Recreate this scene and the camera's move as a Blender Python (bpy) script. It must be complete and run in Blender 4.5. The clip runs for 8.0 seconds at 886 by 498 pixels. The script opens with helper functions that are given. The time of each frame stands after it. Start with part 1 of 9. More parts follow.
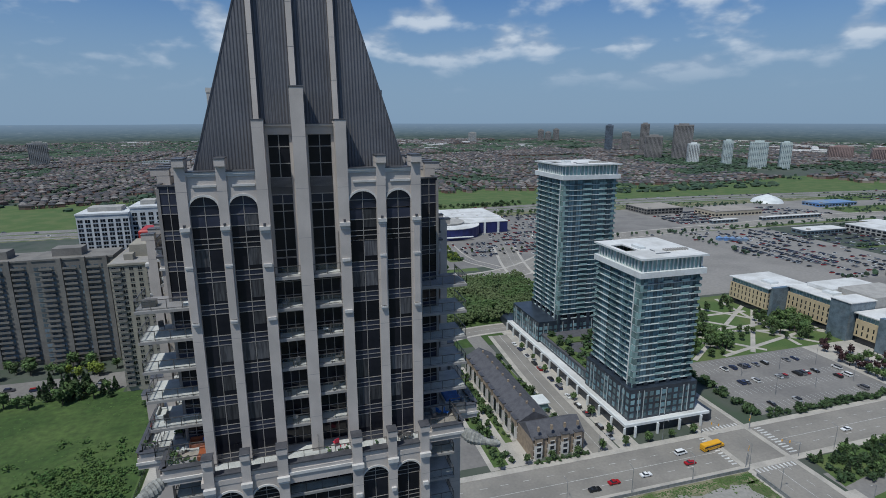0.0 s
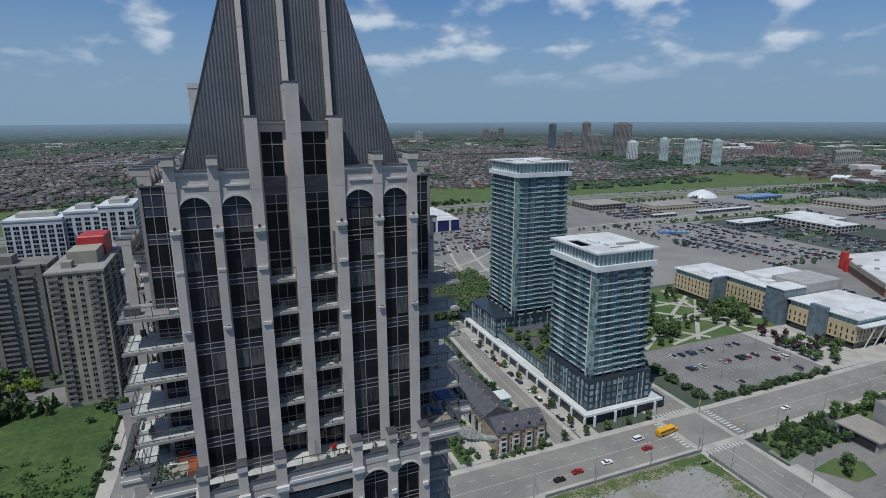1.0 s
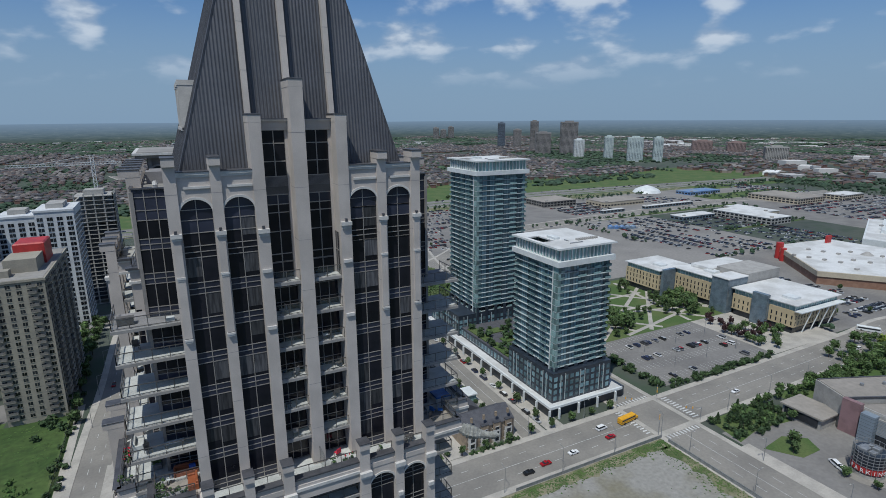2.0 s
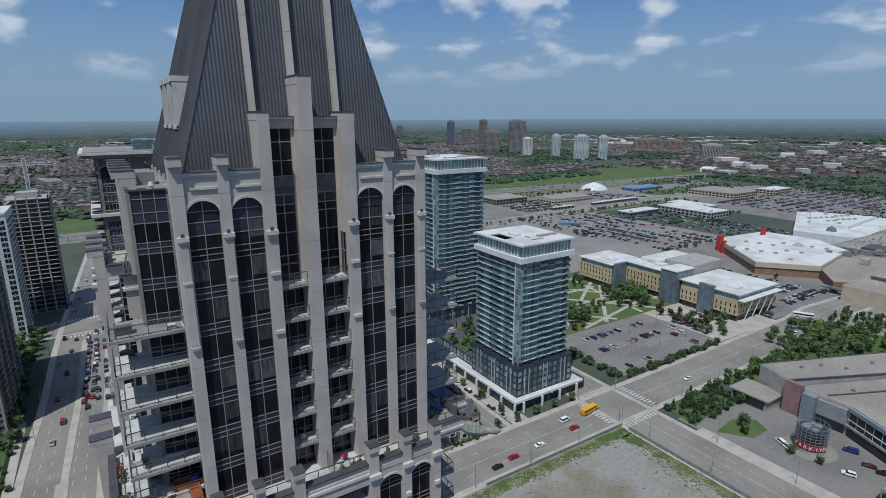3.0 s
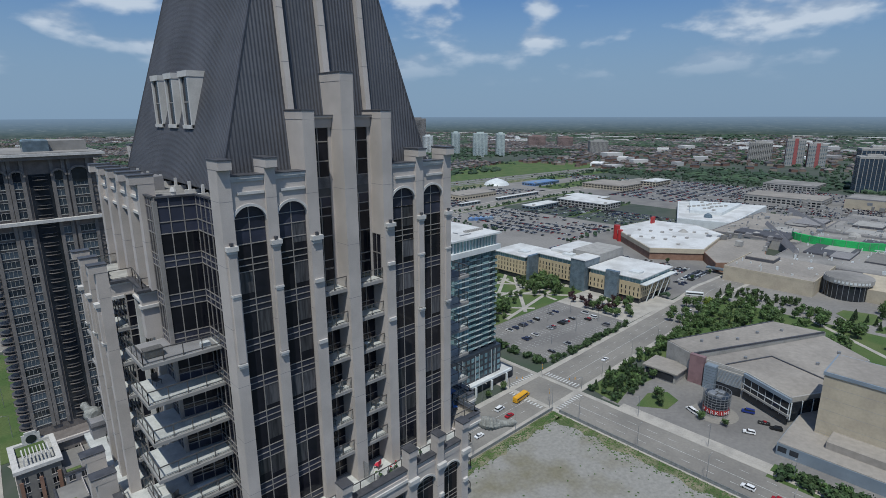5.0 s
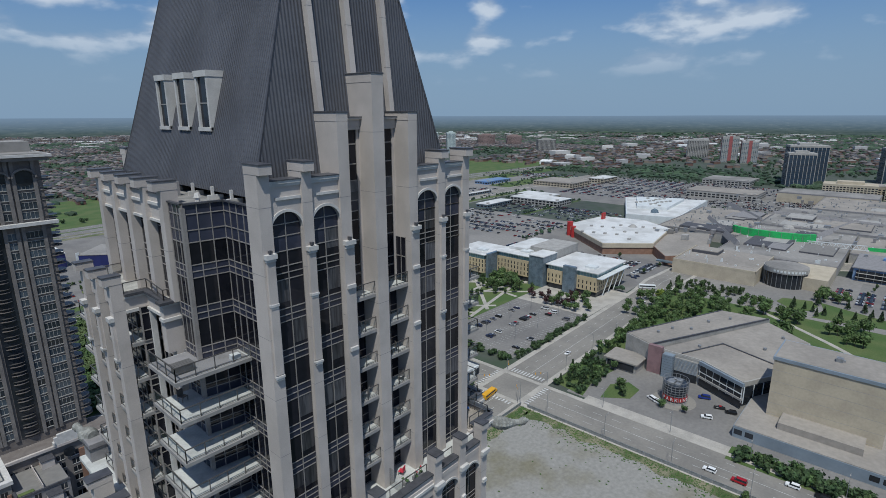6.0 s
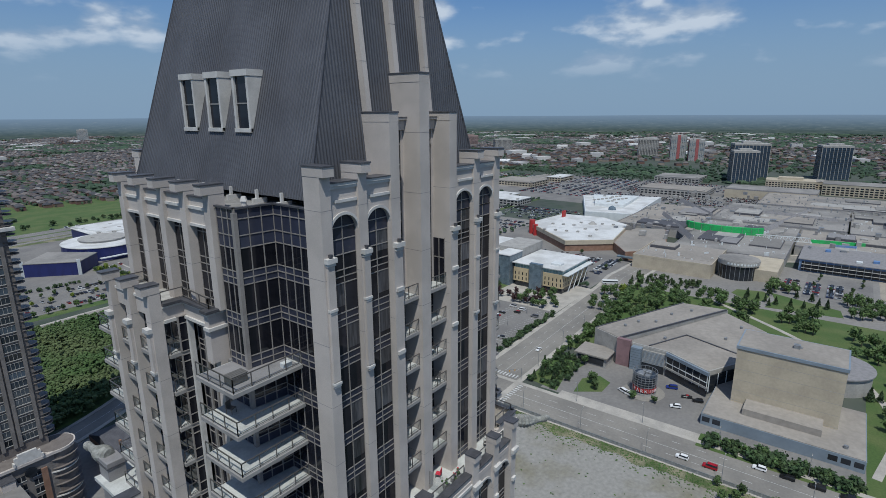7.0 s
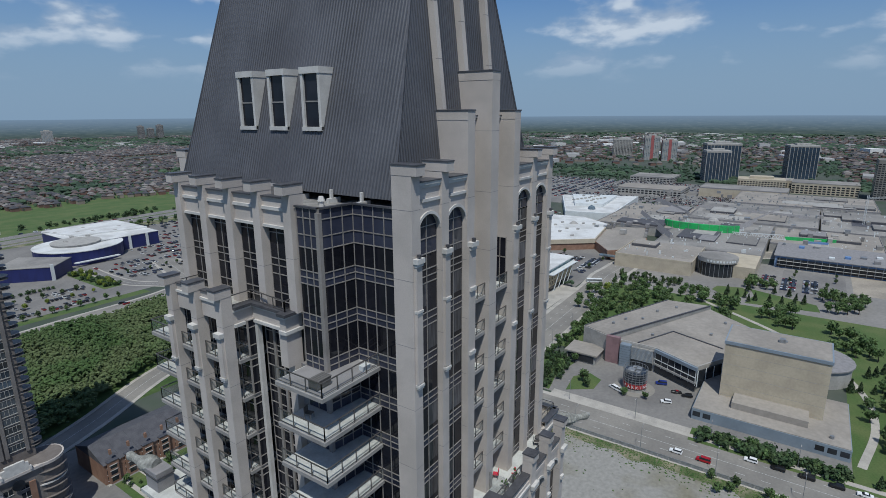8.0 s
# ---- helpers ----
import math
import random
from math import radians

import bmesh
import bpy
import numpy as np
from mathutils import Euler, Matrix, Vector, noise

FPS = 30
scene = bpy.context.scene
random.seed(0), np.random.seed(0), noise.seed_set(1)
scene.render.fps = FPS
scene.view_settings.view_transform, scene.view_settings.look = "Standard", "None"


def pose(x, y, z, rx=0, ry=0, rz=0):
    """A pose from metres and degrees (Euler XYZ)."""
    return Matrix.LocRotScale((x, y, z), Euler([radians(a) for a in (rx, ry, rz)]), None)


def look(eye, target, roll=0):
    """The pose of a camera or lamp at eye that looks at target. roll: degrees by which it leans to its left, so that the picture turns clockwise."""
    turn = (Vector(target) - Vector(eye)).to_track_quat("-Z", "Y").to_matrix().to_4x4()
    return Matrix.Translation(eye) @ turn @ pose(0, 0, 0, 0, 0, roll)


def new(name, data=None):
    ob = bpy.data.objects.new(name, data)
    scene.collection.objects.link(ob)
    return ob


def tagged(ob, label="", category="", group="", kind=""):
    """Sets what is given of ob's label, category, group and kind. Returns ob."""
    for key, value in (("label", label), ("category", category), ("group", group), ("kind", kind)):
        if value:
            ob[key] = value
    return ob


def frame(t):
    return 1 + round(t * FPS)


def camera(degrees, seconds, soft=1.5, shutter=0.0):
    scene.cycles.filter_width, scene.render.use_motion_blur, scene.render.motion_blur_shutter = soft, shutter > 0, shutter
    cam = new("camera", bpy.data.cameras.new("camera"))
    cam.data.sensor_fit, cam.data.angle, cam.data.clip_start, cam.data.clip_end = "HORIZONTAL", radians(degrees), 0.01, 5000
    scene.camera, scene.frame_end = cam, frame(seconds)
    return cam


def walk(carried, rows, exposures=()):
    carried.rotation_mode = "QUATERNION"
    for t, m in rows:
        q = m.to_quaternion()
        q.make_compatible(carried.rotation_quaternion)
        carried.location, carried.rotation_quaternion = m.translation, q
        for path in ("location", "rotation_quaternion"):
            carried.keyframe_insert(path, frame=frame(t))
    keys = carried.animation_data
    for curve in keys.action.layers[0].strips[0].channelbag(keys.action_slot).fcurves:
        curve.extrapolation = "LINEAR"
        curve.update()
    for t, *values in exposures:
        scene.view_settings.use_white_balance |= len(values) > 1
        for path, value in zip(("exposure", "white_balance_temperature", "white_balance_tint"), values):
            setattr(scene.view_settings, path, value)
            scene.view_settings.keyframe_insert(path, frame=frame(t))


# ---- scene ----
cam = camera(78.7, 8.0, soft=0.6)
PATH = [
    (0, (-1.202, -0.235, 130.242), (-0.665, 1.634, 129.778), -0.1),
    (0.5, (-3.515, 0.631, 130.087), (-2.884, 2.471, 129.622), -0.1),
    (1, (-5.831, 1.675, 129.994), (-5.113, 3.483, 129.527), -0.2),
    (1.5, (-8.192, 2.799, 129.95), (-7.392, 4.571, 129.481), -0.3),
    (3, (-15.266, 6.726, 129.902), (-14.228, 8.368, 129.425), -0.2),
    (3.5, (-17.727, 8.363, 129.909), (-16.611, 9.953, 129.43), -0.2),
    (4, (-20.205, 10.135, 129.882), (-19.016, 11.67, 129.401), -0.2),
    (4.5, (-22.687, 12.169, 129.901), (-21.432, 13.648, 129.419), -0.2),
    (6, (-29.506, 19.425, 130.232), (-28.058, 20.715, 129.743), -0.2),
    (6.5, (-31.701, 22.313, 130.255), (-30.2, 23.541, 129.767), -0.3),
    (7, (-33.965, 25.146, 130.26), (-32.418, 26.315, 129.771), -0.3),
    (7.5, (-36.089, 28.228, 130.222), (-34.5, 29.34, 129.733), -0.3),
    (8, (-38.148, 31.487, 130.107), (-36.548, 32.585, 129.62), -0.3),
]
walk(cam, [(t, look(eye, target, roll)) for t, eye, target, roll in PATH], exposures=[(0.0, 0.0, 6100, 5), (8.0, 0.0, 6100, 5)])

# ---- sky, sun, exposure ----
SUN_FROM = Vector((-0.80, -0.60, 0)).normalized() * math.cos(radians(62)) + Vector((0, 0, math.sin(radians(62))))
world = bpy.data.worlds.new("sky")
scene.world = world
world.use_nodes = True
wn, wl = world.node_tree.nodes, world.node_tree.links
wn.clear()
w_out = wn.new("ShaderNodeOutputWorld")
w_bg = wn.new("ShaderNodeBackground")
w_sky = wn.new("ShaderNodeTexSky")
w_sky.sky_type = "NISHITA"
w_sky.sun_disc = False
w_sky.sun_elevation = radians(62)
w_sky.sun_rotation = math.atan2(SUN_FROM.x, SUN_FROM.y)
w_sky.air_density, w_sky.dust_density, w_sky.ozone_density = 1.0, 0.6, 3.0
w_bg.inputs["Strength"].default_value = 0.062
# fair-weather cumulus: noise on a flat cloud deck seen in perspective
w_tc = wn.new("ShaderNodeTexCoord")
w_sep = wn.new("ShaderNodeSeparateXYZ")
wl.new(w_tc.outputs["Generated"], w_sep.inputs[0])


def w_math(op, a, b=None, c=None, clamp=False):
    n = wn.new("ShaderNodeMath")
    n.operation, n.use_clamp = op, clamp
    for i, v in enumerate((a, b, c)):
        if v is None:
            continue
        if isinstance(v, (int, float)):
            n.inputs[i].default_value = v
        else:
            wl.new(v, n.inputs[i])
    return n.outputs[0]


w_z = w_math("MAXIMUM", w_sep.outputs["Z"], 0.0)
w_low_z = w_math("MULTIPLY", w_math("SUBTRACT", 1.0, w_math("MULTIPLY", w_z, 0.8)), w_z)


def cloud_noise(shift, scale, detail, rough=0.5):
    """Noise over the sky's directions, clouds about twice as wide as high; shift lowers the sample."""
    comb, tex = wn.new("ShaderNodeCombineXYZ"), wn.new("ShaderNodeTexNoise")
    wl.new(w_sep.outputs["X"], comb.inputs[0]), wl.new(w_sep.outputs["Y"], comb.inputs[1])
    wl.new(w_math("MULTIPLY", w_math("ADD", w_low_z, shift), 2.8), comb.inputs[2])
    tex.inputs["Scale"].default_value, tex.inputs["Detail"].default_value, tex.inputs["Roughness"].default_value = scale, detail, rough
    wl.new(comb.outputs[0], tex.inputs["Vector"])
    return tex.outputs["Fac"]


w_big = cloud_noise(0.3, 3.6, 2.0)
w_here = cloud_noise(0.0, 9.5, 5.0, 0.47)
w_below = cloud_noise(-0.012, 9.5, 5.0, 0.47)
w_sum = w_math("ADD", w_here, w_math("MULTIPLY", w_big, 0.5))
w_cov = wn.new("ShaderNodeMapRange")
w_cov.inputs["From Min"].default_value, w_cov.inputs["From Max"].default_value = 0.735, 0.93
w_cov.interpolation_type = "SMOOTHSTEP"
wl.new(w_sum, w_cov.inputs["Value"])
w_fade = wn.new("ShaderNodeMapRange")
w_fade.inputs["From Min"].default_value, w_fade.inputs["From Max"].default_value = 0.045, 0.12
wl.new(w_sep.outputs["Z"], w_fade.inputs["Value"])
w_mask = w_math("MULTIPLY", w_cov.outputs[0], w_fade.outputs[0])
w_mask = w_math("MULTIPLY", w_mask, 0.92)
w_thick = wn.new("ShaderNodeMapRange")
w_thick.inputs["From Min"].default_value, w_thick.inputs["From Max"].default_value = -0.05, 0.06
wl.new(w_math("SUBTRACT", w_here, w_below), w_thick.inputs["Value"])
w_ccol = wn.new("ShaderNodeMix")
w_ccol.data_type = "RGBA"
w_ccol.inputs[6].default_value, w_ccol.inputs[7].default_value = (5.5, 6.6, 8.5, 1), (9.2, 9.9, 11.2, 1)
wl.new(w_thick.outputs[0], w_ccol.inputs[0])
w_mix = wn.new("ShaderNodeMix")
w_mix.data_type = "RGBA"
# blue summer haze low over the land
w_haze = wn.new("ShaderNodeMapRange")
w_haze.inputs["From Min"].default_value, w_haze.inputs["From Max"].default_value = 0.0, 0.30
w_haze.inputs["To Min"].default_value, w_haze.inputs["To Max"].default_value = 0.92, 0.0
w_haze.interpolation_type = "SMOOTHERSTEP"
wl.new(w_z, w_haze.inputs["Value"])
w_low = wn.new("ShaderNodeMix")
w_low.data_type = "RGBA"
w_low.inputs[7].default_value = (3.85, 5.3, 7.25, 1)
w_tint = wn.new("ShaderNodeMix")
w_tint.data_type, w_tint.blend_type = "RGBA", "MULTIPLY"
w_tint.inputs[0].default_value, w_tint.inputs[7].default_value = 1.0, (0.62, 0.92, 1.32, 1)
wl.new(w_sky.outputs[0], w_tint.inputs[6])
wl.new(w_haze.outputs[0], w_low.inputs[0]), wl.new(w_tint.outputs[2], w_low.inputs[6])
wl.new(w_mask, w_mix.inputs[0]), wl.new(w_low.outputs[2], w_mix.inputs[6]), wl.new(w_ccol.outputs[2], w_mix.inputs[7])
wl.new(w_mix.outputs[2], w_bg.inputs["Color"]), wl.new(w_bg.outputs[0], w_out.inputs[0])
sun = new("sun", bpy.data.lights.new("sun", "SUN"))
sun.data.energy, sun.data.angle, sun.data.color = 3.3, radians(0.6), (1.0, 0.95, 0.88)
sun.matrix_world = look(SUN_FROM * 300, (0, 0, 0))

# ---- materials ----
def mat(name, color, rough=0.7, metal=0.0, second=None, scale=1.0, amount=0.35, grain=8.0, bump=0.0, island=0.0, obj=0.0, spec=0.5, alpha=1.0, stretch=(1, 1, 1), lo=0.42, hi=0.62):
    """A Principled surface with stains (scale) and grain, an optional second colour, bump, and a random tone per island or object."""
    m = bpy.data.materials.new(name)
    m.use_nodes = True
    n, l = m.node_tree.nodes, m.node_tree.links
    bsdf = n["Principled BSDF"]
    bsdf.inputs["Roughness"].default_value, bsdf.inputs["Metallic"].default_value = rough, metal
    bsdf.inputs["Specular IOR Level"].default_value = spec
    bsdf.inputs["Alpha"].default_value = alpha
    tc = n.new("ShaderNodeTexCoord")
    mp = n.new("ShaderNodeMapping")
    mp.inputs["Scale"].default_value = stretch
    l.new(tc.outputs["Object"], mp.inputs["Vector"])
    big, fine = n.new("ShaderNodeTexNoise"), n.new("ShaderNodeTexNoise")
    big.inputs["Scale"].default_value, big.inputs["Detail"].default_value = scale, 4.0
    fine.inputs["Scale"].default_value, fine.inputs["Detail"].default_value = grain, 3.0
    l.new(mp.outputs[0], big.inputs["Vector"]), l.new(mp.outputs[0], fine.inputs["Vector"])
    if second is None:
        second = tuple(c * (1 - amount) for c in color)
    ramp = n.new("ShaderNodeMapRange")
    ramp.inputs["From Min"].default_value, ramp.inputs["From Max"].default_value = lo, hi
    l.new(big.outputs["Fac"], ramp.inputs["Value"])
    mix = n.new("ShaderNodeMix")
    mix.data_type = "RGBA"
    mix.inputs[6].default_value, mix.inputs[7].default_value = (*color, 1), (*second, 1)
    l.new(ramp.outputs[0], mix.inputs[0])
    hsv = n.new("ShaderNodeHueSaturation")
    l.new(mix.outputs[2], hsv.inputs["Color"])
    val = n.new("ShaderNodeMapRange")
    val.inputs["From Min"].default_value, val.inputs["From Max"].default_value = 0.25, 0.75
    val.inputs["To Min"].default_value, val.inputs["To Max"].default_value = 1 - amount * 0.5, 1 + amount * 0.5
    l.new(fine.outputs["Fac"], val.inputs["Value"])
    out = val.outputs[0]
    for source, width in (("island", island), ("obj", obj)):
        if width:
            if source == "island":
                rnd = n.new("ShaderNodeNewGeometry").outputs["Random Per Island"]
            else:
                rnd = n.new("ShaderNodeObjectInfo").outputs["Random"]
            r = n.new("ShaderNodeMapRange")
            r.inputs["To Min"].default_value, r.inputs["To Max"].default_value = 1 - width, 1 + width
            l.new(rnd, r.inputs["Value"])
            mu = n.new("ShaderNodeMath")
            mu.operation = "MULTIPLY"
            l.new(out, mu.inputs[0]), l.new(r.outputs[0], mu.inputs[1])
            out = mu.outputs[0]
    l.new(out, hsv.inputs["Value"])
    l.new(hsv.outputs[0], bsdf.inputs["Base Color"])
    if bump:
        b = n.new("ShaderNodeBump")
        b.inputs["Strength"].default_value, b.inputs["Distance"].default_value = 0.5, bump
        l.new(fine.outputs["Fac"], b.inputs["Height"]), l.new(b.outputs[0], bsdf.inputs["Normal"])
    return m


def palette(name, colours, rough=0.6, metal=0.0, per="island", spec=0.5):
    """Each island or object takes one of several real colours."""
    m = bpy.data.materials.new(name)
    m.use_nodes = True
    n, l = m.node_tree.nodes, m.node_tree.links
    bsdf = n["Principled BSDF"]
    bsdf.inputs["Roughness"].default_value, bsdf.inputs["Metallic"].default_value = rough, metal
    bsdf.inputs["Specular IOR Level"].default_value = spec
    ramp = n.new("ShaderNodeValToRGB")
    ramp.color_ramp.interpolation = "CONSTANT"
    el = ramp.color_ramp.elements
    for i, c in enumerate(colours):
        e = el[i] if i < 2 else el.new(i / len(colours))
        e.position, e.color = i / len(colours), (*c, 1)
    rnd = n.new("ShaderNodeNewGeometry").outputs["Random Per Island"] if per == "island" else n.new("ShaderNodeObjectInfo").outputs["Random"]
    l.new(rnd, ramp.inputs[0])
    tc, tex, hsv, val = n.new("ShaderNodeTexCoord"), n.new("ShaderNodeTexNoise"), n.new("ShaderNodeHueSaturation"), n.new("ShaderNodeMapRange")
    tex.inputs["Scale"].default_value = 1.5
    l.new(tc.outputs["Object"], tex.inputs["Vector"]), l.new(tex.outputs["Fac"], val.inputs["Value"])
    val.inputs["To Min"].default_value, val.inputs["To Max"].default_value = 0.75, 1.25
    l.new(val.outputs[0], hsv.inputs["Value"]), l.new(ramp.outputs[0], hsv.inputs["Color"]), l.new(hsv.outputs[0], bsdf.inputs["Base Color"])
    return m


def stripes(name, color, dark, width, rough=0.5, metal=0.0, axis=0):
    """Standing-seam or ribbed cladding: ribs in relief across one axis of the object, on a weathered tone."""
    m = mat(name, color, rough, metal, scale=0.25, amount=0.18, grain=3.0)
    n, l = m.node_tree.nodes, m.node_tree.links
    tc, wave, b = n.new("ShaderNodeTexCoord"), n.new("ShaderNodeTexWave"), n.new("ShaderNodeBump")
    wave.bands_direction = "XYZ"[axis]
    wave.inputs["Scale"].default_value = 0.314 / width
    b.inputs["Strength"].default_value, b.inputs["Distance"].default_value = 0.8, 0.06
    l.new(tc.outputs["Object"], wave.inputs["Vector"]), l.new(wave.outputs["Fac"], b.inputs["Height"])
    l.new(b.outputs[0], n["Principled BSDF"].inputs["Normal"])
    return m


STUCCO = mat("stucco", (0.50, 0.45, 0.41), 0.85, scale=0.35, amount=0.14, grain=14, bump=0.01)
STUCCO_PALE = mat("pale_moulding", (0.56, 0.54, 0.51), 0.8, scale=0.8, amount=0.15, grain=10)
STUCCO_GREY = mat("grey_stucco", (0.25, 0.24, 0.24), 0.85, scale=0.5, amount=0.18, grain=12)
FLASHING = mat("dark_flashing", (0.10, 0.10, 0.11), 0.45, 0.3, scale=1.2, amount=0.25)
ROOF_METAL = stripes("seamed_roof_x", (0.112, 0.112, 0.122), None, 0.30, 0.5, 0.15, 0)
ROOF_METAL_Y = stripes("seamed_roof_y", (0.112, 0.112, 0.122), None, 0.30, 0.5, 0.15, 1)
GLASS = mat("tinted_glass", (0.010, 0.011, 0.016), 0.03, second=(0.016, 0.016, 0.022), scale=0.4, amount=0.3, grain=0.8, obj=0.35, spec=0.32)
SPANDREL = mat("spandrel_glass", (0.034, 0.038, 0.060), 0.12, scale=0.5, amount=0.25, grain=2, obj=0.25)
MULLION = mat("bronze_mullion", (0.31, 0.285, 0.265), 0.5, 0.2, scale=0.7, amount=0.2)
RAIL = mat("rail_metal", (0.16, 0.15, 0.145), 0.4, 0.5, scale=2, amount=0.2)
RAIL_GLASS = mat("rail_glass", (0.16, 0.20, 0.20), 0.05, scale=0.6, amount=0.2, alpha=0.16)
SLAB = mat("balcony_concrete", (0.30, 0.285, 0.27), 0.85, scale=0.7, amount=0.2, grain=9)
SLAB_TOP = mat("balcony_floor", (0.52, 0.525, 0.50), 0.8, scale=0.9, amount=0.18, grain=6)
PAVER = mat("roof_gravel", (0.42, 0.41, 0.38), 0.9, scale=1.0, amount=0.3, grain=18, bump=0.02)
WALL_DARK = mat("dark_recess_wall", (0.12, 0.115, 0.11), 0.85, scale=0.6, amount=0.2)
ASPHALT = mat("asphalt", (0.238, 0.222, 0.196), 0.9, second=(0.186, 0.174, 0.156), scale=0.05, amount=0.2, grain=0.9)
ASPHALT_LOT = mat("lot_asphalt", (0.20, 0.19, 0.177), 0.9, second=(0.158, 0.15, 0.142), scale=0.04, amount=0.25, grain=0.6)
LOT_PALE = mat("pale_lot_asphalt", (0.235, 0.222, 0.205), 0.9, second=(0.19, 0.18, 0.167), scale=0.02, amount=0.25, grain=0.4)
CONCRETE = mat("pavement_concrete", (0.41, 0.38, 0.335), 0.85, second=(0.33, 0.31, 0.275), scale=0.15, amount=0.2, grain=1.5)
PAINT = mat("road_paint", (0.58, 0.58, 0.56), 0.7, scale=0.8, amount=0.35, grain=4)
GRASS = mat("lawn", (0.060, 0.105, 0.026), 0.95, second=(0.095, 0.125, 0.040), scale=0.05, amount=0.4, grain=1.2)
MEADOW = mat("meadow_grass", (0.036, 0.070, 0.014), 0.95, second=(0.062, 0.100, 0.024), scale=0.03, amount=0.7, grain=0.35, bump=0.25)
WOOD = mat("young_wood_leaves", (0.052, 0.095, 0.026), 0.9, second=(0.090, 0.118, 0.046), scale=0.04, amount=0.35, grain=1.0, island=0.2)
SCRUB = mat("scrub_leaves", (0.046, 0.096, 0.020), 0.9, second=(0.070, 0.118, 0.026), scale=0.1, amount=0.4, island=0.25)
BLIND = mat("drawn_blind_behind_glass", (0.085, 0.085, 0.092), 0.1, second=(0.04, 0.04, 0.046), scale=1.5, amount=0.3, stretch=(3, 3, 0.3), obj=0.5)
GRAVEL = mat("gravel_lot", (0.262, 0.252, 0.228), 0.95, second=(0.185, 0.17, 0.12), scale=0.045, amount=0.35, grain=0.7, bump=0.05, lo=0.48, hi=0.68)
WEEDS = mat("weedy_verge", (0.075, 0.10, 0.035), 0.95, second=(0.22, 0.20, 0.13), scale=0.12, amount=0.5, grain=1.4)
LEAF = mat("tree_leaves", (0.046, 0.086, 0.022), 0.75, second=(0.076, 0.116, 0.034), scale=0.25, amount=0.5, grain=1.5, island=0.45, obj=0.25)
LEAF_DARK = mat("dark_leaves", (0.028, 0.056, 0.018), 0.8, second=(0.044, 0.074, 0.024), scale=0.25, amount=0.5, grain=1.5, island=0.45, obj=0.25)
LEAF_RED = mat("plum_leaves", (0.045, 0.018, 0.020), 0.8, scale=0.4, amount=0.4, island=0.4)
LEAF_LIME = mat("lime_leaves", (0.16, 0.21, 0.025), 0.8, scale=0.4, amount=0.3, island=0.35)
BARK = mat("bark", (0.09, 0.07, 0.055), 0.95, scale=2, amount=0.4)

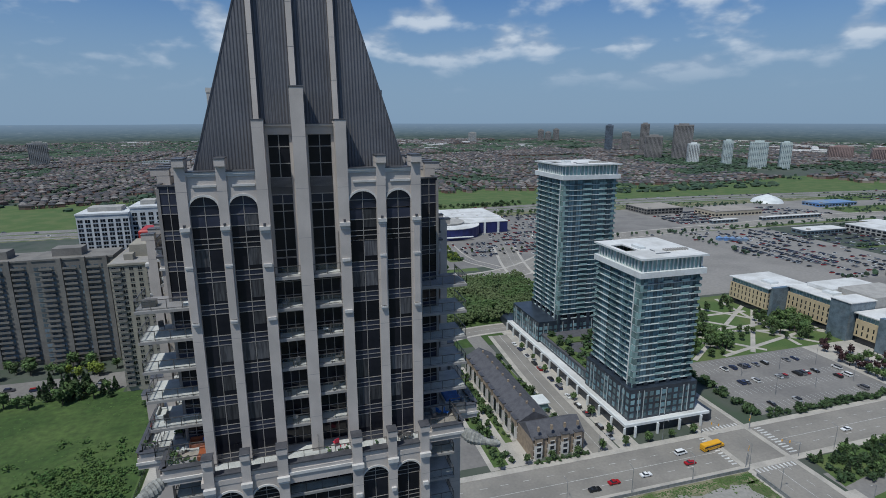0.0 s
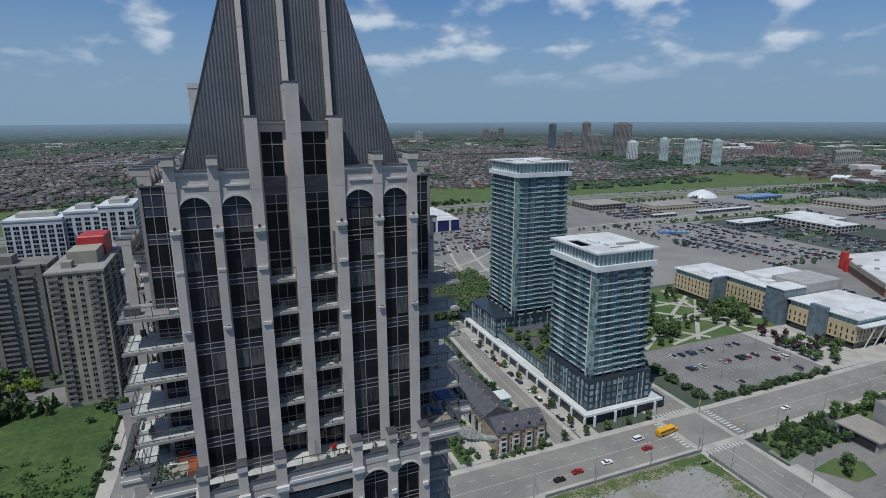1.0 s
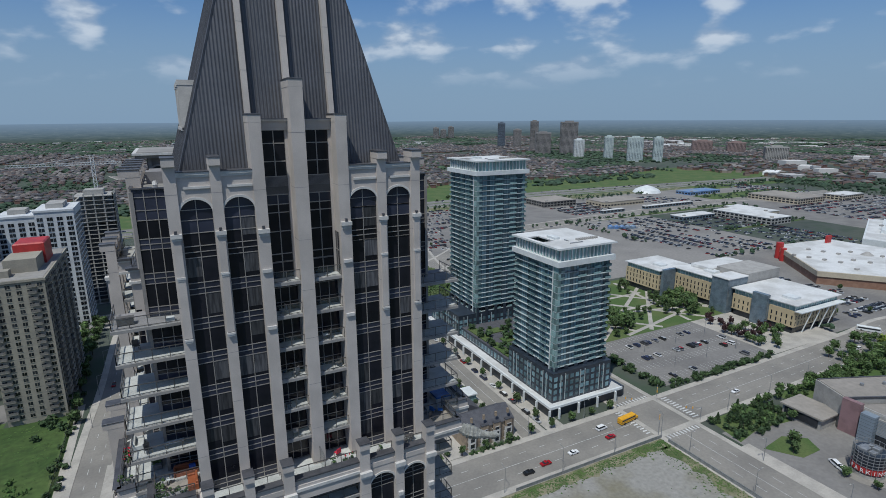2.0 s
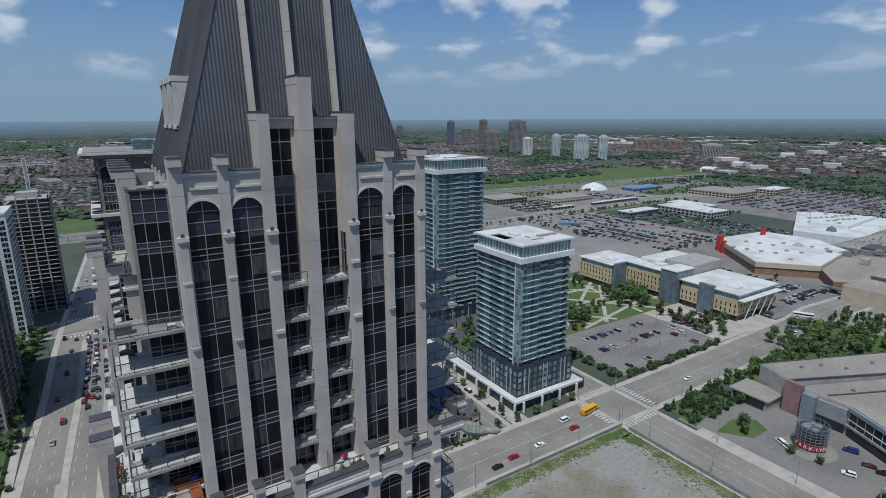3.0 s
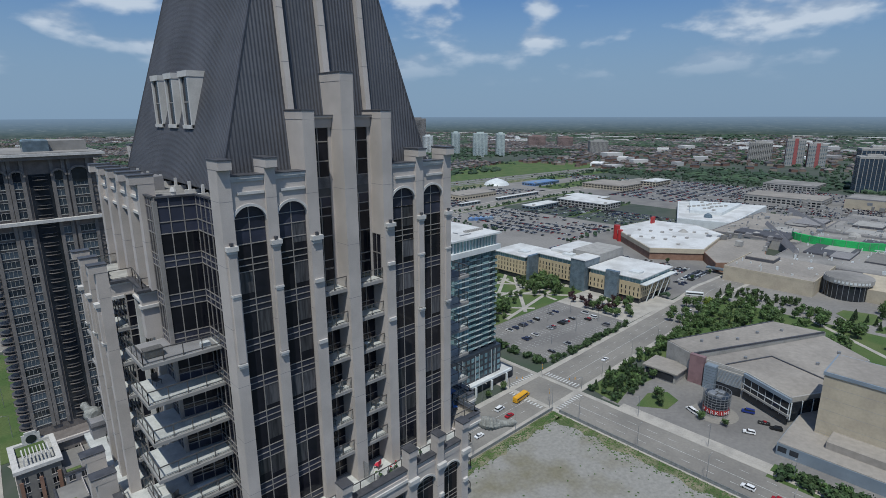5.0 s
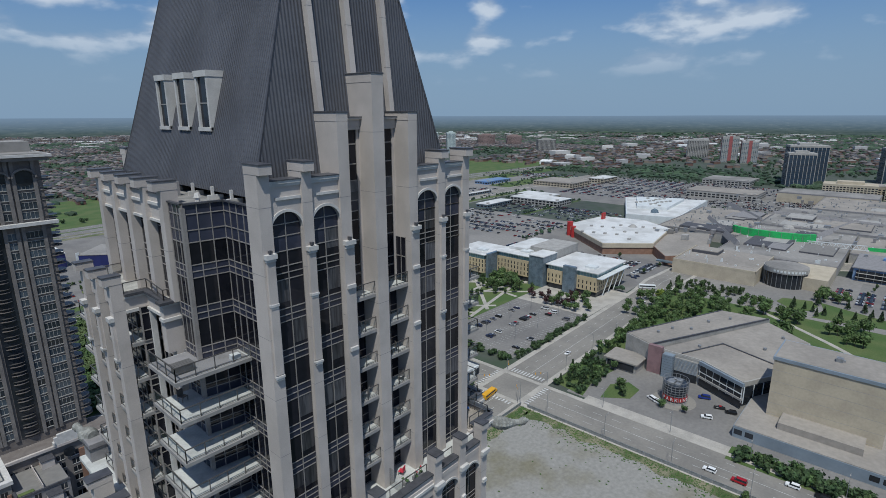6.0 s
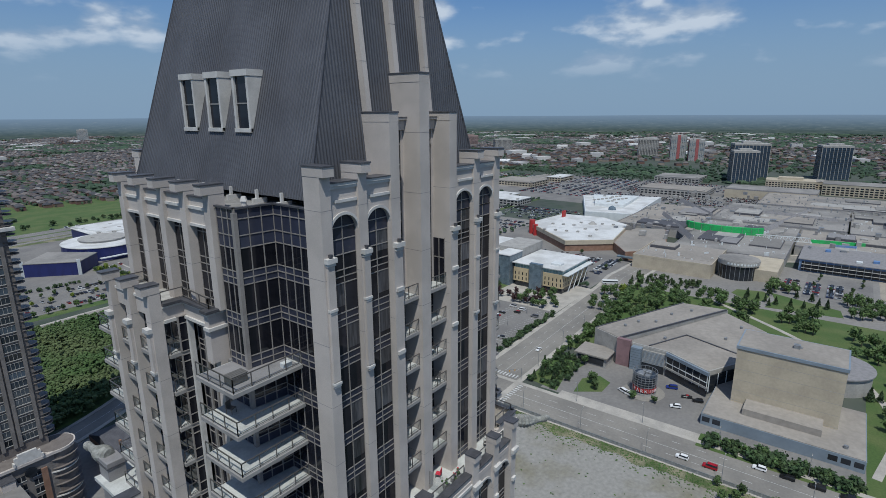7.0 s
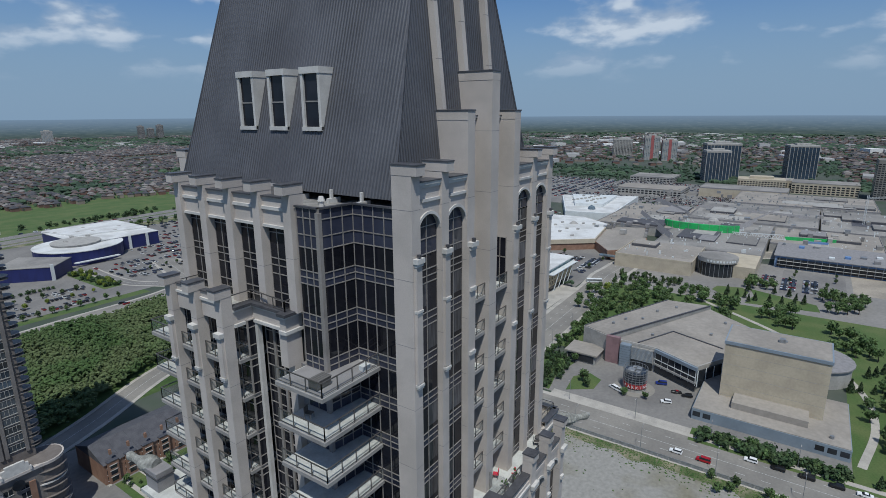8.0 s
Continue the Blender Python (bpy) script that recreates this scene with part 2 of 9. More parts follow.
# ---- mesh tools ----
class MB:
    """Gathers vertices and faces of one mesh."""

    def __init__(self):
        self.v, self.f = [], []

    def add(self, vs, fs):
        o = len(self.v)
        self.v += vs
        self.f += [tuple(i + o for i in f) for f in fs]
        return self

    def box(self, x0, y0, z0, x1, y1, z1, m=None):
        vs = [(x0, y0, z0), (x1, y0, z0), (x1, y1, z0), (x0, y1, z0), (x0, y0, z1), (x1, y0, z1), (x1, y1, z1), (x0, y1, z1)]
        if m is not None:
            vs = [tuple(m @ Vector(v)) for v in vs]
        return self.add(vs, [(0, 3, 2, 1), (4, 5, 6, 7), (0, 1, 5, 4), (1, 2, 6, 5), (2, 3, 7, 6), (3, 0, 4, 7)])

    def chamfer(self, x0, y0, z0, x1, y1, z1, c):
        """A box whose top edges are worn off by c."""
        vs = [(x0, y0, z0), (x1, y0, z0), (x1, y1, z0), (x0, y1, z0), (x0, y0, z1 - c), (x1, y0, z1 - c), (x1, y1, z1 - c), (x0, y1, z1 - c),
              (x0 + c, y0 + c, z1), (x1 - c, y0 + c, z1), (x1 - c, y1 - c, z1), (x0 + c, y1 - c, z1)]
        fs = [(0, 3, 2, 1), (8, 9, 10, 11)]
        for a, b in ((0, 4), (4, 8)):
            fs += [(a + i, a + (i + 1) % 4, b + (i + 1) % 4, b + i) for i in range(4)]
        return self.add(vs, fs)

    def prism(self, poly, z0, z1, cap=True):
        n = len(poly)
        vs = [(p[0], p[1], z0) for p in poly] + [(p[0], p[1], z1) for p in poly]
        fs = [(i, (i + 1) % n, n + (i + 1) % n, n + i) for i in range(n)]
        if cap:
            fs += [tuple(range(n))[::-1], tuple(range(n, 2 * n))]
        return self.add(vs, fs)

    def frustum(self, lo, hi, z0, z1):
        n = len(lo)
        vs = [(p[0], p[1], z0) for p in lo] + [(p[0], p[1], z1) for p in hi]
        return self.add(vs, [(i, (i + 1) % n, n + (i + 1) % n, n + i) for i in range(n)] + [tuple(range(n))[::-1], tuple(range(n, 2 * n))])

    def cyl(self, x, y, z0, z1, r0, r1=None, n=8, a0=0.0):
        r1 = r0 if r1 is None else r1
        ring = lambda r: [(x + r * math.cos(a0 + math.tau * i / n), y + r * math.sin(a0 + math.tau * i / n)) for i in range(n)]
        return self.frustum(ring(r0), ring(r1), z0, z1)

    def bar(self, p, q, r):
        """A square bar from p to q."""
        p, q = Vector(p), Vector(q)
        d = (q - p).normalized()
        a = d.cross(Vector((0, 0, 1)))
        a = a.normalized() * r if a.length > 1e-4 else Vector((r, 0, 0))
        b = d.cross(a).normalized() * r
        vs = [tuple(e + s * a + t * b) for e in (p, q) for s, t in ((-1, -1), (1, -1), (1, 1), (-1, 1))]
        return self.add(vs, [(0, 3, 2, 1), (4, 5, 6, 7)] + [(i, (i + 1) % 4, 4 + (i + 1) % 4, 4 + i) for i in range(4)])

    def quad(self, a, b, c, d):
        return self.add([tuple(a), tuple(b), tuple(c), tuple(d)], [(0, 1, 2, 3)])

    def mesh(self, name, material, smooth=False):
        me = bpy.data.meshes.new(name)
        me.from_pydata(self.v, [], self.f)
        me.materials.append(material)
        if smooth:
            me.shade_smooth()
        me.update()
        return me


def part(name, mb, material, parent=None, label="", m=None):
    """One mesh object; parent: its thing or part."""
    data = mb.mesh(name, material) if isinstance(mb, MB) else mb
    ob = new(name, data)
    if parent is not None:
        ob.parent = parent
    if m is not None:
        ob.matrix_basis = m
    if label:
        tagged(ob, label)
    return ob


def thing(name, label, category, group="", kind="", m=None):
    ob = new(name)
    ob.empty_display_size = 0.5
    if m is not None:
        ob.matrix_basis = m
    return tagged(ob, label, category, group, kind)


def flat(name, mb, material, label, category, kind="structure"):
    return tagged(part(name, mb, material), label, category, "", kind)


def strip(mb, pts, width, z, thick=0.0):
    """A ribbon along a polyline, of even width."""
    n = len(pts)
    L, R = [], []
    for i, p in enumerate(pts):
        a, b = pts[max(i - 1, 0)], pts[min(i + 1, n - 1)]
        d = Vector((b[0] - a[0], b[1] - a[1])).normalized()
        nx, ny = -d.y * width / 2, d.x * width / 2
        L.append((p[0] + nx, p[1] + ny, z)), R.append((p[0] - nx, p[1] - ny, z))
    fs = [(n + i, n + i + 1, i + 1, i) for i in range(n - 1)]
    vs = L + R
    if thick:
        vs = vs + [(x, y, zz - thick) for x, y, zz in vs]
        fs += [(i, i + 1, 2 * n + i + 1, 2 * n + i) for i in range(n - 1)] + [(n + i + 1, n + i, 3 * n + i, 3 * n + i + 1) for i in range(n - 1)]
    return mb.add(vs, fs)


def smooth_line(pts, k=8):
    """Points along a soft curve through pts."""
    out = []
    P = [Vector(p) for p in pts]
    P = [2 * P[0] - P[1]] + P + [2 * P[-1] - P[-2]]
    for i in range(1, len(P) - 2):
        for j in range(k):
            t = j / k
            a, b, c, d = P[i - 1], P[i], P[i + 1], P[i + 2]
            out.append(tuple(0.5 * (2 * b + (c - a) * t + (2 * a - 5 * b + 4 * c - d) * t * t + (3 * b - a - 3 * c + d) * t ** 3)))
    out.append(tuple(P[-2]))
    return out

# ---- ground, roads, lots ----
def rise(r):
    """Height of the land far out, where it climbs to the skyline."""
    return 0.0 if r < 2600 else 99.0 * ((r - 2600) / 2280) ** 1.5


LAND = bpy.data.materials.new("mixed_land")
LAND.use_nodes = True
ln, ll = LAND.node_tree.nodes, LAND.node_tree.links
lt = ln.new("ShaderNodeTexCoord")
ramps = []
for sc, cols in ((0.0035, ((0.036, 0.056, 0.044), (0.060, 0.080, 0.062), (0.028, 0.046, 0.042))), (0.03, ((0.045, 0.06, 0.035), (0.09, 0.09, 0.075), (0.05, 0.075, 0.035)))):
    tx, rp = ln.new("ShaderNodeTexNoise"), ln.new("ShaderNodeValToRGB")
    tx.inputs["Scale"].default_value, tx.inputs["Detail"].default_value = sc, 6.0
    ll.new(lt.outputs["Object"], tx.inputs["Vector"]), ll.new(tx.outputs["Fac"], rp.inputs[0])
    rp.color_ramp.elements[0].position, rp.color_ramp.elements[1].position = 0.38, 0.64
    rp.color_ramp.elements[0].color, rp.color_ramp.elements[1].color = (*cols[0], 1), (*cols[2], 1)
    mid = rp.color_ramp.elements.new(0.5)
    mid.color = (*cols[1], 1)
    ramps.append(rp)
lm = ln.new("ShaderNodeMix")
lm.data_type = "RGBA"
lm.inputs[0].default_value = 0.5
ll.new(ramps[0].outputs[0], lm.inputs[6]), ll.new(ramps[1].outputs[0], lm.inputs[7])
ll.new(lm.outputs[2], ln["Principled BSDF"].inputs["Base Color"])
ln["Principled BSDF"].inputs["Roughness"].default_value = 0.95

mb = MB()
RAD = [0, 150, 300, 500, 800, 1200, 1700, 2200, 2600, 2900, 3200, 3500, 3800, 4100, 4400, 4650, 4880]
SEG = 96
for r in RAD:
    for k in range(SEG):
        a = math.tau * k / SEG
        mb.v.append((r * math.cos(a), r * math.sin(a), rise(r)))
for i in range(len(RAD) - 1):
    for k in range(SEG):
        a, b = i * SEG + k, i * SEG + (k + 1) % SEG
        mb.f.append((a, b, b + SEG, a + SEG) if i else (a, b + SEG, a + SEG))
ground = flat("ground", mb, LAND, "wide green and brown suburban land reaching the horizon", "ground")


def sheet(name, rect, material, label, category, z=0.02):
    x0, y0, x1, y1 = rect
    return flat(name, MB().box(x0, y0, z - 0.3, x1, y1, z), material, label, category)


# grass and lots under everything
sheet("meadow", (-190, 150, -62, 277), MEADOW, "tall green meadow grass beside the avenue", "meadow", 0.03)
sheet("apartment_drive", (-200, 282, -86, 302), ASPHALT_LOT, "grey asphalt drive before the apartment slabs", "car park", 0.03)
sheet("apartment_lawn", (-205, 277.2, -86, 281.8), GRASS, "mown grass by the apartment drive", "grass", 0.035)
sheet("verge", (-62, 120, -57, 277), GRASS, "mown grass verge along the fence", "verge", 0.035)
sheet("lawn", (-14, 280, 182, 400), MEADOW, "rough grass under the wood", "grass", 0.02)
sheet("forecourt", (20, 60, 160, 143), CONCRETE, "pale concrete forecourt at the tower's foot", "pavement", 0.02)
sheet("gravel_lot", (62, 20, 160, 140), GRAVEL, "vacant lot of pale gravel and dust", "lot", 0.05)
sheet("parking_lot", (198, 172, 283, 226), ASPHALT_LOT, "grey asphalt car park with white bays", "car park", 0.03)
sheet("park_ground", (194, 226, 330, 318), GRASS, "campus lawn crossed by pale paths", "lawn", 0.03)
sheet("campus_square", (283, 170, 345, 226), CONCRETE, "pale paved campus square", "pavement", 0.035)
sheet("field_car_park", (290, 322, 560, 520), LOT_PALE, "wide sun-bleached asphalt car park", "car park", 0.02)
sheet("mall_car_park", (345, 172, 520, 322), ASPHALT_LOT, "asphalt car park beside the mall", "car park", 0.025)
sheet("cinema_car_park", (40, 446, 470, 690), ASPHALT_LOT, "asphalt car park round the cinema", "car park", 0.012)
sheet("cinema_verge", (40, 436, 158, 445.5), GRASS, "mown verge between the road and the cinema car park", "verge", 0.02)
sheet("planted_strip", (141, 471, 156, 537), GRASS, "planted strip in the cinema car park", "grass", 0.03)
sheet("station_yard", (470, 520, 1010, 700), LOT_PALE, "paved bus station yard", "yard", 0.008)
sheet("far_car_park", (720, 120, 1050, 520), ASPHALT_LOT, "large crowded car park behind the mall", "car park", 0.02)
sheet("street_apron", (182, 4, 189, 122), CONCRETE, "broad pale pavement before the arts centre", "pavement", 0.05)
sheet("arts_forecourt", (186, 5, 240, 132), ASPHALT_LOT, "grey paved forecourt of the arts centre", "pavement", 0.03)
sheet("highway_field", (-900, 722.2, 1250, 1000), GRASS, "broad mown grass beside the highway", "grass", 0.02)
sheet("highway_bank", (-900, 690, 1250, 722), WEEDS, "rough grass bank of the highway", "grass", 0.015)
sheet("plaza_pavement", (300, -90, 500, 150), LOT_PALE, "broad paved plaza before the mall", "pavement", 0.016)
sheet("garden_lawn", (300, -20, 372, 148), GRASS, "tree-covered lawn behind the arts centre", "lawn", 0.022)
sheet("south_yard", (186, -240, 500, -92), LOT_PALE, "paved yards south of the arts centre", "yard", 0.016)
flat("plaza_lawn", MB().prism([(383, 71), (390, 62), (404, 60), (414, 65), (409, 82), (398, 84)], -0.2, 0.12), GRASS, "oval kerbed lawn on the plaza", "lawn")
flat("plaza_lawn", MB().prism([(377, 60), (383, 16), (398, 18), (414, 60), (398, 56)], -0.2, 0.12), GRASS, "tapering kerbed lawn on the plaza", "lawn")
sheet("plaza_car_park", (416, 0, 488, 42), ASPHALT_LOT, "crowded car park before the mall works", "car park", 0.03)
sheet("dirt_track", (440, -88, 494, -4), mat("bare_dirt", (0.33, 0.29, 0.235), 0.95, second=(0.25, 0.22, 0.18), scale=0.06, amount=0.3, grain=0.8), "bare dirt yard by the mall works", "yard", 0.034)
flat("verge", MB().prism([(-26, 262), (-12, 262), (-12, 385), (-20, 388), (-22.5, 360)], -0.2, 0.16), GRASS, "bright mown verge beside the brick tower", "verge")
sheet("sister_court", (14, 172, 66, 262), ASPHALT_LOT, "grey asphalt drive and court beside the brown townhouses", "court", 0.03)
sheet("brick_garden", (34, 206, 68, 226), GRASS, "small front gardens before the brown townhouses", "garden", 0.09)
for k in range(6):
    sheet("garden_walk", (36.5 + k * 6.3, 204, 38.2 + k * 6.3, 226), CONCRETE, "narrow paved walk to a townhouse door", "pavement", 0.11)
sheet("tower_pavement", (122.2, 166, 131, 302), CONCRETE, "pale pavement under the podium canopy", "pavement", 0.05)
sheet("annex_lawn", (186, -60, 300, 5), GRASS, "lawn with trees south of the arts centre", "lawn", 0.04)
strip_walk = flat("garden_path", strip(MB(), smooth_line([(196, 2), (230, -4), (262, -2), (296, 12), (330, 40), (372, 92)]), 3.0, 0.09, 0.2), CONCRETE, "curving pale path past the arts centre", "path")
sheet("station_green", (770, 560, 1010, 618), GRASS, "green strip by the station yard", "grass", 0.03)
sheet("station_green", (860, 662, 1240, 712), GRASS, "rough green bank beside the highway", "grass", 0.034)
sheet("lot_green", (470, 524, 760, 534), GRASS, "green verge along the arterial road", "grass", 0.03)
sheet("lot_green", (566, 404, 720, 410), GRASS, "green strip between car parks", "grass", 0.03)
# townhouse gardens and courts
sheet("townhouse_walk", (66, 168, 84, 256), CONCRETE, "pale paved walk before the townhouses", "pavement", 0.05)
sheet("townhouse_garden", (68, 170, 74, 254), GRASS, "narrow planted bed along the townhouse walk", "garden", 0.11)
sheet("townhouse_garden", (78.5, 184, 81.6, 254), GRASS, "narrow planted bed before the townhouses", "garden", 0.11)
sheet("townhouse_court", (98, 183.8, 107.5, 300), ASPHALT_LOT, "grey asphalt court behind the townhouses", "court", 0.04)
sheet("court_bed", (100, 186, 106.5, 198), GRASS, "planted bed in the townhouse court", "garden", 0.12)
sheet("court_bed", (101, 214, 107, 262), GRASS, "planted bed in the townhouse court", "garden", 0.12)
sheet("front_garden", (84, 166.5, 108, 168.6), GRASS, "strip of front gardens beside the street", "garden", 0.13)

ROAD_A = [(-15, 154.5), (160, 154.5), (340, 157), (400, 160), (470, 140), (560, 20), (640, -120)]
ROAD_B = [(176, -260), (172, -60), (172, 60), (172, 140), (174, 240), (187, 330), (190, 420), (215, 520)]
AVENUE = [(-48, 60), (-41.5, 240), (-38.5, 300), (-35.5, 405), (-22, 640), (0, 1000), (-120, 1500)]
ARTERIAL = [(-190, 405), (-36, 405), (90, 412), (190, 426), (330, 520), (560, 545), (760, 560), (1050, 540)]
LOOP = [(-22, 252), (10, 262), (48, 277), (95, 300), (150, 304), (182, 306)]
STREET = [(114, 166), (115.5, 230), (119, 292)]
HIGHWAY = [(-900, 770), (0, 765), (300, 785), (600, 800), (900, 780), (1250, 760), (1900, 800)]


def street(name, line, width, label, lanes=2, walk_w=2.2, z=0.06, curve=True, material=ASPHALT):
    pts = smooth_line(line) if curve else line
    ob = flat(name, strip(MB(), pts, width, z, 0.3), material, label, "road")
    if walk_w:
        for side in (-1, 1):
            off = []
            for i, p in enumerate(pts):
                a, b = pts[max(i - 1, 0)], pts[min(i + 1, len(pts) - 1)]
                d = Vector((b[0] - a[0], b[1] - a[1])).normalized()
                k = side * (width / 2 + walk_w / 2)
                off.append((p[0] - d.y * k, p[1] + d.x * k))
            flat("pavement", strip(MB(), off, walk_w, z + 0.13, 0.4), CONCRETE, "pale concrete pavement with a raised kerb", "pavement")
    mk = MB()
    for lane in range(1, lanes):
        k = -width / 2 + width * lane / lanes
        mid = lane * 2 == lanes
        run = 0.0
        for a, b in zip(pts, pts[1:]):
            d = Vector((b[0] - a[0], b[1] - a[1]))
            L = d.length
            d.normalize()
            s = 0.0
            while s < L:
                px, py = a[0] + d.x * s - d.y * k, a[1] + d.y * s + d.x * k
                if (156 < px < 191 and 138 < py < 171) or (-56 < px < -16 and 384 < py < 426):
                    pass
                elif mid or (run + s) % 9 < 3.2:
                    e = min(s + 1.6, L)
                    strip(mk, [(a[0] + d.x * s - d.y * k, a[1] + d.y * s + d.x * k), (a[0] + d.x * e - d.y * k, a[1] + d.y * e + d.x * k)], 0.16, z + 0.006)
                s += 1.6
            run += L
    if mk.v:
        tagged(part("lane_marking", mk, PAINT), "worn white lane marking on the asphalt", "marking", "", "structure")
    return ob


street("road_a", ROAD_A, 20.5, "grey four-lane city street with white lane marks", 4, 3.0)
street("road_b", ROAD_B, 19.5, "grey four-lane cross street beside the gravel lot", 4, 2.5, 0.062)
street("avenue", AVENUE, 23, "six-lane avenue full of waiting cars", 6, 3.0, 0.058)
street("arterial_road", ARTERIAL, 24, "wide arterial road with pale kerbs", 4, 2.5, 0.056)
street("cinema_drive", [(180, 432), (170, 452), (161, 470), (158, 500), (160, 545)], 9, "asphalt drive into the cinema car park", 2, 1.5, 0.05, True, ASPHALT_LOT)
street("loop_road", LOOP, 11, "curving side street round the wood", 2, 2.0, 0.064)
street("side_street", STREET, 9.5, "side street between townhouses and glass towers", 2, 2.5, 0.066)
for off, nm in ((-46, "highway_south"), (-22, "highway_north")):
    street(nm, [(x, y + off) for x, y in HIGHWAY], 19, "broad grey highway carriageway", 5, 0, 0.05, True, ASPHALT_LOT)
street("service_road", [(x, y - 65) for x, y in HIGHWAY], 8, "service road beside the highway", 2, 0, 0.048, True, ASPHALT_LOT)

crossing = MB()
for k in range(11):
    y = 146 + k * 1.75
    crossing.box(157.5, y, 0.05, 161.0, y + 0.75, 0.076), crossing.box(186, y, 0.05, 189.5, y + 0.75, 0.076)
for k in range(10):
    x = 163.5 + k * 1.9
    crossing.box(x, 139, 0.05, x + 0.8, 142.5, 0.076), crossing.box(x, 166.5, 0.05, x + 0.8, 170, 0.076)
flat("crosswalk", crossing, PAINT, "white ladder crosswalk bars at the junction", "crosswalk")
cw = MB()
for k in range(14):
    x = -49.5 + k * 2.0
    cw.box(x, 386, 0.05, x + 1.0, 389.5, 0.072), cw.box(x, 420, 0.05, x + 1.0, 423.5, 0.072)
flat("crosswalk", cw, PAINT, "white crosswalk bars across the avenue", "crosswalk")
flat("median", strip(MB(), smooth_line([(-45.5, 120), (-43.5, 175), (-41.4, 226)]), 4.2, 0.24, 0.3), CONCRETE, "broad pale paved median in the avenue", "median")
flat("median", strip(MB(), smooth_line([(-45.5, 120), (-40.2, 240), (-36.6, 310), (-35.4, 378)]), 2.6, 0.2, 0.3), CONCRETE, "pale concrete median strip in the avenue", "median")


# emissive backdrop of far country closing the view, blue haze painted in upwards
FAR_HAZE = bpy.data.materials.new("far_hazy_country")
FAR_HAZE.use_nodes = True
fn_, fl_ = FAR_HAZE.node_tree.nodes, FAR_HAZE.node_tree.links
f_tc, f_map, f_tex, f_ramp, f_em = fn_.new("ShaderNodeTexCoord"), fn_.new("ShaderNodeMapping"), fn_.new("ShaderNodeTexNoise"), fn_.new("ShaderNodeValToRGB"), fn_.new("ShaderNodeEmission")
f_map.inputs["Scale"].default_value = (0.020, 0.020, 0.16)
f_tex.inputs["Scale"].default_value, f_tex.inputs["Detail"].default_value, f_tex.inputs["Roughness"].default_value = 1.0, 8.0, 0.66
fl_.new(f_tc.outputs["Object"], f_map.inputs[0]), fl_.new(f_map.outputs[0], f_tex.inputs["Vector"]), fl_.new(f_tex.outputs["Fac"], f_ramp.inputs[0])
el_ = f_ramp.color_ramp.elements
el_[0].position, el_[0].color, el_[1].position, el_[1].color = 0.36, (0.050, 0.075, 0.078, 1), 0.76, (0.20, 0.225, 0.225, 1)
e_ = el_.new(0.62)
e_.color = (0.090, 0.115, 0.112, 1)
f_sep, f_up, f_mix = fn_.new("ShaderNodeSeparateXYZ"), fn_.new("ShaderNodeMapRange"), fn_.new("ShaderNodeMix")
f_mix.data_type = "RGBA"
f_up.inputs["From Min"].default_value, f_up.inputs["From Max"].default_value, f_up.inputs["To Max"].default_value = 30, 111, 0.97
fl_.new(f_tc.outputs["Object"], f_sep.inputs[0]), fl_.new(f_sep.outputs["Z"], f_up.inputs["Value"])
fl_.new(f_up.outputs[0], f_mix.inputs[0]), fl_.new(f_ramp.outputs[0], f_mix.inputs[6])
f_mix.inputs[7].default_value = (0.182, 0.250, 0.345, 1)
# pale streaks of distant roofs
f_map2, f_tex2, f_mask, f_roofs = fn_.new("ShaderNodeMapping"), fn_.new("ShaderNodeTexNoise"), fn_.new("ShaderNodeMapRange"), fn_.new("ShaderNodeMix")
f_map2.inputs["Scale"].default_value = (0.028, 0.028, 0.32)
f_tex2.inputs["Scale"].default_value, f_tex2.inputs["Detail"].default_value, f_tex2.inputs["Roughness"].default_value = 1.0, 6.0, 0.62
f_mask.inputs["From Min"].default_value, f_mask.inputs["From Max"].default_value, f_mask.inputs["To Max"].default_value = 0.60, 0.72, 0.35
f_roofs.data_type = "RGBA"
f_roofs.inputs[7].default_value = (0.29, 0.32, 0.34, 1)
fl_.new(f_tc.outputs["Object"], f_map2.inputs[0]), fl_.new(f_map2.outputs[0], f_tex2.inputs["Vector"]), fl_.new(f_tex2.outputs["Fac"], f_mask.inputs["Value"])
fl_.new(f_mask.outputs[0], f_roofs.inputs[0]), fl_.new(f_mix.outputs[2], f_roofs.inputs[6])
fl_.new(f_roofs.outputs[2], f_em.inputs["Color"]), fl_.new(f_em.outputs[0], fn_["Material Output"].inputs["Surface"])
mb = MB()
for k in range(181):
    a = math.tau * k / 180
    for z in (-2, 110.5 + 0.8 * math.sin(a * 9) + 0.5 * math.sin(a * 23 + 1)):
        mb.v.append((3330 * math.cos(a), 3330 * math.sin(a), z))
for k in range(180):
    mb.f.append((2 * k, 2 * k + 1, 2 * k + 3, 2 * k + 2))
flat("backdrop", mb, FAR_HAZE, "glowing backdrop of far country with blue haze painted in", "backdrop")

# ---- the main tower ----
S, L0 = 3.22, 95.95
level = lambda k: L0 + S * k
TERRACE_TILE = mat("terrace_tile", (0.30, 0.27, 0.235), 0.8, scale=1.0, amount=0.25, grain=5)
PIERS = [(-10.88, -9.95), (-7.42, -6.55), (-4.02, -3.0), (-0.5, 0.7), (3.42, 4.46), (7.2, 8.12), (10.68, 11.66)]
YF = 52.65
ROOF_DECK = mat("dark_roof_gravel", (0.26, 0.25, 0.235), 0.95, scale=1.0, amount=0.3, grain=16, bump=0.02)
tower = thing("condominium_tower", "tall grey stucco condominium tower with a dark metal spire roof", "tower")

_window_cache = {}
rb_ = random.Random(9)


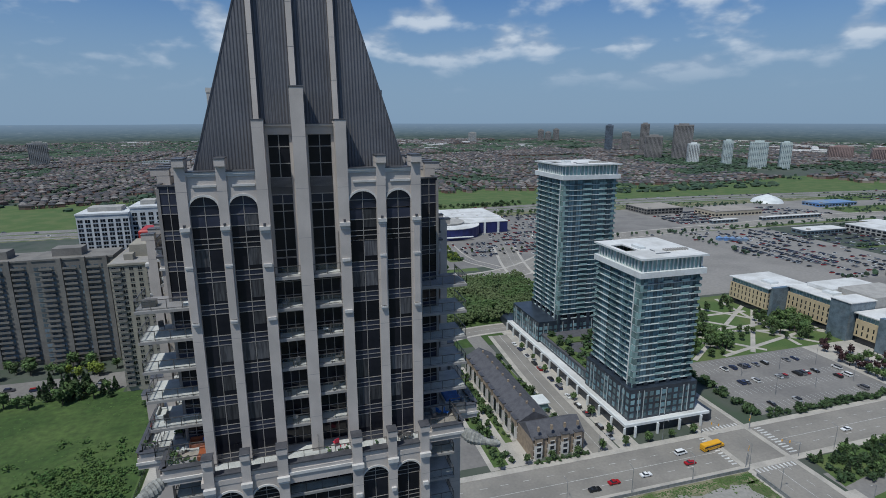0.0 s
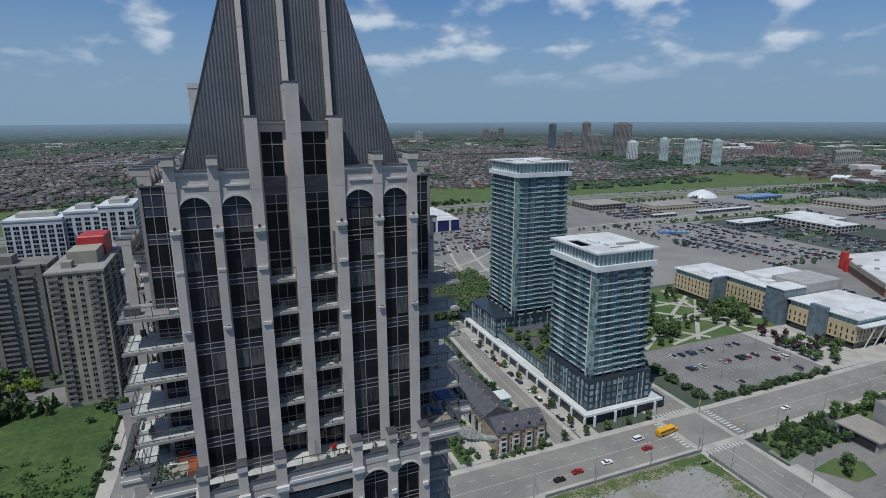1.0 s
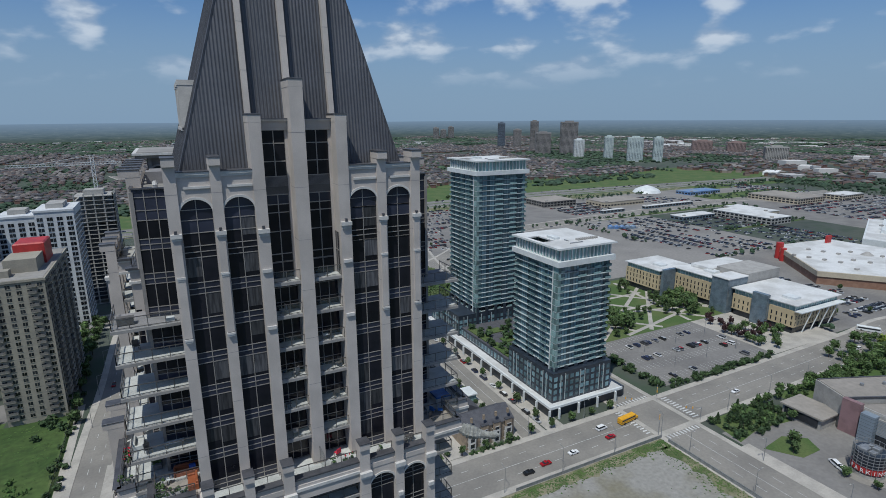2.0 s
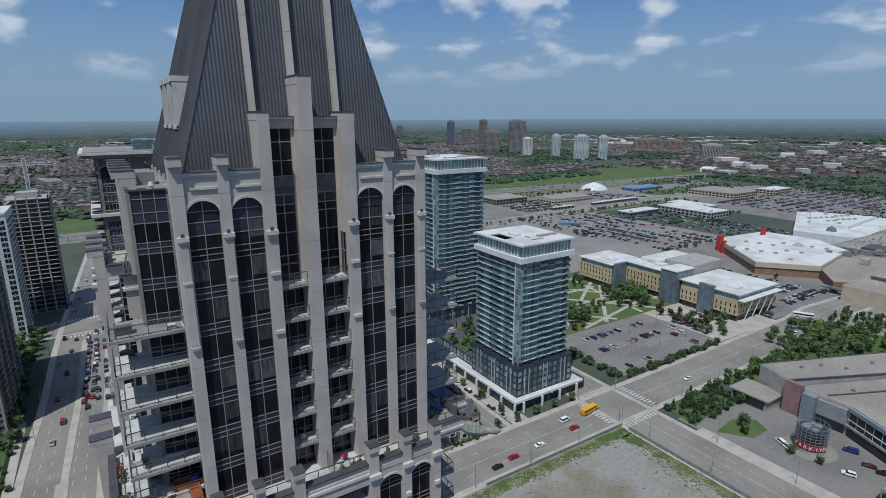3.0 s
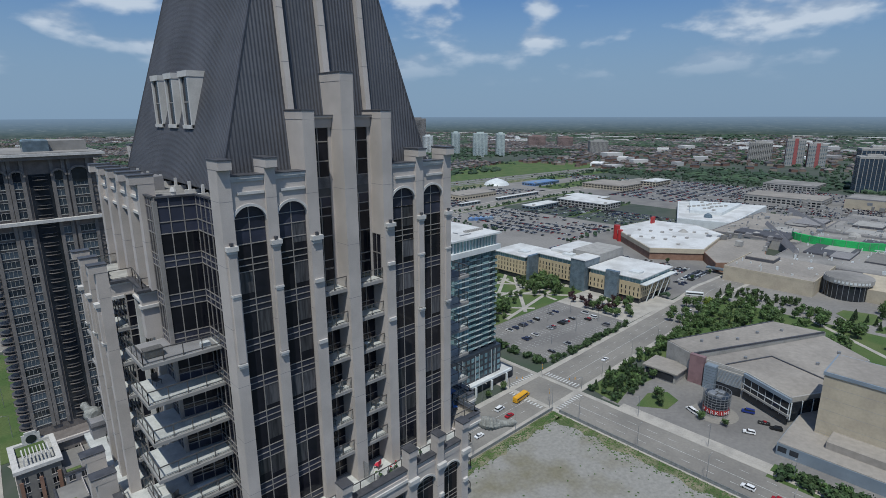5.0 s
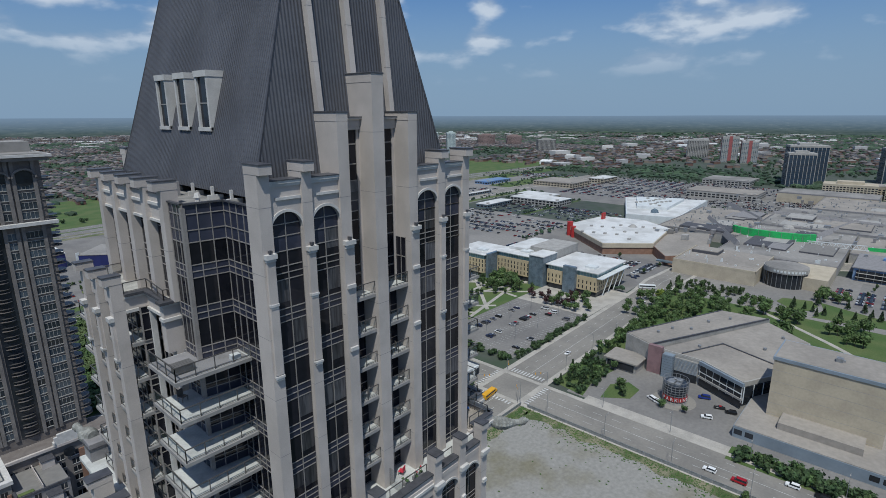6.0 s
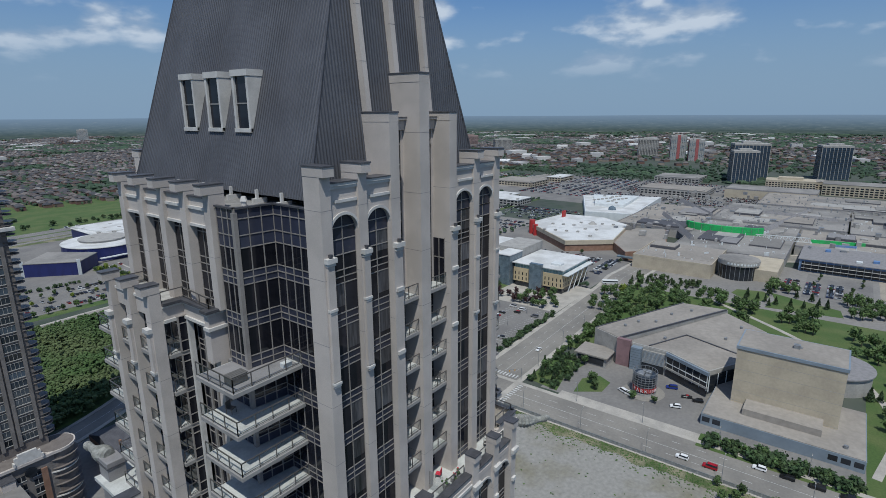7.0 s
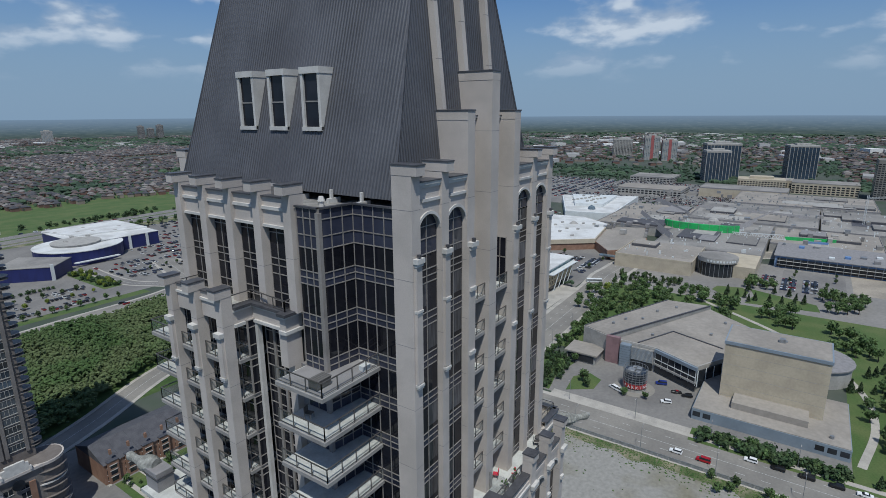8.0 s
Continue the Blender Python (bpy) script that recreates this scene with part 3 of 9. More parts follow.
def grid_frame(w, h, xs, zs, bar, y0=-0.06, y1=0.06):
    """One joined frame: bars round and between the panes."""
    ex, ez = [], []
    for x in xs:
        ex += [x - bar / 2, x + bar / 2]
    for z in zs:
        ez += [z - bar / 2, z + bar / 2]
    nx, nz = len(ex), len(ez)
    mb = MB()
    for y in (y0, y1):
        mb.v += [(x, y, z) for z in ez for x in ex]
    at = lambda i, j, k: k * nx * nz + j * nx + i
    solid = lambda i, j: 0 <= i < nx - 1 and 0 <= j < nz - 1 and (i % 2 == 0 or j % 2 == 0)
    for i in range(nx - 1):
        for j in range(nz - 1):
            if not solid(i, j):
                continue
            mb.f.append((at(i, j, 0), at(i + 1, j, 0), at(i + 1, j + 1, 0), at(i, j + 1, 0)))
            mb.f.append((at(i, j, 1), at(i, j + 1, 1), at(i + 1, j + 1, 1), at(i + 1, j, 1)))
            for di, dj, p, q in ((-1, 0, (i, j), (i, j + 1)), (1, 0, (i + 1, j + 1), (i + 1, j)), (0, -1, (i + 1, j), (i, j)), (0, 1, (i, j + 1), (i + 1, j + 1))):
                if not solid(i + di, j + dj):
                    mb.f.append((at(*p, 0), at(*q, 0), at(*q, 1), at(*p, 1)))
    return mb


def window(w, h, cols, rows, glass=GLASS, bar=0.07, opaque=()):
    """Shared meshes of a glazed unit in the xz plane: frame bars, panes and opaque panels. rows: heights of the transoms as fractions."""
    key = (round(w, 2), round(h, 2), cols, tuple(rows), glass.name, bar, tuple(opaque))
    if key not in _window_cache:
        gl, op = MB(), MB()
        fr = grid_frame(w, h, [w * i / cols for i in range(cols + 1)], [0.0] + [h * r for r in rows] + [h], bar)
        xs = [w * i / cols for i in range(cols + 1)]
        zs = [0.0] + [h * r for r in rows] + [h]
        for a, b in zip(xs, xs[1:]):
            for i, (c, d) in enumerate(zip(zs, zs[1:])):
                (op if i in opaque else gl).box(a + bar / 2, -0.012, c + bar / 2, b - bar / 2, 0.012, d - bar / 2)
        _window_cache[key] = fr.mesh("window", MULLION), gl.mesh("pane", glass), op.mesh("spandrel_panel", SPANDREL) if op.v else None
    return _window_cache[key]


def put_window(parent, x, y, z, w, h, cols, rows, turn=0, glass=GLASS, bar=0.07, opaque=()):
    f, g, o = window(w, h, cols, rows, glass, bar, opaque)
    ob = part("window", f, None, parent, m=pose(x, y, z, 0, 0, turn))
    tagged(part("pane", g, None, ob), kind="stuff")
    if o is not None:
        tagged(part("spandrel_panel", o, None, ob, "blue-grey opaque spandrel glass"), kind="stuff")
    return ob


def rail(parent, pts, z, h=1.05, posts=1.5, glass=True, name="railing"):
    """A balcony railing along a polyline: posts, top rail, and glass infill."""
    mb, gl = MB(), MB()
    for a, b in zip(pts, pts[1:]):
        mb.bar((*a, z + h), (*b, z + h), 0.035), mb.bar((*a, z + 0.12), (*b, z + 0.12), 0.02)
        L = (Vector(b) - Vector(a)).length
        n = max(1, round(L / posts))
        for i in range(n + 1):
            x, y = a[0] + (b[0] - a[0]) * i / n, a[1] + (b[1] - a[1]) * i / n
            mb.box(x - 0.03, y - 0.03, z, x + 0.03, y + 0.03, z + h)
        if glass:
            gl.quad((*a, z + 0.15), (*b, z + 0.15), (*b, z + h - 0.06), (*a, z + h - 0.06))
    ob = part(name, mb, RAIL, parent)
    if gl.v:
        part("glass_infill", gl, RAIL_GLASS, ob)
    return ob


def balcony(parent, rect, z, edges, thick=0.32):
    """A slab with a pale floor, and a railing round the edges given."""
    x0, y0, x1, y1 = rect
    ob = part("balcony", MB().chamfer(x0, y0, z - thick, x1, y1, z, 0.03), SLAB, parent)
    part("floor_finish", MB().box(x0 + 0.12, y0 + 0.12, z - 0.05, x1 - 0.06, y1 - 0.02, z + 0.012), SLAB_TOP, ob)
    rail(ob, edges, z)
    return ob


def pier(parent, x0, x1, y0, y1, z0, z1, cap=0.5, juts=0.35, axis="y", sign=-1, ornament=None, material=STUCCO):
    """A standing pier with a jutting capital and dark flashing; an optional pilaster strip with a lamp block."""
    ob = part("pier", MB().chamfer(x0, y0, z0, x1, y1, z1 - 0.72, 0.02), material, parent)
    cx0, cx1, cy0, cy1 = x0 - 0.02, x1 + 0.02, y0, y1
    if axis == "y":
        cy0 -= juts if sign < 0 else 0
        cy1 += juts if sign > 0 else 0
    else:
        cx0, cx1, cy0, cy1 = x0, x1, y0 - 0.02, y1 + 0.02
        cx0 -= juts if sign < 0 else 0
        cx1 += juts if sign > 0 else 0
    part("capital", MB().box(cx0, cy0, z1 - 0.72, cx1, cy1, z1 - 0.08), material, ob)
    part("flashing", MB().chamfer(cx0 - 0.04, cy0 - 0.04, z1 - 0.077, cx1 + 0.04, cy1 + 0.04, z1 + 0.04, 0.02), FLASHING, ob)
    # joints of the cladding panels
    j = MB()
    z = z0 + 4.0
    while z < z1 - 2:
        j.box(x0 - 0.006, y0 - 0.006, z, x1 + 0.006, y1 + 0.006, z + 0.03)
        z += 4.8
    if j.v:
        tagged(part("panel_joint", j, STUCCO_GREY, ob), kind="stuff")
    if ornament:
        zt, zm, zb, wide = ornament
        if axis == "y":
            c = (x0 + x1) / 2
            bx = lambda mb, w, d, a, b: mb.box(c - w / 2, y0 - d, a, c + w / 2, y0, b)
        else:
            c = (y0 + y1) / 2
            bx = lambda mb, w, d, a, b: mb.box(x0 - d, c - w / 2, a, x0, c + w / 2, b)
        part("pilaster", bx(MB(), wide, 0.22, zb, zt), material, ob)
        blk = MB()
        bx(blk, wide + 0.24, 0.40, zt + 0.0, zt + 0.34), bx(blk, wide + 0.1, 0.30, zt - 0.2, zt - 0.003)
        part("lamp_block", blk, STUCCO_PALE, ob)
        for zz in (zm, zb - 0.25) if zm else (zb - 0.2,):
            b2 = MB()
            bx(b2, wide + 0.06, 0.30, zz, zz + 0.18), bx(b2, wide - 0.04, 0.26, zz - 0.16, zz)
            part("bracket", b2, STUCCO_PALE, ob)
        if not zm:
            return ob
        lamp = MB()
        if axis == "y":
            lamp.cyl(c - 0.05, y0 - 0.24, zt + 0.341, zt + 0.42, 0.10, 0.07), lamp.box(c - 0.13, y0 - 0.34, zt + 0.42, c + 0.10, y0 - 0.1, zt + 0.62)
        else:
            lamp.cyl(x0 - 0.24, c, zt + 0.341, zt + 0.42, 0.10, 0.07), lamp.box(x0 - 0.34, c - 0.12, zt + 0.42, x0 - 0.1, c + 0.12, zt + 0.62)
        part("floodlight", lamp, FLASHING, ob)
    return ob


def arched_wall(parent, x0, x1, y0, y1, z_spring, z_top, rise_h, n=14):
    """Wall over an arched opening, with a pale archivolt."""
    c, r = (x0 + x1) / 2, (x1 - x0) / 2
    arc = [(c - r * math.cos(math.pi * i / n), z_spring + rise_h * math.sin(math.pi * i / n)) for i in range(n + 1)]
    mb = MB()
    vs = []
    for x, z in arc:
        vs += [(x, y0, z), (x, y0, z_top), (x, y1, z), (x, y1, z_top)]
    fs = []
    for i in range(n):
        a, b = 4 * i, 4 * i + 4
        fs += [(a, b, b + 1, a + 1), (a + 2, a + 3, b + 3, b + 2), (a, a + 2, b + 2, b), (a + 1, b + 1, b + 3, a + 3)]
    mb.add(vs, fs)
    ob = part("arch_wall", mb, STUCCO, parent)
    ring = MB()
    vs, fs = [], []
    for x, z in arc:
        d = Vector((x - c, (z - z_spring) * r / max(rise_h, 0.01)))
        d = d.normalized() if d.length > 0 else Vector((0, 1))
        for k, yy in ((0.0, y0 - 0.10), (0.20, y0 - 0.10), (0.20, y0 + 0.02), (0.0, y0 + 0.02)):
            vs.append((x + d.x * (k - 0.015), yy, z + d.y * (k - 0.015)))
    for i in range(n):
        for k in range(4):
            a, b = 4 * i + k, 4 * i + (k + 1) % 4
            fs.append((a, b, b + 4, a + 4))
    ring.add(vs, fs)
    part("archivolt", ring, STUCCO_PALE, ob)
    return ob


ROWS3 = (0.15, 0.31)
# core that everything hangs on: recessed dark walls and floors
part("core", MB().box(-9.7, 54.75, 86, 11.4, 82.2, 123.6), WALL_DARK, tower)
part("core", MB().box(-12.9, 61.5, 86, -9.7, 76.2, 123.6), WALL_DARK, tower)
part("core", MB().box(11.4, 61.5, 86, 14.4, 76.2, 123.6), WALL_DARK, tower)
part("shaft", MB().box(-13.5, 54, 0, 15.5, 81, 86), STUCCO_GREY, tower)

# front piers
for i, (a, b) in enumerate(PIERS):
    if i in (2, 4):
        pier(tower, a, b, YF, 56.0, L0, 130.35, juts=0.0)
        wing = part("pier", MB().box(a, YF - 0.16, L0, b, YF - 0.003, 120.2), STUCCO, tower)
        part("lamp_block", MB().box(a + 0.02, YF - 0.46, 120.2, b - 0.02, YF, 120.55).box(a + 0.1, YF - 0.3, 119.9, b - 0.1, YF - 0.163, 120.197), STUCCO_PALE, wing)
        part("floodlight", MB().box((a + b) / 2 - 0.12, YF - 0.4, 120.55, (a + b) / 2 + 0.1, YF - 0.15, 120.85), FLASHING, wing)
        for zz in (116.6, 111.2):
            part("bracket", MB().box((a + b) / 2 - 0.4, YF - 0.34, zz, (a + b) / 2 + 0.4, YF - 0.16, zz + 0.3), STUCCO_PALE, wing)
    elif i == 3:
        pier(tower, a, b, YF, 56.4, L0, 133.3, juts=0.0)
    else:
        pier(tower, a, b, YF, 54.3, L0, 126.95, juts=0.42, ornament=(120.4, 116.9, 111.6, 0.62))

# arched bays
for i in (0, 1, 4, 5):
    x0, x1 = PIERS[i][1], PIERS[i + 1][0]
    arched_wall(tower, x0 - 0.002, x1 + 0.002, YF + 0.22, YF + 0.62, 122.3, 125.5, 1.18)
    band = MB()
    band.box(x0 - 0.003, YF + 0.03, 125.5, x1 + 0.003, YF + 1.3, 125.7), band.box(x0, YF + 0.1, 125.3, x1, YF + 0.23, 125.5), band.box(x0 + 0.45, YF + 0.08, 124.35, x1 - 0.05, YF + 0.222, 124.55)
    part("cornice", band, STUCCO_PALE, tower)
    part("flashing", MB().box(x0, YF - 0.02, 125.702, x1, YF + 1.36, 125.78), FLASHING, tower)
    for k in range(9):
        z = level(k)
        put_window(tower, x0, YF + 0.5, z, x1 - x0, S if k < 8 else 1.75, 2, ROWS3 if k < 7 else (0.15, 0.31, 0.66) if k == 7 else (0.5,), opaque=(0, 1) if k < 7 else (3,) if k == 7 else (0, 1))
        if k < 8:
            mid = (x0 + x1) / 2
            for a, b in ((x0 + 0.06, mid - 0.06), (mid + 0.06, x1 - 0.06)):
                dice = rb_.random()
                if dice < 0.24:
                    part("blind", MB().box(a, YF + 0.475, z + S * rb_.uniform(0.34, 0.6), b, YF + 0.49, z + S - 0.06), BLIND, tower)
                elif dice < 0.29:
                    sash = part("open_sash", MB().box(0, -0.03, -0.62, b - a, 0.03, -0.56).box(0, -0.03, -0.06, b - a, 0.03, 0).box(0, -0.03, -0.56, 0.06, 0.03, -0.06).box(b - a - 0.06, -0.03, -0.56, b - a, 0.03, -0.06), MULLION, tower, "top-hung sash pushed open", m=pose(a, YF + 0.40, z + 0.31 * S + 0.66, -24))
                    part("pane", MB().box(0.06, -0.01, -0.56, b - a - 0.06, 0.01, -0.06), GLASS, sash)
    

# central bays: tall glazing above, balconies below
for i in (2, 3):
    x0, x1 = PIERS[i][1], PIERS[i + 1][0]
    yr = YF + 1.9
    put_window(tower, x0 + 0.25, yr, 124.85, x1 - x0 - 0.5, 4.1, 2, (0.33, 0.72), bar=0.09)
    put_window(tower, x0 + 0.25, yr, 116.9, x1 - x0 - 0.5, 6.3, 2, (0.12, 0.46, 0.74, 0.86), bar=0.09, opaque=(4,))
    put_window(tower, x0 + 0.25, yr, level(6), x1 - x0 - 0.5, 116.85 - level(6), 2, (), bar=0.09)
    for a, b in ((x0, x0 + 0.25), (x1 - 0.25, x1)):
        part("jamb", MB().box(a, yr - 0.1, level(6), b, yr + 0.3, 129.0), STUCCO, tower)
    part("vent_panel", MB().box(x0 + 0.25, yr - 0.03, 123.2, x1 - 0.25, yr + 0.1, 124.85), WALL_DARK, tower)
    louvre = MB()
    for j in range(10):
        louvre.box(x0 + 0.3, yr - 0.09, 123.95 + j * 0.085, x1 - 0.3, yr - 0.03, 123.99 + j * 0.085)
    tagged(part("louvre", louvre, STUCCO_GREY, tower), kind="stuff")
    part("cornice", MB().box(x0, YF + 1.3, 129.75, x1, YF + 3.4, 129.9).box(x0, YF + 1.6, 128.95, x1, YF + 3.4, 129.2).box(x0, YF + 1.55, 129.2, x1, YF + 3.4, 129.75), STUCCO, tower)
    part("flashing", MB().box(x0, YF + 1.26, 129.9, x1, YF + 3.4, 129.97), FLASHING, tower)
    for k in range(0, 7):
        z = level(k)
        if k < 6:
            put_window(tower, x0, YF + 1.95, z, x1 - x0, S - 0.32, 3, (0.30, 0.80))
        if k:
            balcony(tower, (x0, YF + 0.35, x1, YF + 2.0), z, [(x0, YF + 0.42), (x1, YF + 0.42)])

# window in the flank of one middle pier, over the top balcony
part("flank_window", MB().box(PIERS[4][0] - 0.03, 53.25, level(6) + 0.02, PIERS[4][0], 54.45, 119.4), GLASS, tower, "dark window in the flank of the pier")
part("flank_frame", MB().box(PIERS[4][0] - 0.06, 53.78, level(6), PIERS[4][0] - 0.03, 53.86, 119.4).box(PIERS[4][0] - 0.06, 53.25, 117.6, PIERS[4][0] - 0.032, 54.45, 117.7).box(PIERS[4][0] - 0.06, 53.18, level(6), PIERS[4][0] - 0.004, 53.25, 119.48), MULLION, tower)

# re-entrant glazed corners and stacked corner balconies, both ends
for sgn in (-1, 1):
    X = lambda d: (0.35 - d) if sgn < 0 else (1.05 + d)
    corner = part("corner_glazing", MB().box(min(X(10.9), X(11.0)), 54.2, 86, max(X(10.9), X(11.0)), 58.6, 86.2), MULLION, tower)
    tops = [level(k) for k in range(-1, 9)]
    for z in tops[:-1]:
        top_row = z > level(7) - 0.1
        glass_rows = (0.15, 0.31) if not top_row else (0.09, 0.18, 0.49, 0.655, 0.87)
        solid = (0, 1) if not top_row else (0, 1, 3, 4, 5)
        h = S if not top_row else 123.95 - z
        put_window(corner, X(11.0), 58.1 if sgn < 0 else 54.25, z, 3.85, h, 4, glass_rows, -90 if sgn < 0 else 90, opaque=solid)
        if z < level(5) - 0.5:
            glass_rows, solid = (0.22, 0.34, 0.8), (0,)
        put_window(corner, X(13.9) if sgn < 0 else X(11.0), 58.45 if sgn < 0 else 58.1, z, 2.92, h, 3, glass_rows, -6.9 if sgn < 0 else 6.9, opaque=solid)
        put_window(corner, X(13.92), 60.6 if sgn < 0 else 58.55, z, 2.05, h, 3 if z > level(5) - 0.5 else 2, glass_rows, -90 if sgn < 0 else 90, opaque=solid)
        if z < level(5) - 0.5:
            part("return_wall", MB().box(min(X(13.88), X(13.0)), 60.6, z, max(X(13.88), X(13.0)), 61.3, z + S), STUCCO_GREY, corner)
    part("corner_post", MB().box(min(X(14.05), X(13.75)), 58.32, L0, max(X(14.05), X(13.75)), 58.66, 123.7), MULLION, corner)
    lid = [(X(11.05), 54.2), (X(11.05), 58.15), (X(13.9), 58.5), (X(13.9), 76.9), (X(6), 76.9), (X(6), 54.2)]
    ring = [(X(11.0), 54.3), (X(11.0), 58.1), (X(13.9), 58.45), (X(13.9), 60.7)]
    for p, q in zip(ring, ring[1:]):
        part("coping", strip(MB(), [p, q], 0.3, 124.06, 0.12), FLASHING, corner)
    part("gravel_deck", MB().prism([(p[0] * 0.985, p[1] + 0.1) for p in (lid if sgn > 0 else lid[::-1])], 123.5, 123.72), ROOF_DECK, corner)
    for k in range(0, 6):
        z = level(k)
        x_in, x_out = X(11.0), X(16.8)
        bal = balcony(tower, (min(x_in, x_out), 56.0, max(x_in, x_out), 60.7), z, [(x_in, 56.1), (X(16.7), 56.1), (X(16.7), 60.7)])
        if k == 5:
            part("floor_tiles", MB().box(min(x_in, x_out) + 0.2, 56.2, z + 0.013, max(x_in, x_out) - 0.2, 60.6, z + 0.03), STUCCO_GREY, bal, "grey tiled balcony floor")

    # side face: upper tier of five piers
    for j in range(5):
        y = 61.18 + 3.38 * j
        x0, x1 = (X(14.3), X(13.1)) if sgn < 0 else (X(13.1), X(14.3))
        pier(tower, x0, x1, y - 0.4, y + 0.4, 116.2 if j == 0 else 115.2, 125.5, juts=0.55, axis="x", sign=sgn)
        if j < 4:
            a, b = y + 0.4, y + 2.98
            put_window(tower, X(13.55), b if sgn < 0 else a, 115.8, b - a, 6.6, 3, (0.10, 0.20, 0.42, 0.52, 0.6, 0.9), -90 if sgn < 0 else 90)
            wx0, wx1 = min(X(13.35), X(13.95)), max(X(13.35), X(13.95))
            part("side_wall", MB().box(wx0, a, 122.4, wx1, b, 124.4), STUCCO, tower)
            lx0, lx1 = min(X(13.35), X(14.1)), max(X(13.35), X(14.1))
            part("cornice", MB().box(lx0, a, 123.5, lx1, b, 123.72).box(lx0, a, 122.2, lx1, b, 122.397), STUCCO_PALE, tower)
            part("flashing", MB().box(lx0, a, 124.4, lx1, b, 124.5), FLASHING, tower)
            part("wall_light", MB().box(X(14.0) - 0.12, a, 117.9, X(14.0) + 0.12, a + 0.24, 118.2), FLASHING, tower)
    # lower tier: terrace with an angled entablature, three buttress piers, side balconies
    def block(name, d0, d1, y0, y1, z0, z1, material):
        """A box between two distances from the tower's middle line."""
        xa, xb = sorted((X(d0), X(d1)))
        return part(name, MB().box(xa, y0, z0, xb, y1, z1), material, tower)
    block("terrace_slab", 13.2, 14.55, 61.5, 74.4, 115.3, 115.75, STUCCO_GREY), block("terrace_slab", 14.55, 16.2, 65.8, 74.4, 115.3, 115.75, STUCCO_GREY)
    block("terrace_floor", 13.3, 14.45, 61.7, 74.2, 115.755, 115.78, PAVER), block("terrace_floor", 14.45, 16.2, 66.0, 74.2, 115.755, 115.775, PAVER)
    for z0, z1, grow, mt in ((114.85, 116.1, 0.0, STUCCO), (114.7, 114.95, 0.16, STUCCO_PALE), (115.9, 116.08, 0.12, STUCCO_PALE), (116.1, 116.32, 0.3, FLASHING)):
        nm = {0.0: "entablature", 0.3: "coping"}.get(grow, "cornice")
        block(nm, 14.3, 16.3, 65.62 - grow, 66.0, z0, z1, mt)
        block(nm, 14.3, 14.62 + grow, 61.9, 65.618 - grow, z0, z1 - 0.004, mt)
        block(nm, 13.5, 15.05 + grow, 61.3 - grow, 61.898, z0, z1 - 0.002, mt)
    rail(tower, [(X(13.3), 61.55), (X(14.8), 61.55), (X(14.45), 65.8), (X(16.2), 65.8)], 116.3, 0.85, glass=False)
    rail(tower, [(X(16.1), 66.6), (X(16.1), 74.0), (X(13.5), 74.0)], 115.8, 1.0)
    block("column", 13.6, 15.0, 61.35, 62.15, level(5), 114.85, STUCCO), block("column", 13.6, 14.4, 61.35, 62.1, L0, level(5), STUCCO)
    block("pilaster", 14.3, 14.7, 65.05, 65.35, L0, 114.85, STUCCO_PALE)
    for yy in (62.9, 63.9):
        block("window_post", 13.95, 14.15, yy - 0.12, yy + 0.12, L0, 114.85, MULLION)
    for k in range(0, 6):
        put_window(tower, X(14.0), 65.0 if sgn < 0 else 62.15, level(k), 2.85, S if k < 5 else 2.8, 3, (0.15, 0.31, 0.7), -90 if sgn < 0 else 90)
    for j, y in enumerate((66.0, 69.3, 72.6)):
        x0, x1 = sorted((X(16.3), X(17.2)))
        pier(tower, x0, x1, y - 0.4, y + 0.4, L0 - 9, 117.9, juts=0.45, axis="x", sign=sgn, ornament=(114.2, None, 111.0, 0.55) if sgn < 0 else None)
        if j < 2:
            px0, px1 = sorted((X(16.35), X(16.75)))
            part("parapet_panel", MB().box(px0, y + 0.5, 115.2, px1, y + 2.8, 117.2), STUCCO, tower)
            part("cornice", MB().box(px0 - 0.12, y + 0.5, 116.5, px1 + 0.12, y + 2.8, 116.7), STUCCO_PALE, tower)
            part("flashing", MB().box(px0 - 0.1, y + 0.5, 117.2, px1 + 0.1, y + 2.8, 117.28), FLASHING, tower)
        for k in range(0, 6):
            if j < 3:
                a, b = (y + 0.5, y + 2.8) if j < 2 else (y + 0.5, y + 4.2)
                bx0, bx1 = sorted((X(13.3), X(16.9)))
                balcony(tower, (bx0, a, bx1, b), level(k), [(X(16.8), a), (X(16.8), b)] if j < 2 else [(X(16.8), a), (X(16.8), b), (X(13.6), b)])
    for k in range(0, 6):
        bx0, bx1 = sorted((X(13.3), X(16.2)))
        balcony(tower, (bx0, 65.45, bx1, 66.6), level(k), [(X(14.75), 65.55), (X(16.1), 65.55)])
        put_window(tower, X(15.3), 76.0 if sgn < 0 else 65.45, level(k), 10.55, S - 0.3, 9, (0.3, 0.8), -90 if sgn < 0 else 90)
        put_window(tower, min(X(14.15), X(15.3)), 65.4, level(k), 1.15, S - 0.3, 1, (0.3, 0.8))
    # far corner posts on the back
    pier(tower, *sorted((X(8.6), X(9.7))), 80.6, 81.8, 118, 126.9, juts=0.3, sign=1)

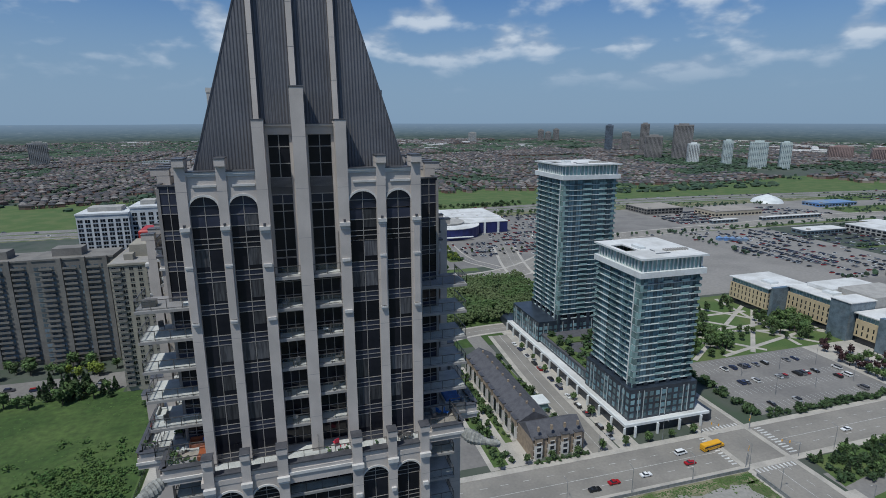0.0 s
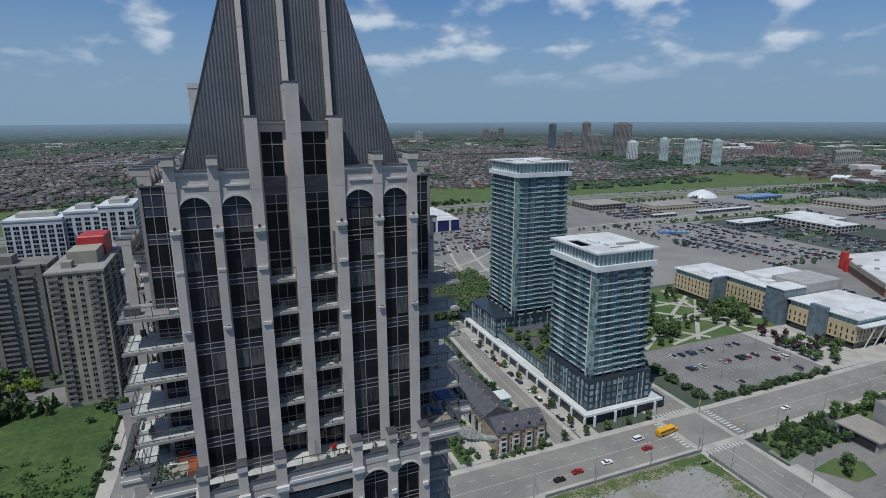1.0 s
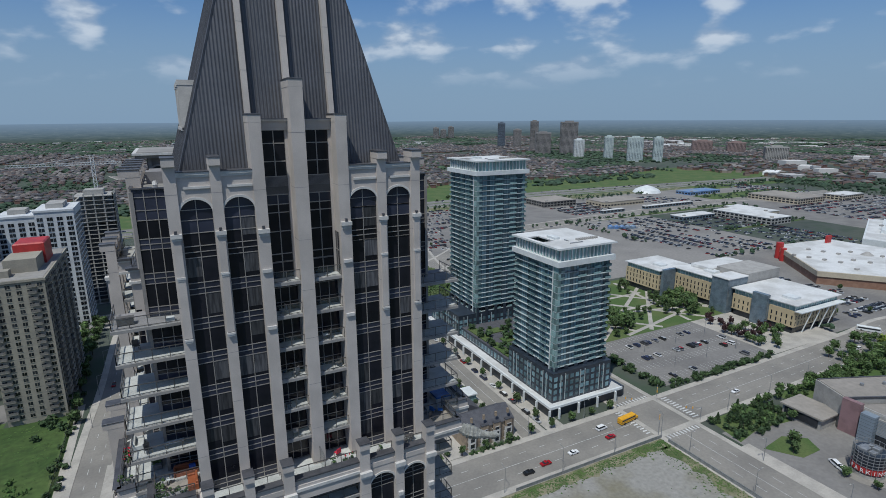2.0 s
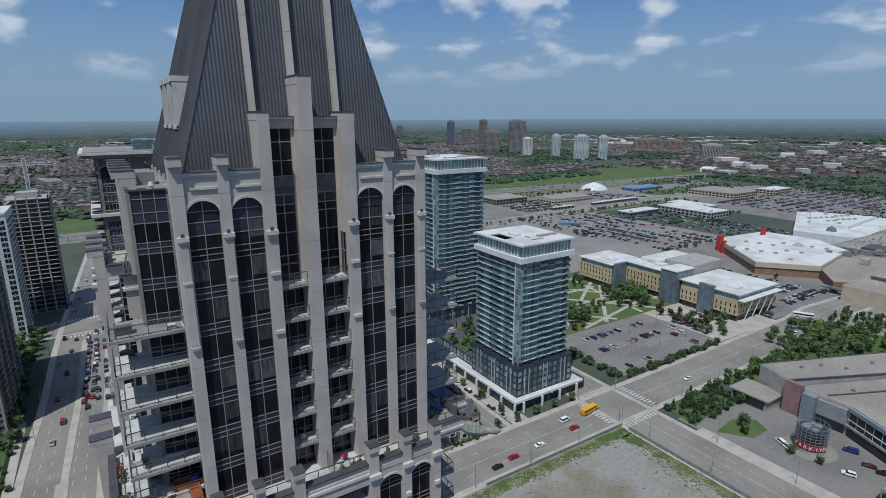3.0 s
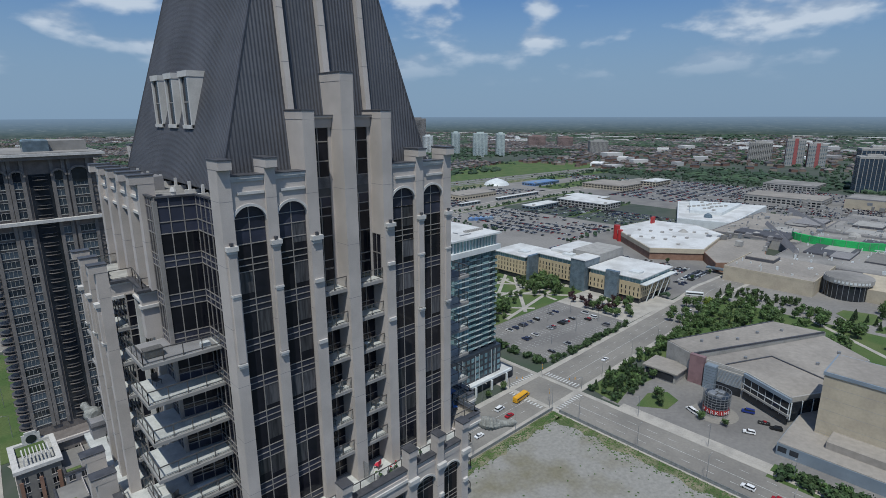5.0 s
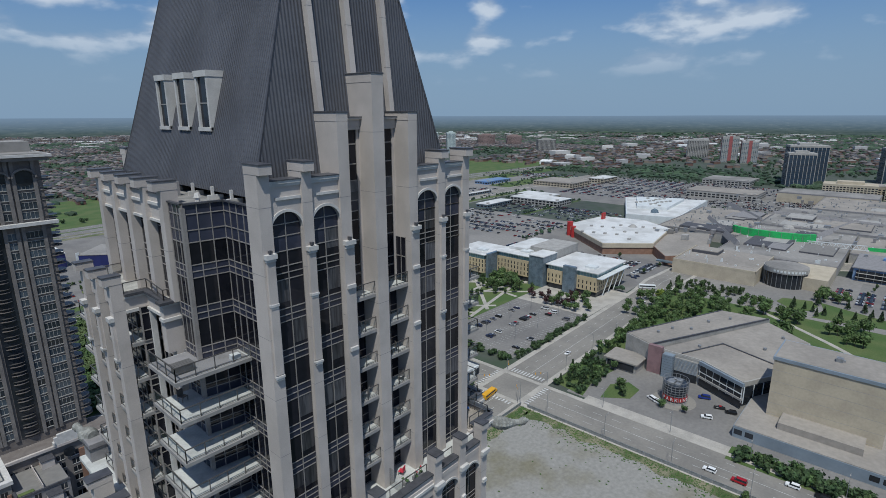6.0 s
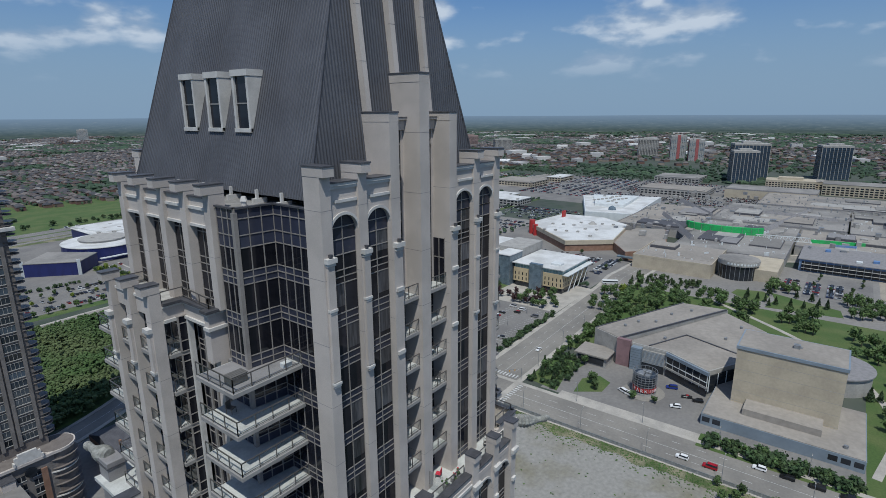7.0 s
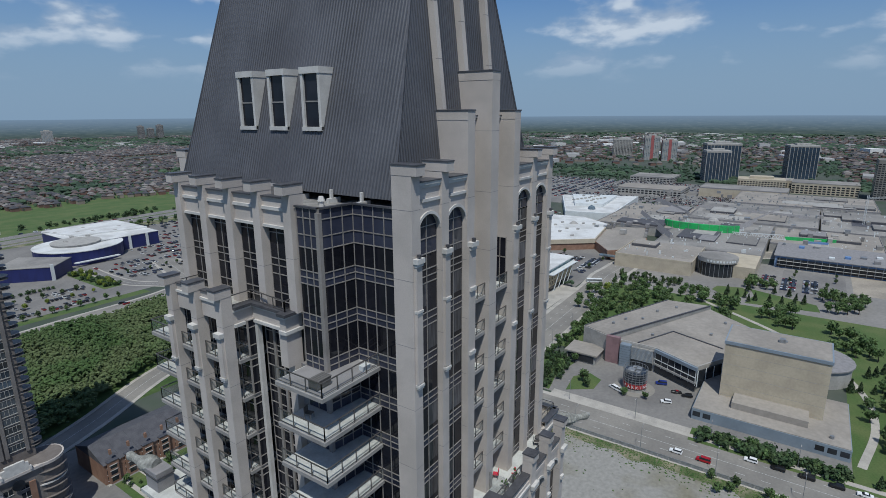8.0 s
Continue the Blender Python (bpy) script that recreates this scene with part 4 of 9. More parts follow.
# spire roof with hips; seams run up the slopes
ZB, ZT = 124.35, 152.0
rf = lambda z: (0.298 * (z - ZB), 0.104 * (z - ZB))
ax, ay = rf(ZT)
x0, x1, y0, y1 = -9.95, 10.9, 54.85, 80.4
lo = [(x0, y0), (x1, y0), (x1, y1), (x0, y1)]
hi = [(x0 + ax, y0 + ay), (x1 - ax, y0 + ay), (x1 - ax, y1 - ay), (x0 + ax, y1 - ay)]
roof = part("spire_roof", MB().box(x0 + 0.6, y0 + 0.4, ZB + 0.1, x1 - 0.6, y1 - 0.4, ZB + 0.2), FLASHING, tower)
for k, mm in ((0, ROOF_METAL), (1, ROOF_METAL_Y), (2, ROOF_METAL), (3, ROOF_METAL_Y)):
    a, b, c, d = lo[k], lo[(k + 1) % 4], hi[(k + 1) % 4], hi[k]
    nx, ny = [(0, 0.25), (-0.25, 0), (0, -0.25), (0.25, 0)][k]
    mb = MB()
    vs = [(*a, ZB), (*b, ZB), (*c, ZT), (*d, ZT)]
    vs += [(x + nx, y + ny, z) for x, y, z in vs]
    mb.add(vs, [(0, 1, 2, 3), (4, 7, 6, 5), (0, 4, 5, 1), (3, 2, 6, 7)])
    slope = part("roof_slope", mb, mm, roof)
    mb = MB()
    # standing seams, clipped at the hips
    n = 66 if k % 2 == 0 else 88
    for i in range(1, n):
        t = i / n
        base = Vector((*a, ZB)).lerp(Vector((*b, ZB)), t)
        w = (Vector(b) - Vector(a)).length
        inset = ax if k % 2 == 0 else ay
        run = min(t * w, (1 - t) * w) / inset
        q = min(run, 1.0)
        up = Vector((base.x + (0 if k % 2 == 0 else (-1 if k == 1 else 1) * ax * q), base.y + ((1 if k == 0 else -1) * ay * q if k % 2 == 0 else 0), ZB + (ZT - ZB) * q))
        mb.bar(base, up, 0.022)
    tagged(part("standing_seam", mb, mm, slope), kind="stuff")
part("roof_slope", MB().box(hi[0][0], hi[0][1], ZT - 0.1, hi[2][0], hi[2][1], ZT + 0.05), FLASHING, roof)
for a, b in zip(lo, hi):
    part("hip_trim", MB().bar((*a, ZB), (*b, ZT), 0.07), FLASHING, roof)
# pale fins up the front slope
for i in (2, 3, 4):
    a, b = PIERS[i]
    w0, w1 = (a + 0.12, b - 0.42) if i != 3 else (a + 0.15, b - 0.5)
    zt = 130.2 if i != 3 else 133.2
    mb = MB()
    vs = []
    for z in (zt, ZT - 1):
        y = y0 + rf(z)[1]
        vs += [(w0, y - 0.55, z), (w1, y - 0.55, z), (w1, y + 0.1, z), (w0, y + 0.1, z)]
    mb.add(vs, [(0, 1, 5, 4), (1, 2, 6, 5), (2, 3, 7, 6), (3, 0, 4, 7), (4, 5, 6, 7)])
    part("roof_fin", mb, STUCCO, roof)
    mb = MB()
    for z in range(int(zt) + 4, int(ZT) - 1, 4):
        y = y0 + rf(z)[1]
        mb.box(w0 - 0.005, y - 0.556, z, w1 + 0.005, y - 0.3, z + 0.04)
    tagged(part("panel_joint", mb, STUCCO_GREY, roof), kind="stuff")
# dormer windows on both side slopes
for sgn in (-1, 1):
    for y in (63.8, 67.7, 71.6):
        sx = x0 if sgn < 0 else x1
        f = lambda z: sx - sgn * rf(z)[0]
        zb, zt = 128.9, 133.5
        out = f(zb) + sgn * 0.12
        mb = MB()
        w = 1.05
        for s in (-1, 1):
            ya, yb = sorted((y + s * w, y + s * (w - 0.26)))
            vs = [(out, ya, zb), (out, yb, zb), (out, yb, zt), (out, ya, zt), (f(zb) - sgn * 0.3, ya, zb), (f(zb) - sgn * 0.3, yb, zb), (f(zt) - sgn * 0.3, yb, zt), (f(zt) - sgn * 0.3, ya, zt)]
            mb.add(vs, [(0, 1, 2, 3), (4, 7, 6, 5), (0, 3, 7, 4), (1, 5, 6, 2), (3, 2, 6, 7), (0, 4, 5, 1)])
        xa, xb = sorted((out, f(zt) - sgn * 0.3))
        mb.box(xa - 0.06, y - w - 0.04, zt - 0.42, xb + 0.06, y + w + 0.04, zt + 0.06)
        xa, xb = sorted((out + sgn * 0.1, f(zb) - sgn * 0.2))
        mb.box(xa, y - w, zb - 0.05, xb, y + w, zb + 0.25)
        d = part("dormer", mb, STUCCO_PALE, roof)
        xa = out - sgn * 0.18
        part("pane", MB().box(min(xa, xa - sgn * 0.04), y - w + 0.2, zb + 0.2, max(xa, xa - sgn * 0.04), y + w - 0.2, zt - 0.3), GLASS, d)
        part("mullion", MB().box(xa - 0.05, y - w + 0.2, zb + 2.1, xa + 0.05, y + w - 0.2, zb + 2.2), MULLION, d)
# roof edge brackets and plant on the gravel deck
for y in (57.6, 60.6, 64.0, 68.0, 72.0, 75.5):
    part("roof_bracket", MB().box(-10.6, y - 0.12, 123.72, -9.4, y + 0.12, 124.1).box(-10.3, y - 0.09, 124.1, -10.1, y + 0.09, 124.75), STUCCO_PALE, tower)
part("roof_plant", MB().box(-12.4, 64.8, 123.72, -10.9, 67.0, 124.9), STUCCO_GREY, tower)
part("roof_plant", MB().box(-12.2, 69.5, 123.72, -10.8, 71.5, 124.7), STUCCO_GREY, tower)
part("floodlight", MB().cyl(-11.6, 60.2, 123.72, 124.1, 0.2, 0.2, 8).cyl(-11.6, 60.2, 124.1, 124.45, 0.28, 0.16, 8), STUCCO_PALE, tower)

rail(tower, [(-9.9, 77.6), (-10.6, 77.6), (-10.6, 80.8), (-9.0, 80.8)], 123.75, 1.0, glass=False, name="roof_railing")

# wide lower body below the terrace
front = 50.15
part("terrace_slab", MB().box(-11.2, front, L0 - 0.55, 12.0, 54.5, L0 - 0.03), STUCCO, tower)
part("terrace_floor", MB().box(-11.0, front + 0.3, L0 - 0.028, 11.8, 54.4, L0), SLAB_TOP, tower)
for j, (a, b) in enumerate(PIERS):
    if j == 3:
        continue
    pier(tower, a, b, front - 0.25, front + 0.75, 60, 98.65, juts=0.2)
    lb = part("lamp_block", MB().box(a - 0.1, front - 0.6, 95.0, b + 0.1, front - 0.25, 95.45).box(a, front - 0.45, 94.7, b, front - 0.25, 94.997), STUCCO_PALE, tower)
    part("bracket", MB().box(a + 0.2, front - 0.5, 91.5, b - 0.2, front - 0.25, 91.9), STUCCO_PALE, tower)
for j in (0, 1, 4, 5):
    a, b = PIERS[j][1], PIERS[j + 1][0]
    arched_wall(tower, a - 0.01, b + 0.01, front + 0.05, front + 0.45, 93.3, L0 - 0.03, 1.2)
    for k in range(-9, 0):
        put_window(tower, a, front + 0.5, level(k), b - a, S, 2, ROWS3)
a, b = PIERS[2][1], PIERS[4][0]
part("beam", MB().box(a, front - 0.04, 94.3, b, front + 0.6, L0 - 0.034), STUCCO, tower)
part("cornice", MB().box(a, front - 0.18, 95.3, b, front - 0.043, 95.6), STUCCO_PALE, tower)
for k in range(-8, 0):
    put_window(tower, a, front + 1.9, level(k), b - a, S - 0.3, 5, (0.3, 0.8))
    balcony(tower, (a, front + 0.4, b, front + 1.95), level(k) - 0.1, [(a, front + 0.5), (b, front + 0.5)])
for j in (0, 1, 2, 4, 5):
    a, b = PIERS[j][1], (PIERS[j + 1][0] if j != 2 else PIERS[4][0])
    part("parapet", MB().box(a, front + 0.05, L0 - 0.02, b, front + 0.6, L0 + 0.55), STUCCO, tower)
    part("coping", MB().box(a, front - 0.12, L0 + 0.55, b, front + 0.72, L0 + 0.7), FLASHING, tower)
    rail(tower, [(a, front + 0.85), (b, front + 0.85)], L0 + 0.1, 1.25)
part("privacy_screen", MB().box(0.1, front + 0.9, L0, 0.2, YF, L0 + 1.9), RAIL_GLASS, tower, "frosted glass screen between terraces")
for sgn in (-1, 1):
    X = lambda d: (0.35 - d) if sgn < 0 else (0.85 + d)
    for k in range(-8, 0):
        bx0, bx1 = sorted((X(11.4), X(14.6)))
        balcony(tower, (bx0, 53.0, bx1, 57.0), level(k), [(X(11.5), 53.1), (X(14.5), 53.1), (X(14.5), 57)])
        put_window(tower, min(X(11.4), X(14.4)), 57.1, level(k), 3.0, S - 0.3, 3, (0.3, 0.8))
    for (p0, q0, p1, q1) in ((11.3, 52.6, 15.6, 58.0), (13.4, 56.3, 18.5, 66.0)):
        bx0, bx1 = sorted((X(p0), X(p1)))
        part("terrace_corner", MB().box(bx0, q0, L0 - 1.3, bx1, q1, L0 - (0.02 if p0 < 12 else 0.03)), STUCCO, tower)
        part("cornice", MB().box(bx0 - 0.12, q0 - 0.14, L0 - 0.75, bx1 + 0.12, q0 - 0.003, L0 - 0.45), STUCCO_PALE, tower)
        part("floor_finish", MB().box(bx0 + 0.3, q0 + 0.3, L0 - 0.018, bx1 - 0.3, q1 - 0.1, L0 + (0.01 if p0 < 12 else 0.006)), SLAB_TOP if p0 > 12 else TERRACE_TILE, tower)
    for line in ([X(11.75), 52.8, X(15.4), 52.8], [X(15.4), 52.8, X(15.4), 56.5], [X(15.4), 56.5, X(18.3), 56.5], [X(18.3), 56.5, X(18.3), 65.8]):
        p, q = line[:2], line[2:]
        part("parapet", strip(MB(), [p, q], 0.4, L0 + 0.5, 0.52), STUCCO, tower)
        part("coping", strip(MB(), [p, q], 0.72, L0 + 0.62, 0.12), FLASHING, tower)
    rail(tower, [(X(11.8), 53.1), (X(15.1), 53.1), (X(15.1), 56.8), (X(18.0), 56.8), (X(18.0), 65.8)], L0 + 0.1, 1.25)
    sx0, sx1 = sorted((X(18.0), X(19.6)))
    pier(tower, sx0, sx1, 66.2, 67.4, 60, 98.4, juts=0.4, axis="x", sign=sgn)
    part("terrace_slab", MB().box(min(X(13.3), X(18.4)), 66, L0 - 0.4, max(X(13.3), X(18.4)), 80, L0 - 0.02), SLAB_TOP, tower)
    pier(tower, sx0, sx1, 70.6, 71.8, 60, 98.4, juts=0.4, axis="x", sign=sgn)

# ---- neighbouring buildings ----
TEAL = mat("teal_curtain_glass", (0.085, 0.15, 0.175), 0.08, second=(0.16, 0.25, 0.27), scale=0.08, amount=0.3, grain=0.3, island=0.55, spec=0.6)
TEAL_PALE = mat("pale_green_glass", (0.28, 0.42, 0.41), 0.15, scale=0.2, amount=0.25, grain=1, island=0.25)
GUARD = mat("green_balcony_glass", (0.20, 0.30, 0.295), 0.08, scale=0.2, amount=0.3, grain=1, island=0.5)
NAVY = mat("navy_panel", (0.030, 0.040, 0.055), 0.3, scale=0.3, amount=0.25, island=0.3)
EDGE = mat("pale_slab_edge", (0.40, 0.46, 0.465), 0.6, scale=0.4, amount=0.2, grain=1)
WHITE = mat("white_panel", (0.64, 0.66, 0.65), 0.5, scale=0.15, amount=0.12, grain=1)
WHITE_ROOF = mat("white_membrane_roof", (0.62, 0.62, 0.605), 0.7, second=(0.48, 0.475, 0.455), scale=0.06, amount=0.15, grain=0.6)
ROOF_GREY = mat("grey_ballast_roof", (0.275, 0.26, 0.24), 0.9, second=(0.185, 0.176, 0.164), scale=0.03, amount=0.25, grain=0.5)
ROOF_TAN = mat("tan_ballast_roof", (0.30, 0.272, 0.238), 0.9, second=(0.245, 0.222, 0.195), scale=0.035, amount=0.25, grain=0.5)
BEIGE = mat("beige_panel", (0.52, 0.42, 0.26), 0.7, second=(0.46, 0.37, 0.23), scale=0.2, amount=0.15, grain=1)
SAND = mat("sand_stucco", (0.46, 0.40, 0.30), 0.8, second=(0.40, 0.345, 0.26), scale=0.12, amount=0.15, grain=1)
PRECAST = mat("grey_precast", (0.36, 0.345, 0.32), 0.8, second=(0.30, 0.29, 0.27), scale=0.2, amount=0.2, grain=1)
SIS_WIN = mat("tinted_flat_window", (0.055, 0.07, 0.085), 0.08, scale=0.3, amount=0.4, grain=1, obj=0.7)
BRICK_DARK = mat("dark_brown_brick", (0.142, 0.122, 0.110), 0.85, second=(0.17, 0.148, 0.134), scale=0.5, amount=0.25, grain=5)
TAUPE = mat("taupe_stone", (0.195, 0.176, 0.163), 0.8, scale=0.4, amount=0.2, grain=3)
BROWN_CONC = mat("weathered_brown_concrete", (0.195, 0.183, 0.165), 0.85, second=(0.155, 0.146, 0.133), scale=0.15, amount=0.25, grain=1.5)
BEIGE_CONC = mat("cream_concrete", (0.31, 0.285, 0.23), 0.85, second=(0.26, 0.24, 0.20), scale=0.15, amount=0.2, grain=1.5)
WIN_DARK = mat("dark_window", (0.022, 0.026, 0.032), 0.08, scale=0.3, amount=0.3, grain=1, island=0.6)
# pale blue-grey base paints reflected sky into panes; also serves as plain tinted glass
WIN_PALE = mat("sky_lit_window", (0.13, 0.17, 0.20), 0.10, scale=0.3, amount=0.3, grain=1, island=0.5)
RED = mat("red_panel", (0.42, 0.030, 0.028), 0.5, scale=0.3, amount=0.2)
BLUE = mat("deep_blue_panel", (0.018, 0.024, 0.115), 0.45, scale=0.2, amount=0.25, stretch=(1, 1, 0.2))
DULL_RED = mat("dull_red_panel", (0.34, 0.10, 0.095), 0.7, scale=0.2, amount=0.2)
MAROON = mat("dusty_pink_panel", (0.25, 0.155, 0.16), 0.6, scale=0.3, amount=0.2)
SLATE = mat("slate_shingle", (0.085, 0.085, 0.095), 0.85, second=(0.065, 0.065, 0.075), scale=0.4, amount=0.3, grain=3)
BRICK_TAN = mat("tan_brick", (0.30, 0.235, 0.17), 0.85, scale=0.5, amount=0.25, grain=5)
BRICK_BROWN = mat("brown_brick", (0.22, 0.125, 0.085), 0.85, second=(0.27, 0.16, 0.11), scale=0.3, amount=0.25, grain=4)
GREEN_NET = mat("green_scaffold_netting", (0.03, 0.42, 0.10), 0.7, second=(0.04, 0.30, 0.09), scale=0.15, amount=0.35, grain=1)
BLUE_WRAP = mat("blue_insulation_wrap", (0.12, 0.22, 0.42), 0.6, second=(0.20, 0.26, 0.33), scale=0.1, amount=0.35, grain=0.6)
STEEL = mat("painted_steel", (0.30, 0.31, 0.32), 0.5, 0.4, scale=1, amount=0.25)
YELLOW = mat("bus_yellow", (0.72, 0.36, 0.012), 0.4, scale=0.5, amount=0.1)
BLACK = mat("black_rubber", (0.018, 0.018, 0.018), 0.8, scale=3, amount=0.3)


def stuff(ob):
    return tagged(ob, kind="stuff")


def face_frames(x0, y0, x1, y1):
    """The four faces of a block: start, along, out, length."""
    return [((x0, y0), (1, 0), (0, -1), x1 - x0), ((x1, y0), (0, 1), (1, 0), y1 - y0), ((x1, y1), (-1, 0), (0, 1), x1 - x0), ((x0, y1), (0, -1), (-1, 0), y1 - y0)]


def on_face(mb, fr, s0, s1, d0, d1, z0, z1):
    """A box on a face: from s0 to s1 along it, d0 to d1 outward."""
    (sx, sy), (ax_, ay_), (nx, ny), _ = fr
    xs = [sx + ax_ * s + nx * d for s in (s0, s1) for d in (d0, d1)]
    ys = [sy + ay_ * s + ny * d for s in (s0, s1) for d in (d0, d1)]
    return mb.box(min(xs), min(ys), z0, max(xs), max(ys), z1)


def glass_tower(label, x0, y0, x1, y1, z0, top, floors):
    tw = thing("glass_tower", label, "tower", "twin glass towers")
    band = top - 8.5
    h = (band - z0) / floors
    for k in range(floors):
        z = z0 + k * h
        gl, mu, gd = MB(), MB(), MB()
        dark_base = k < 5
        for fi, fr in enumerate(face_frames(x0 + 0.75, y0 + 0.75, x1 - 0.75, y1 - 0.75)):
            n = int(fr[3] / 1.55)
            w = fr[3] / n
            for i in range(n):
                on_face(gl, fr, i * w + 0.05, (i + 1) * w - 0.05, -0.2, 0.0, z + 0.25, z + h - 0.3)
                on_face(mu, fr, i * w - 0.05, i * w + 0.05, -0.1, 0.08, z, z + h)
        for fi, fr in enumerate(face_frames(x0, y0, x1, y1)):
            L = fr[3]
            for s0, s1 in ((0.0, 3.4), (L - 3.4, L - 0.02), (L * 0.36, L * 0.52), (L * 0.66, L * 0.80)):
                on_face(gd, fr, s0, s1, -0.07, -0.02, z + 0.02, z + 1.0)
        slab = part("storey_slab", MB().chamfer(x0, y0, z - 0.22, x1, y1, z, 0.02), EDGE, tw)
        stuff(part("pane", gl, TEAL if not dark_base else WIN_DARK, slab, "blue-green curtain wall panes"))
        stuff(part("mullion", mu, NAVY, slab))
        if k > 2:
            stuff(part("balcony_guard", gd, GUARD, slab, "pale green glass balcony guard"))
    part("core", MB().box(x0 + 1.2, y0 + 1.2, z0 - 3, x1 - 1.2, y1 - 1.2, band), NAVY, tw)
    base = MB()
    for fr in face_frames(x0 + 0.3, y0 + 0.3, x1 - 0.3, y1 - 0.3):
        n = 5
        for i in range(n + 1):
            s = (fr[3] - 1.6) * i / n
            on_face(base, fr, s, s + 1.6, 0.0, 0.8, z0 - 1, z0 + 5 * h)
    stuff(part("base_frame", base, NAVY, tw, "dark navy framed base"))
    # crown: white band, fins, glass screen, sun-shade slab with openings
    part("crown_band", MB().box(x0 - 1.0, y0 - 1.0, band, x1 + 1.0, y1 + 1.0, band + 2.4), WHITE, tw, "broad white crown band")
    fins, scr = MB(), MB()
    for fr in face_frames(x0 + 0.8, y0 + 0.8, x1 - 0.8, y1 - 0.8):
        n = 14
        for i in range(n):
            s = fr[3] * i / n
            on_face(fins, fr, s, s + 0.35, -0.4, 0.7, band + 2.4, top - 0.9)
            on_face(scr, fr, s + 0.35, s + fr[3] / n, -0.25, 0.0, band + 2.4, top - 0.9)
    stuff(part("crown_fin", fins, WHITE, tw)), stuff(part("crown_screen", scr, TEAL_PALE, tw))
    lx0, ly0, lx1, ly1 = x0 - 1.2, y0 - 1.2, x1 + 1.2, y1 + 1.2
    hx0, hy0, hx1, hy1 = x0 + 1.2, y0 + 13, x0 + 7.5, y0 + 25
    lid = MB().box(lx0, ly0, top - 0.9, lx1, hy0, top - 0.3).box(lx0, hy1, top - 0.9, lx1, ly1, top - 0.3)
    lid.box(lx0, hy0, top - 0.9, hx0, hy1, top - 0.3).box(hx1, hy0, top - 0.9, lx1, hy1, top - 0.3)
    part("crown_lid", lid, WHITE_ROOF, tw, "pale grey flat roof with an open plant well")
    part("crown_edge", MB().box(lx0 - 0.06, ly0 - 0.06, top - 0.95, lx1 + 0.06, ly0 - 0.003, top - 0.15).box(lx0 - 0.06, ly0, top - 0.95, lx0 - 0.003, ly1, top - 0.15), WHITE, tw)
    part("roof_deck", MB().box(x0 + 1, y0 + 1, band + 2.4, x1 - 1, y1 - 1, band + 2.7), ROOF_GREY, tw)
    part("roof_plant", MB().chamfer(hx1 + 1.0, y0 + 14, top - 0.3, hx1 + 4, y0 + 20, top + 0.9, 0.1), WHITE, tw)
    for k in range(10):
        part("vent_curb", MB().box(x1 - 13 + k * 1.2, y0 + 8, top - 0.3, x1 - 12.45 + k * 1.2, y0 + 10.2, top + 0.5), PRECAST, tw)
    part("skylight_curb", MB().box(x0 + 10, y0 + 5, top - 0.3, x0 + 17, y0 + 5.4, top + 0.1).box(x0 + 12, y0 + 9, top - 0.3, x0 + 12.4, y0 + 12, top + 0.1), STEEL, tw)
    # pale green glazed bay at the corner, with a white post beside it
    bay = MB()
    for k in range(floors):
        z = z0 + k * h
        for j in range(2):
            bay.box(x0 - 0.03, y0 + 0.12 + 1.6 * j, z + 0.12, x0 + 0.5, y0 + 1.6 + 1.6 * j, z + h - 0.34)
        bay.box(x0 + 0.1, y0 - 0.03, z + 0.12, x0 + 1.5, y0 + 0.1, z + h - 0.34)
    stuff(part("corner_bay", bay, GUARD, tw, "pale green glass corner bay"))
    part("corner_column", MB().box(x0 - 0.16, y0 + 3.4, z0 - 1, x0 + 0.2, y0 + 3.85, band), WHITE, tw)
    return tw


glass_tower("slim blue-green glass tower with pale balcony lines", 133, 178.3, 163, 211, 7, 76.6, 21)
glass_tower("taller blue-green glass tower with a white crown", 142.5, 263, 176, 296, 7, 107, 32)
def windows_on(parent, rect, z0, floors, fh, faces, pitch, w, hfrac, glass=WIN_DARK, sill=None, skip=()):
    """Rows of real windows on the faces of a block, with sills and reveals."""
    fs = face_frames(*rect)
    gl, si = MB(), MB()
    for fi in faces:
        fr = fs[fi]
        n = max(1, int(fr[3] / pitch))
        for i in range(n):
            if i in skip:
                continue
            c = fr[3] * (i + 0.5) / n
            for k in range(floors):
                z = z0 + k * fh + fh * (1 - hfrac) * 0.6
                on_face(gl, fr, c - w / 2, c + w / 2, -0.3, 0.04, z, z + fh * hfrac)
                if sill:
                    on_face(si, fr, c - w / 2 - 0.12, c + w / 2 + 0.12, 0.0, 0.16, z - 0.18, z)
                    on_face(si, fr, c - 0.05, c + 0.05, 0.0, 0.10, z, z + fh * hfrac)
    stuff(part("window", gl, glass, parent, "recessed dark windows"))
    if sill:
        stuff(part("window_sill", si, sill, parent))


